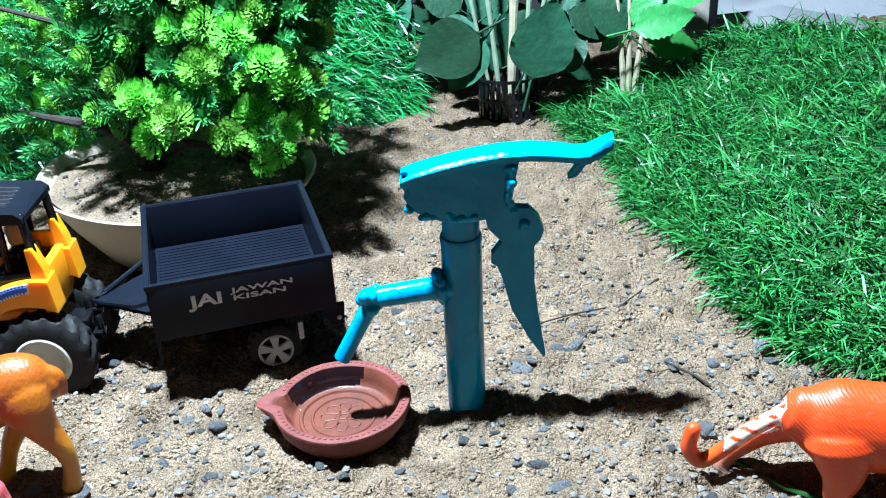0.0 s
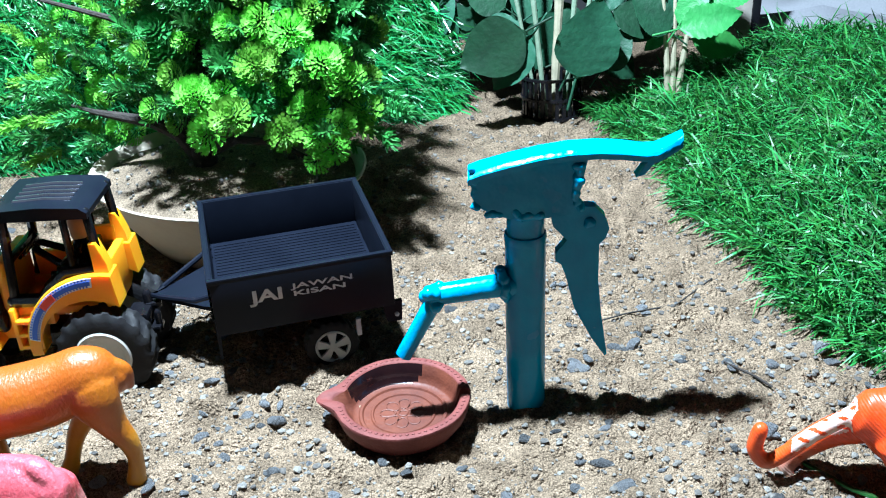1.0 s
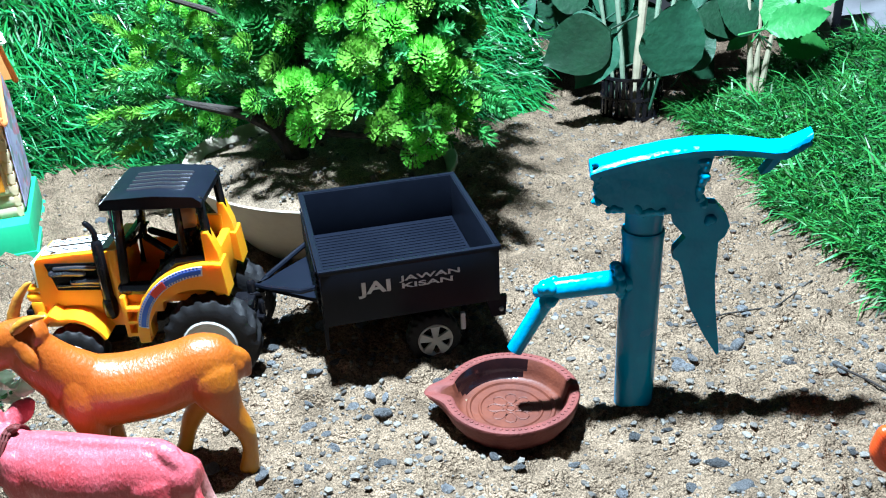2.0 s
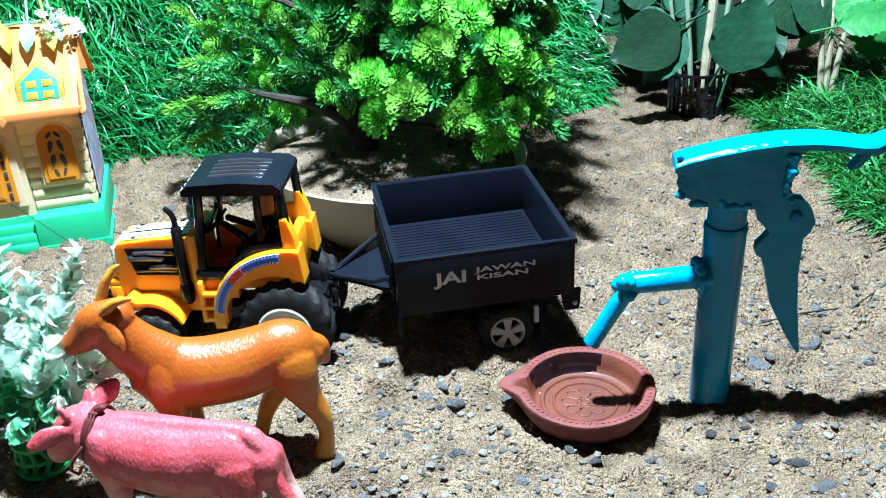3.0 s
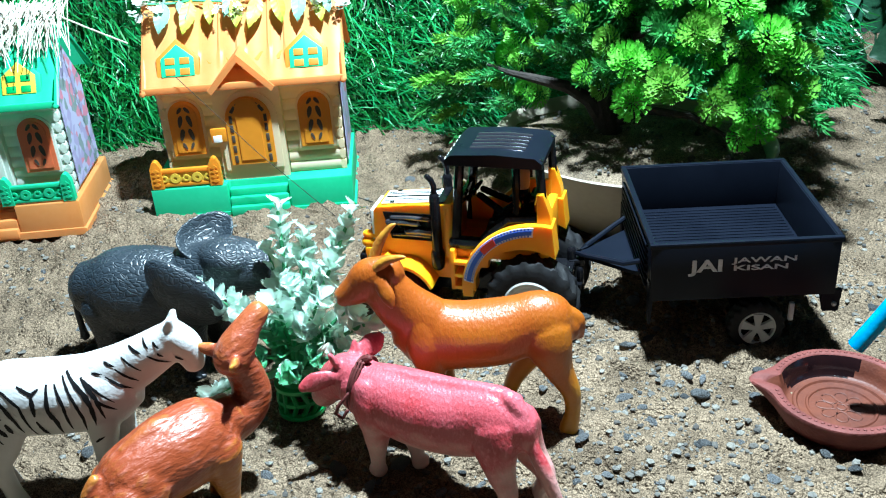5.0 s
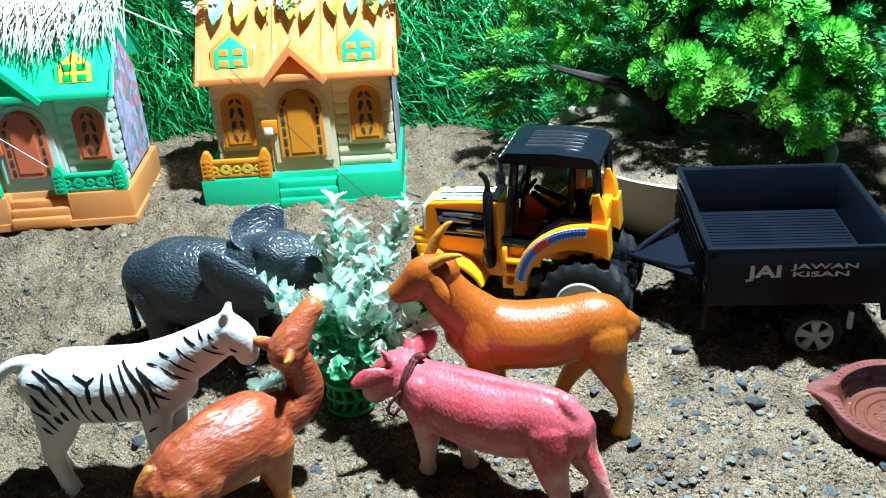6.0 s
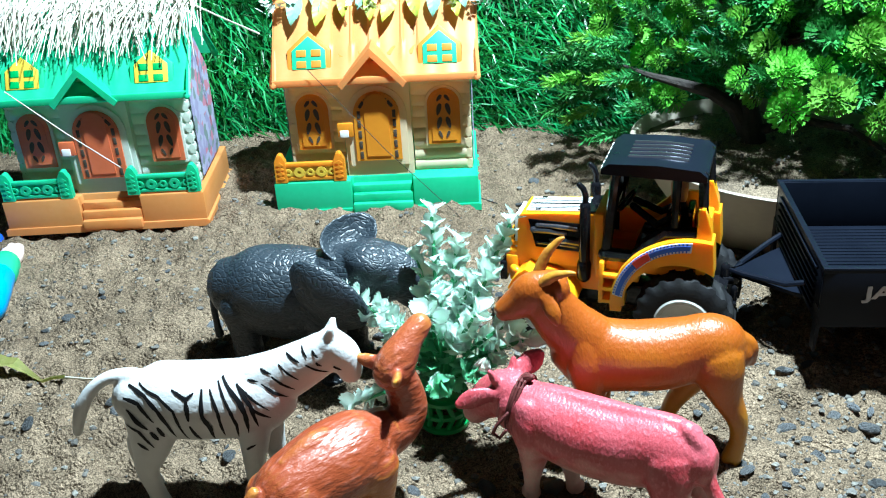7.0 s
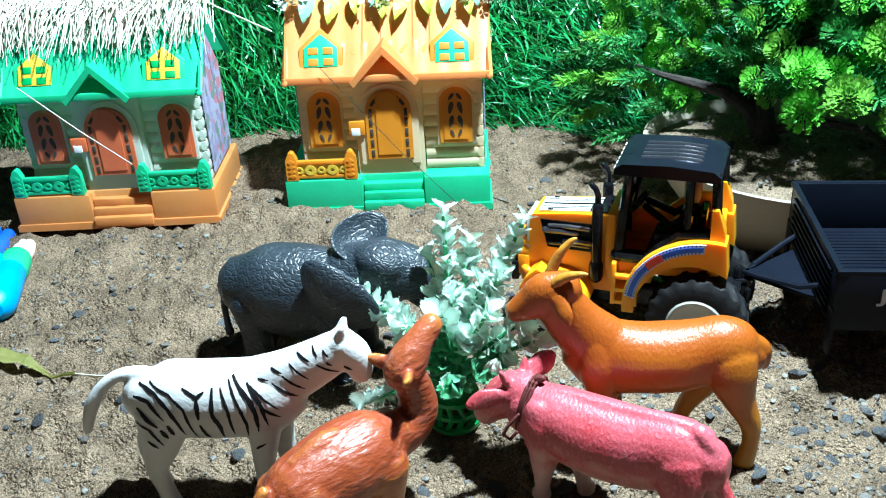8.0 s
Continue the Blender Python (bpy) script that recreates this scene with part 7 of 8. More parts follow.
figurine("toy_camel", [
    [(-0.040, 0, 0.041, 0.013, 0.011), (-0.032, 0, 0.042, 0.0185, 0.0160), (-0.018, 0, 0.044, 0.0205, 0.0185), (0.000, 0, 0.046, 0.0215, 0.0205), (0.018, 0, 0.047, 0.0205, 0.0175), (0.028, 0, 0.049, 0.0150, 0.0120)],
    [(-0.022, 0, 0.053, 0.012, 0.008), (-0.008, 0, 0.0605, 0.009, 0.0065), (0.004, 0, 0.057, 0.008, 0.006)], [(0.006, 0.006, 0.056, 0.010, 0.007), (0.016, 0.004, 0.0595, 0.0075, 0.006)],
    [(-0.030, -0.012, 0.046, 0.013, 0.006), (-0.022, -0.015, 0.040, 0.011, 0.006)], [(0.006, -0.013, 0.046, 0.012, 0.007), (0.012, -0.014, 0.040, 0.010, 0.006)],
    [(0.020, 0, 0.048, 0.0150, 0.0115), (0.037, 0, 0.047, 0.0125, 0.0100), (0.046, 0, 0.054, 0.0108, 0.0092), (0.0455, 0, 0.066, 0.0094, 0.0084), (0.042, 0, 0.078, 0.0086, 0.0082)],
    [(0.039, 0, 0.081, 0.0098, 0.0098), (0.044, 0, 0.087, 0.0096, 0.0090), (0.051, 0, 0.094, 0.0070, 0.0070), (0.058, 0, 0.099, 0.0058, 0.0060)],
    [(0.036, 0.008, 0.083, 0.0040, 0.0026), (0.032, 0.0125, 0.0845, 0.0034, 0.0022), (0.0295, 0.015, 0.0865, 0.0018, 0.0012)], [(0.036, -0.008, 0.083, 0.0040, 0.0026), (0.032, -0.0125, 0.0845, 0.0034, 0.0022), (0.0295, -0.015, 0.0865, 0.0018, 0.0012)],
    leg(-0.033, -0.010, 0.042, 0.002, 0.0100, 0.0060), leg(-0.031, 0.010, 0.042, -0.004, 0.0100, 0.0060), leg(0.016, -0.011, 0.042, 0.002, 0.0100, 0.0058), leg(0.020, 0.011, 0.042, 0.003, 0.0100, 0.0058),
    [(-0.044, 0, 0.054, 0.003), (-0.051, 0, 0.046, 0.0026), (-0.053, 0, 0.032, 0.0028)],
], pose(-0.371, 0.287, 0.0005, 0, 0, 62), CAMEL_HIDE, "glossy brown plastic camel seen from behind with its head raised", "toy camel", 0.96)


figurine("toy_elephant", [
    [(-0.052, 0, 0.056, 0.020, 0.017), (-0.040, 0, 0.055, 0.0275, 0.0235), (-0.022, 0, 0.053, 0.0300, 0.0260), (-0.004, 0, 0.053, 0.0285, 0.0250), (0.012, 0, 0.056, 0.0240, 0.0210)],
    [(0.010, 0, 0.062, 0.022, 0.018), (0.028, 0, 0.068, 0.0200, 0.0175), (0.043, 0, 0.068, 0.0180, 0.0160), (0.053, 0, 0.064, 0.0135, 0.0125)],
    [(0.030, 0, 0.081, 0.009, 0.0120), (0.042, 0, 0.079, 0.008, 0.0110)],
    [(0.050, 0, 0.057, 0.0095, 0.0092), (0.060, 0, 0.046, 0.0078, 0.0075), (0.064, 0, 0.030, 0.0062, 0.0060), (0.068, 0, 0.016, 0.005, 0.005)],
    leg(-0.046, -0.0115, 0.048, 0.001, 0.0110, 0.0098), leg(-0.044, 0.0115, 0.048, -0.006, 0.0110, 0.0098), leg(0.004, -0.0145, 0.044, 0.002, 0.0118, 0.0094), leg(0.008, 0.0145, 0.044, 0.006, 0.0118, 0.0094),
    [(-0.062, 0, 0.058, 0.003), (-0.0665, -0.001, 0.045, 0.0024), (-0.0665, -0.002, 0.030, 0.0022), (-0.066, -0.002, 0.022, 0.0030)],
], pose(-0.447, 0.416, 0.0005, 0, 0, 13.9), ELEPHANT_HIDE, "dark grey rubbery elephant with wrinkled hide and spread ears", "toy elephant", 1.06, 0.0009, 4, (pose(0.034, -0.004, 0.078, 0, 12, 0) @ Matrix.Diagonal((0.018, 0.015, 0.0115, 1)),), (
    (turned((0.009, -0.0375, 0.0655), (0.30, 0.86, 0.30), 62), 0.0275, 0.0235, 0.0100, 0.0046),
    (turned((0.0160, 0.0120, 0.0800), (0.30, -0.42, 0.86), 30), 0.0205, 0.0150, 0.0095, 0.0034)))


figurine("toy_tiger", [
    [(-0.004, 0, 0.043, 0.0135, 0.0105), (0.006, 0, 0.041, 0.0200, 0.0150), (0.024, 0, 0.039, 0.0215, 0.0165), (0.050, 0, 0.040, 0.0205, 0.0160), (0.072, 0, 0.043, 0.0210, 0.0155), (0.086, 0, 0.047, 0.0170, 0.0125)],
    [(0.084, 0, 0.052, 0.0150, 0.0115), (0.100, 0, 0.056, 0.0140, 0.0125), (0.112, 0, 0.053, 0.0095, 0.0090)],
    [(0.096, -0.009, 0.067, 0.0035), (0.095, -0.010, 0.071, 0.002)], [(0.096, 0.009, 0.067, 0.0035), (0.095, 0.010, 0.071, 0.002)],
    [(0.006, 0.008, 0.038, 0.0150, 0.0095), (-0.006, 0.009, 0.031, 0.0098, 0.0075), (-0.0196, 0.009, 0.024, 0.0072, 0.0062), (-0.032, 0.009, 0.012, 0.0056, 0.0056), (-0.035, 0.009, 0.005, 0.0050, 0.0055), (-0.033, 0.009, 0.001, 0.0052, 0.0060)],
    [(0.012, -0.010, 0.036, 0.0160, 0.0100), (0.014, -0.011, 0.020, 0.0095, 0.0080), (0.013, -0.011, 0.008, 0.0060, 0.0060), (0.016, -0.011, 0.001, 0.0065, 0.0062)],
    leg(0.072, -0.0105, 0.036, 0.004, 0.0100, 0.0060), leg(0.078, 0.0105, 0.036, -0.006, 0.0100, 0.0060),
    [(0.004, 0, 0.052, 0.0050), (-0.0076, 0, 0.0465, 0.0042), (-0.020, 0, 0.036, 0.0036), (-0.029, 0, 0.0275, 0.0036), (-0.0385, 0, 0.0165, 0.0036), (-0.046, 0, 0.0110, 0.0038), (-0.0515, 0, 0.0180, 0.0038), (-0.0500, 0, 0.0290, 0.0036)],
], pose(0.184, 0.387, 0.0005, 0, 0, -11.6) @ Matrix.Scale(1.12, 4), TIGER_HIDE, "orange and white plastic tiger striding, tail curled at its tip", "toy tiger")

# white paint left on the tiger's tail and the back of its thigh
tiger = bpy.data.objects["toy_tiger"]
tiger.data.materials.append(shade("white_toy_paint", (0.74, 0.72, 0.70), (0.70, 0.30, 0.20), rough=0.4, big=260, fine=700, bump=0.3))
for f in tiger.data.polygons:
    x, y, z = f.center
    tail = -0.036 < x < -0.012 and abs(y) < 0.0045 and z > 0.018 + 0.75 * (x + 0.030)
    if tail and math.sin(x * 900 + y * 1500) + math.sin(z * 1300) > -0.9 and z > 0.40 * (x + 0.04) + 0.019:
        f.material_index = 1

# thread collar round the cow's neck
bm = bmesh.new()
for off, lean in ((0.0, 0.0), (0.0018, 0.15), (-0.0016, -0.1)):
    pts = [(-0.0395 + off + 0.006 * math.cos(a) * 0.35, 0.0012 + 0.0128 * math.sin(a), 0.0495 + 0.0165 * math.cos(a)) for a in (2 * math.pi * k / 24 for k in range(25))]
    tube(bm, [(*p, 0.0008) for p in pts], 6, False)
tube(bm, [(-0.040, -0.012, 0.052, 0.001), (-0.044, -0.0165, 0.046, 0.001), (-0.046, -0.0165, 0.041, 0.001), (-0.043, -0.0155, 0.038, 0.001), (-0.040, -0.0145, 0.043, 0.001)], 6)
tube(bm, [(-0.036, 0.001, 0.066, 0.0022), (-0.0335, 0.001, 0.0675, 0.0018)], 8)
collar = part("collar_thread", bm, shade("dark_red_thread", (0.10, 0.012, 0.010), rough=0.7, fine=900, bump=0.5))
collar.matrix_basis = pose(-0.262, 0.347, 0.0005, 0, 0, -9.2)
tagged(collar, "dark red thread knotted as a collar round the toy cow's neck", "collar")

# ---- white-flowered plant among the animals ----


def petal_mesh(name, length, width):
    """A small spoon-shaped leaf with a toothed end."""
    bm = bmesh.new()
    rows = []
    for k in range(6):
        f = k / 5
        w = width / 2 * (0.13, 0.26, 0.80, 1.06, 1.04, 0.72)[k]
        z = 0.22 * length * math.sin(math.pi * f * 0.8)
        rows.append([bm.verts.new((s * w, length * f + (0.0012 if k == 5 and abs(s) != 1 else 0) + (0.0008 if k == 5 and s == 0 else 0), z + abs(s) * w * 0.35)) for s in (-1, -0.4, 0, 0.4, 1)])
    for a, b in zip(rows, rows[1:]):
        for i in range(4):
            bm.faces.new((a[i], a[i + 1], b[i + 1], b[i]))
    end = rows[-1]
    for i in range(4):
        t = bm.verts.new((end[i].co + end[i + 1].co) / 2 + Vector((0, 0.0014, 0.0002)))
        bm.faces.new((end[i], end[i + 1], t))
    bmesh.ops.solidify(bm, geom=list(bm.faces), thickness=0.0004)
    me = bpy.data.meshes.new(name)
    for f in bm.faces:
        f.smooth = True
    bm.to_mesh(me)
    bm.free()
    return me


PETAL_ONE = shade("pale_leaflet", (0.95, 0.99, 0.96), (0.80, 0.97, 0.88), rough=0.45, big=70, fine=400, bump=0.1, vary="object", amount=0.06, thin=0.8)
PETAL_LOW = shade("green_leaflet", (0.34, 0.72, 0.48), (0.20, 0.60, 0.34), rough=0.42, big=70, fine=400, bump=0.1, vary="object", amount=0.2, thin=0.7)


def build_flower_plant():
    rng = random.Random(9)
    bx, by = -0.357, 0.385
    plant = thing("flowering_plant", "plastic plant with whitish leaflets on a green slotted foot", "plant")
    bm = bmesh.new()
    for k in range(12):
        a = 2 * math.pi * k / 12
        tube(bm, [(bx + 0.011 * math.cos(a), by + 0.011 * math.sin(a), 0.004, 0.0016), (bx + 0.013 * math.cos(a + 0.3), by + 0.013 * math.sin(a + 0.3), 0.013, 0.0016), (bx + 0.010 * math.cos(a), by + 0.010 * math.sin(a), 0.022, 0.0015)], 6)
    for z in (0.004, 0.013, 0.022):
        lathe(bm, [(0.0105, z - 0.0012), (0.014, z - 0.0012), (0.014, z + 0.0012), (0.0105, z + 0.0012), (0.0105, z - 0.0012)], 24, Matrix.Translation((bx, by, 0)))
    lathe(bm, [(0, 0.022), (0.011, 0.022), (0.006, 0.032), (0, 0.034)], 20, Matrix.Translation((bx, by, 0)))
    part("foot", bm, FOOT_GREEN, plant, "green openwork foot")
    white, green = petal_mesh("leaflet", 0.0094, 0.0092), petal_mesh("leaflet", 0.0094, 0.0086)
    white.materials.append(PETAL_ONE)
    green.materials.append(PETAL_LOW)
    tips = [(-0.371, 0.415, 0.115), (-0.326, 0.415, 0.117), (-0.416, 0.397, 0.069), (-0.396, 0.397, 0.063), (-0.381, 0.415, 0.087), (-0.357, 0.415, 0.088), (-0.334, 0.397, 0.091), (-0.379, 0.377, 0.066), (-0.36, 0.397, 0.075), (-0.333, 0.377, 0.082), (-0.318, 0.377, 0.078), (-0.307, 0.377, 0.072), (-0.366, 0.377, 0.061), (-0.346, 0.377, 0.062), (-0.327, 0.377, 0.059), (-0.398, 0.365, 0.021), (-0.368, 0.365, 0.05), (-0.349, 0.365, 0.044), (-0.329, 0.365, 0.056), (-0.357, 0.415, 0.1), (-0.37, 0.415, 0.1), (-0.337, 0.415, 0.098), (-0.344, 0.397, 0.086), (-0.358, 0.377, 0.077)]
    for tx, ty, tz in tips:
        base, tip = Vector((bx, by, 0.026)), Vector((tx, ty, tz))
        mid = base.lerp(tip, 0.5) + Vector((0, 0, 0.006))
        bm = bmesh.new()
        tube(bm, [(*base, 0.0016), (*mid, 0.0014), (*tip, 0.0010)], 6)
        stem = part("stem", bm, PETAL_STEM, plant)
        n = 7 if (tip - base).length > 0.05 else 4
        for k in range(n):
            f = 1 - 0.10 * k
            p = base.lerp(mid, min(1, f * 2)) if f < 0.5 else mid.lerp(tip, f * 2 - 1)
            d = (tip - mid).normalized()
            m = 3 if k < 3 else 2
            for q in range(m):
                a = 2 * math.pi * q / m + k * 1.57 + rng.uniform(-0.35, 0.35)
                side = (d.orthogonal() * math.cos(a) + d.cross(d.orthogonal()) * math.sin(a)).normalized()
                way = (side * rng.uniform(0.5, 0.9) + d * rng.uniform(0.35, 1.0)).normalized()
                ob = new("leaflet", white if p.z > 0.058 or tx < -0.39 or rng.random() < 0.25 else green)
                ob.parent = plant
                y = way
                z = (d - y * d.dot(y)).normalized()
                mm = Matrix((y.cross(z), y, z)).transposed().to_4x4()
                mm.translation = p
                ob.matrix_basis = mm @ Matrix.Rotation(rng.gauss(0, 0.4), 4, "Y") @ Matrix.Scale(rng.uniform(0.85, 1.15), 4)
    # dense green sprays round the foot
    for k in range(46):
        a, z = rng.uniform(0, 2 * math.pi), rng.uniform(0.024, 0.06)
        ob = new("leaflet", green)
        ob.parent = plant
        y = Vector((math.cos(a), math.sin(a), rng.uniform(-0.2, 0.7))).normalized()
        zz = (Vector((0, 0, 1)) - y * y.z).normalized()
        mm = Matrix((y.cross(zz), y, zz)).transposed().to_4x4()
        mm.translation = (bx + 0.005 * math.cos(a), by + 0.005 * math.sin(a), z)
        ob.matrix_basis = mm @ Matrix.Scale(rng.uniform(0.8, 1.15), 4)


build_flower_plant()

# ---- doll at the edge, dry leaf, straws, threads ----


def build_doll():
    bm = bmesh.new()

    def piece(rings, index, seg=14):
        n = len(bm.faces)
        tube(bm, rings, seg)
        bm.faces.ensure_lookup_table()
        for f in bm.faces[n:]:
            f.material_index = index
    # sleeve, cuff, hand, shoes, skirt
    piece([(-0.700, 0.385, 0.015, 0.013), (-0.712, 0.402, 0.014, 0.0125), (-0.728, 0.424, 0.013, 0.0115)], 2)
    piece([(-0.729, 0.425, 0.013, 0.0125), (-0.738, 0.440, 0.0125, 0.0115)], 3)
    piece([(-0.739, 0.441, 0.012, 0.0085), (-0.746, 0.455, 0.0115, 0.0085), (-0.750, 0.465, 0.011, 0.0055)], 1)
    piece([(-0.750, 0.456, 0.011, 0.0042), (-0.759, 0.468, 0.011, 0.0032)], 1)
    piece([(-0.755, 0.425, 0.013, 0.0085), (-0.774, 0.459, 0.011, 0.0065), (-0.783, 0.476, 0.010, 0.0055)], 0)
    piece([(-0.772, 0.425, 0.013, 0.0085), (-0.790, 0.462, 0.011, 0.0065), (-0.799, 0.478, 0.010, 0.0055)], 0)
    piece([(-0.79, 0.33, 0.022, 0.024), (-0.76, 0.37, 0.020, 0.028), (-0.745, 0.41, 0.017, 0.022)], 2)
    ob = part("doll", bm, [DOLL_BLUE, DOLL_PINK, DOLL_CYAN, MINT])
    tagged(ob, "small plastic doll in blue and green lying on the sand", "doll")


build_doll()


def strand(name, pts, r, material, label, category, lift=0.0015):
    bm = bmesh.new()
    tube(bm, [(x, y, z + lift, r) for x, y, z in pts], 5)
    return tagged(part(name, bm, material), label, category)


def lying(points):
    return [(x, y, on_ground(x, y)) for x, y in points]


bm = bmesh.new()
rows = []
for k in range(9):
    f = k / 8
    x, y = -0.672 + 0.075 * f, 0.338 + 0.006 * f
    w = 0.0062 * math.sin(math.pi * min(1, f * 1.25 + 0.12)) ** 0.8 if f < 0.7 else 0.0010
    rows.append([bm.verts.new((x, y + s * w, on_ground(x, y) + 0.0045 + 0.003 * math.sin(5 * f) + 0.002 * abs(s))) for s in (-1, 0, 1)])
for a, b in zip(rows, rows[1:]):
    for i in range(2):
        bm.faces.new((a[i], a[i + 1], b[i + 1], b[i]))
bmesh.ops.solidify(bm, geom=list(bm.faces), thickness=0.0007)
tagged(part("dry_leaf", bm, shade("dry_leaf", (0.28, 0.30, 0.07), (0.40, 0.36, 0.14), rough=0.6, big=200, fine=600, bump=0.4)), "curled yellow-green dry leaf on the sand", "leaf")
strand("straw", lying([(-0.60, 0.345), (-0.585, 0.350), (-0.57, 0.352)]), 0.0007, STRAW, "short bleached straw lying on the sand", "straw")
gh = GH
strand("straw", [tuple(gh @ Vector(p)) for p in ((0.160, 0.045, 0.176), (0.185, 0.04, 0.164), (0.215, 0.035, 0.150))], 0.0007, STRAW, "long bleached straw sticking out from the thatch", "straw", 0)
strand("straw", [tuple(gh @ Vector(p)) for p in ((0.02, -0.012, 0.128), (0.06, -0.014, 0.092), (0.096, -0.012, 0.060))], 0.0005, STRAW, "long bleached straw hanging across the toy door", "straw", 0)
strand("thread", [tuple(OH @ Vector((0.028, -0.009, 0.128))), tuple((OH @ Vector((0.028, -0.009, 0.128)) + Vector((-0.441, 0.623, on_ground(-0.441, 0.623)))) / 2 + Vector((0, 0, -0.004))), (-0.441, 0.623, on_ground(-0.441, 0.623))], 0.00028, DARK_LINE, "fine dark thread hanging from the orange roof to the sand", "thread", 0)
strand("thread", lying([(0.055, 0.545), (0.085, 0.565), (0.12, 0.572), (0.15, 0.60)]), 0.0006, DARK_LINE, "dark thread lying across the sand", "thread")
strand("thread", lying([(-0.50, 0.66), (-0.455, 0.70), (-0.44, 0.665), (-0.40, 0.655)]), 0.0005, DARK_LINE, "thin dark rootlet lying on the sand", "thread")
strand("thread", lying([(-0.39, 0.60), (-0.36, 0.585), (-0.32, 0.58), (-0.28, 0.60)]), 0.0004, DARK_LINE, "thin dark thread lying on the sand before the planter", "thread")
strand("grass_stalk", lying([(0.155, 0.40), (0.175, 0.385), (0.20, 0.372)]), 0.0013, GRASS, "loose green plastic grass stalk on the sand", "grass stalk", 0.003)
strand("grass_stalk", lying([(0.135, 0.495), (0.15, 0.48), (0.155, 0.465)]), 0.0008, BARK, "thin dark dry stalk on the sand", "stalk", 0.002)

# ---- pebbles and grit on the sand ----


def rock_mesh(rng, detail):
    """A river pebble: a few worn flats on a rounded lump."""
    bm = bmesh.new()
    bmesh.ops.create_icosphere(bm, subdivisions=detail, radius=1)
    axis = [Vector((rng.gauss(0, 1), rng.gauss(0, 1), rng.gauss(0, 1))).normalized() for k in range(12)]
    cut = [rng.uniform(0.68, 0.93) for k in range(12)]
    lump = [(Vector((rng.gauss(0, 1), rng.gauss(0, 1), rng.gauss(0, 1))), rng.uniform(0, 6.28), rng.uniform(0.01, 0.03)) for k in range(5)]
    for v in bm.verts:
        p = v.co.copy()
        for a, c in zip(axis, cut):
            d = v.co.dot(a)
            if d > c:
                v.co -= a * (d - c) * 0.88
        v.co *= 1 + sum(h * math.sin(2.6 * p.dot(a) + q) for a, q, h in lump)
    bmesh.ops.transform(bm, matrix=Matrix.Diagonal((1, rng.uniform(0.48, 0.88), rng.uniform(0.30, 0.48), 1)), verts=bm.verts)
    for f in bm.faces:
        f.smooth = True
    me = bpy.data.meshes.new("pebble")
    bm.to_mesh(me)
    bm.free()
    me.materials.append(STONE)
    return me


KNOWN = [(-0.214, 0.516, 7.5), (-0.181, 0.461, 4.9), (-0.129, 0.411, 7.0), (-0.222, 0.4, 9.1), (-0.192, 0.392, 5.7), (-0.169, 0.449, 3.4), (-0.143, 0.449, 4.0), (-0.165, 0.436, 4.7), (-0.211, 0.548, 7.8), (-0.183, 0.492, 6.5), (-0.054, 0.4, 4.7), (-0.11, 0.417, 3.8), (0.065, 0.475, 4.9), (0.05, 0.501, 6.5), (0.058, 0.444, 5.1), (0.109, 0.495, 5.1), (0.028, 0.435, 4.6), (0.063, 0.39, 5.6), (0.04, 0.411, 5.1), (-0.001, 0.389, 4.9), (-0.405, 0.664, 6.8), (-0.346, 0.578, 5.2), (-0.407, 0.71, 8.1), (0.1, 0.571, 5.6), (0.14, 0.492, 5.2), (-0.187, 0.543, 6.9), (-0.169, 0.501, 9.1), (-0.584, 0.299, 6.5), (-0.153, 0.458, 5.5)]


def taken(x, y):
    """Whether a house, the planter or the lamp covers a place."""
    h1, h2 = OH.inverted() @ Vector((x, y, 0)), GH.inverted() @ Vector((x, y, 0))
    return any(-0.02 < h.x < 0.165 and -0.014 < h.y < 0.11 for h in (h1, h2)) or ((x - POT[0]) / 0.085) ** 2 + ((y - POT[1]) / 0.07) ** 2 < 1 or (x + 0.059) ** 2 + (y - 0.4545) ** 2 < 0.0016 or (x - 0.0127) ** 2 + (y - 0.468) ** 2 < 0.0003


def density(x, y):
    """How thickly stones lie: most on the open ground by the pump, few to the far left."""
    d = 0.25 + 0.75 * min(1, max(0, (x + 0.50) / 0.25))
    d *= 0.55 + 0.9 * max(0, float(value_noise(np.array(x * 14), np.array(y * 14), 31)) + 0.35)
    return d * (1 if y < 0.62 else 0.55)


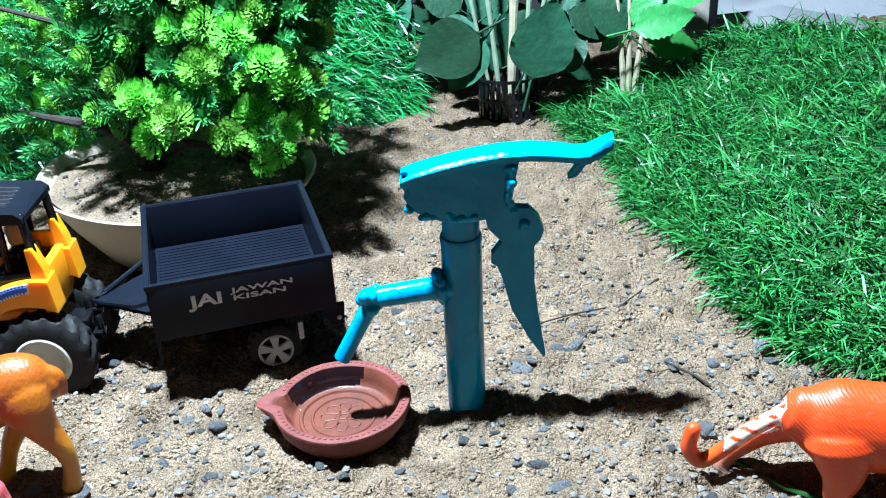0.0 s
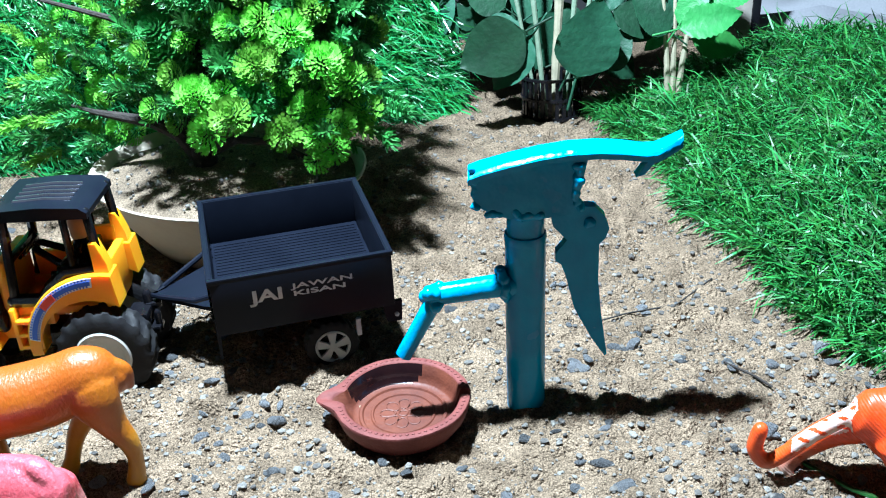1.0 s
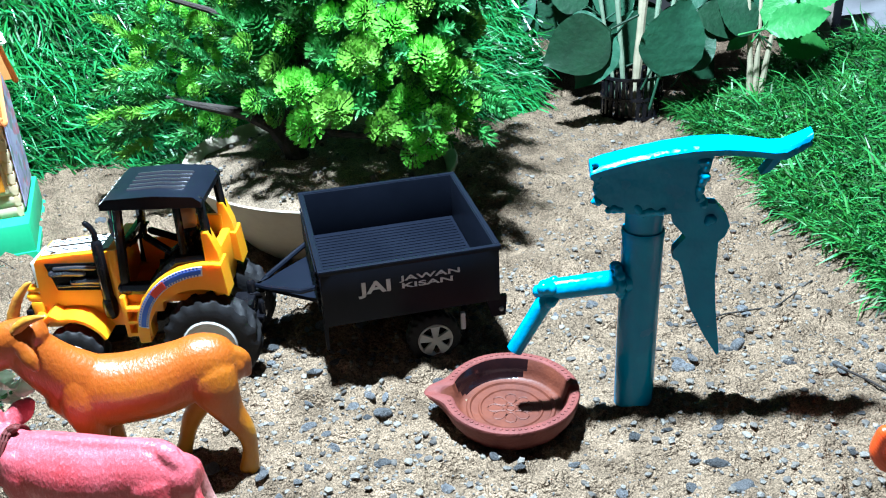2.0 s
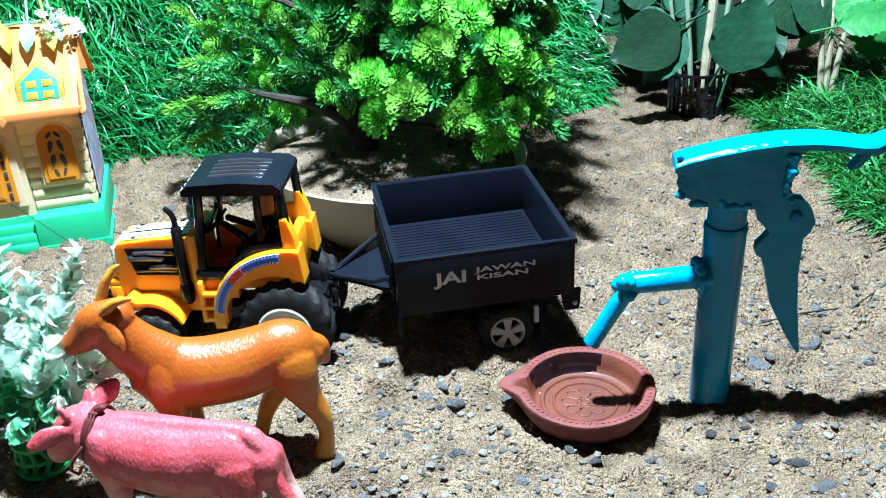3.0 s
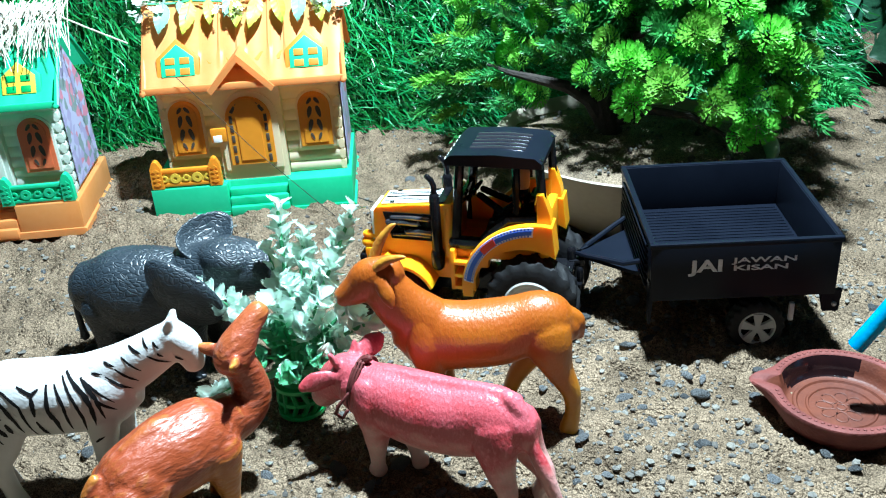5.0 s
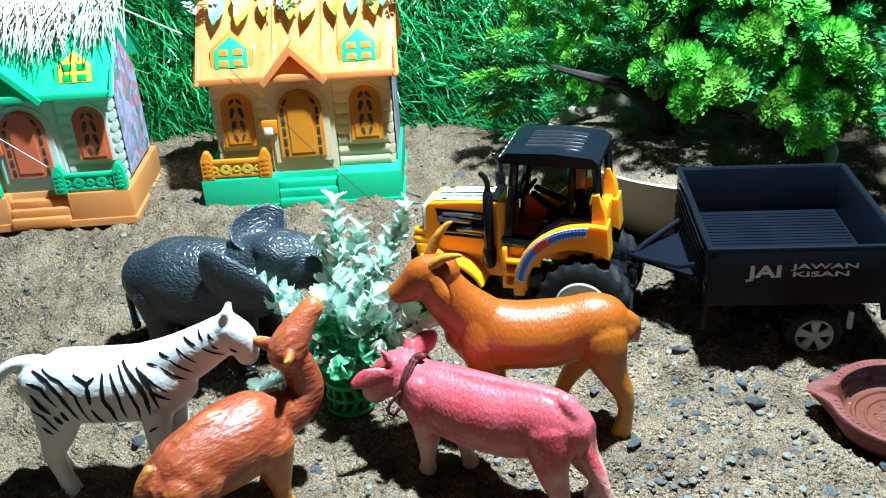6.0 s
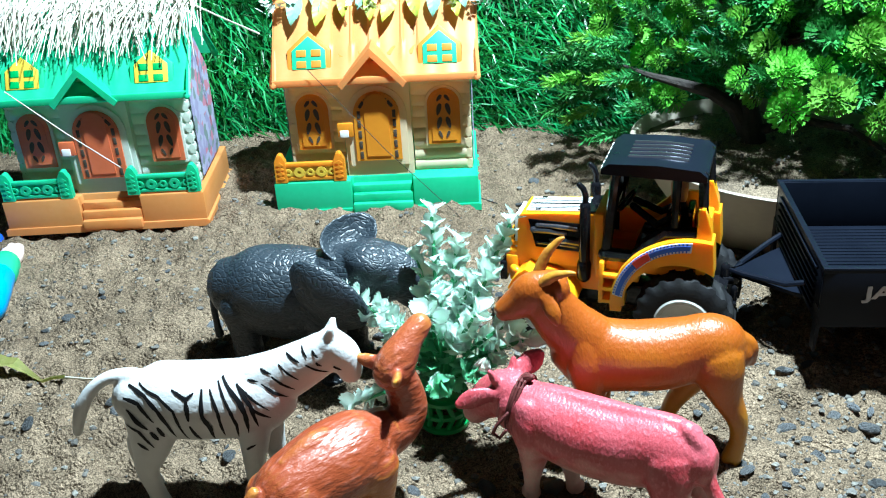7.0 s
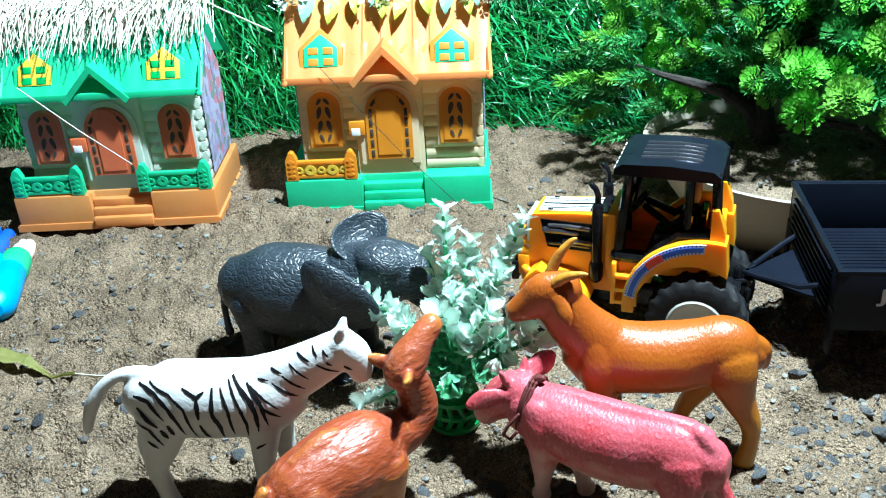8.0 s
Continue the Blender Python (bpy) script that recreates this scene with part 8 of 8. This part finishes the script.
def build_stones():
    rng = random.Random(77)
    rocks = [rock_mesh(rng, 3) for k in range(14)]

    def put(x, y, r, me):
        ob = new("pebble", me)
        ob.parent = ground
        ob.matrix_basis = Matrix.LocRotScale((x, y, on_ground(x, y) + r * 0.10), Euler((rng.uniform(-0.35, 0.35), rng.uniform(-0.35, 0.35), rng.uniform(0, 6.28))), (r, r, r))
    for x, y, r in KNOWN:
        put(x, y, min(r / 1000 * 0.80, 0.0062), rng.choice(rocks))
    n = len(KNOWN)
    while n < 300:
        x, y = rng.uniform(-0.66, 0.22), rng.uniform(0.27, 0.62)
        if taken(x, y) or rng.random() > density(x, y):
            continue
        put(x, y, min(0.0035 * math.exp(rng.gauss(0.1, 0.38)), 0.0066), rng.choice(rocks))
        n += 1
    V, F = [], []
    ico = bmesh.new()
    bmesh.ops.create_icosphere(ico, subdivisions=1, radius=1)
    base = np.array([v.co[:] for v in ico.verts])
    faces = [[v.index for v in f.verts] for f in ico.faces]
    ico.free()
    nr = np.random.default_rng(8)
    count = 0
    while count < 15000:
        x, y = rng.uniform(-0.95, 0.30), rng.uniform(0.2, 1.05)
        if taken(x, y) or rng.random() > density(x, y) * (1 if y < 0.7 else 0.5):
            continue
        r = min(0.00085 * math.exp(rng.gauss(0.2, 0.55)) * (2.0 if rng.random() < 0.10 else 1), 0.0027)
        v = base * (1 + nr.uniform(-0.22, 0.22, (len(base), 1))) * np.array([1, rng.uniform(0.6, 1), rng.uniform(0.35, 0.65)]) * r
        a = rng.uniform(0, 6.28)
        c, s = math.cos(a), math.sin(a)
        v = np.stack([v[:, 0] * c - v[:, 1] * s + x, v[:, 0] * s + v[:, 1] * c + y, v[:, 2] + on_ground(x, y) + r * 0.25], 1)
        i = len(V)
        V.extend(v.tolist())
        F.extend([[i + k for k in f] for f in faces])
        count += 1
    # gravel in the planter
    m = pose(*POT, 0.009, 0, 0, -26)
    for k in range(160):
        a, q = rng.uniform(0, 6.28), math.sqrt(rng.random()) * 0.097
        p = m @ Vector((q * math.cos(a), 0.85 * q * math.sin(a), 0.0465 + 0.010 * (1 - (q / 0.105) ** 2)))
        r = 0.0010 * math.exp(rng.gauss(0.3, 0.5))
        v = base * (1 + nr.uniform(-0.22, 0.22, (len(base), 1))) * r + np.array(p)
        i = len(V)
        V.extend(v.tolist())
        F.extend([[i + k2 for k2 in f] for f in faces])
    ob = soup("grit", V, F, GRIT, ground)
    ob["kind"] = "stuff"
    ob["label"] = "small grey and white grit scattered over the sand"


build_stones()
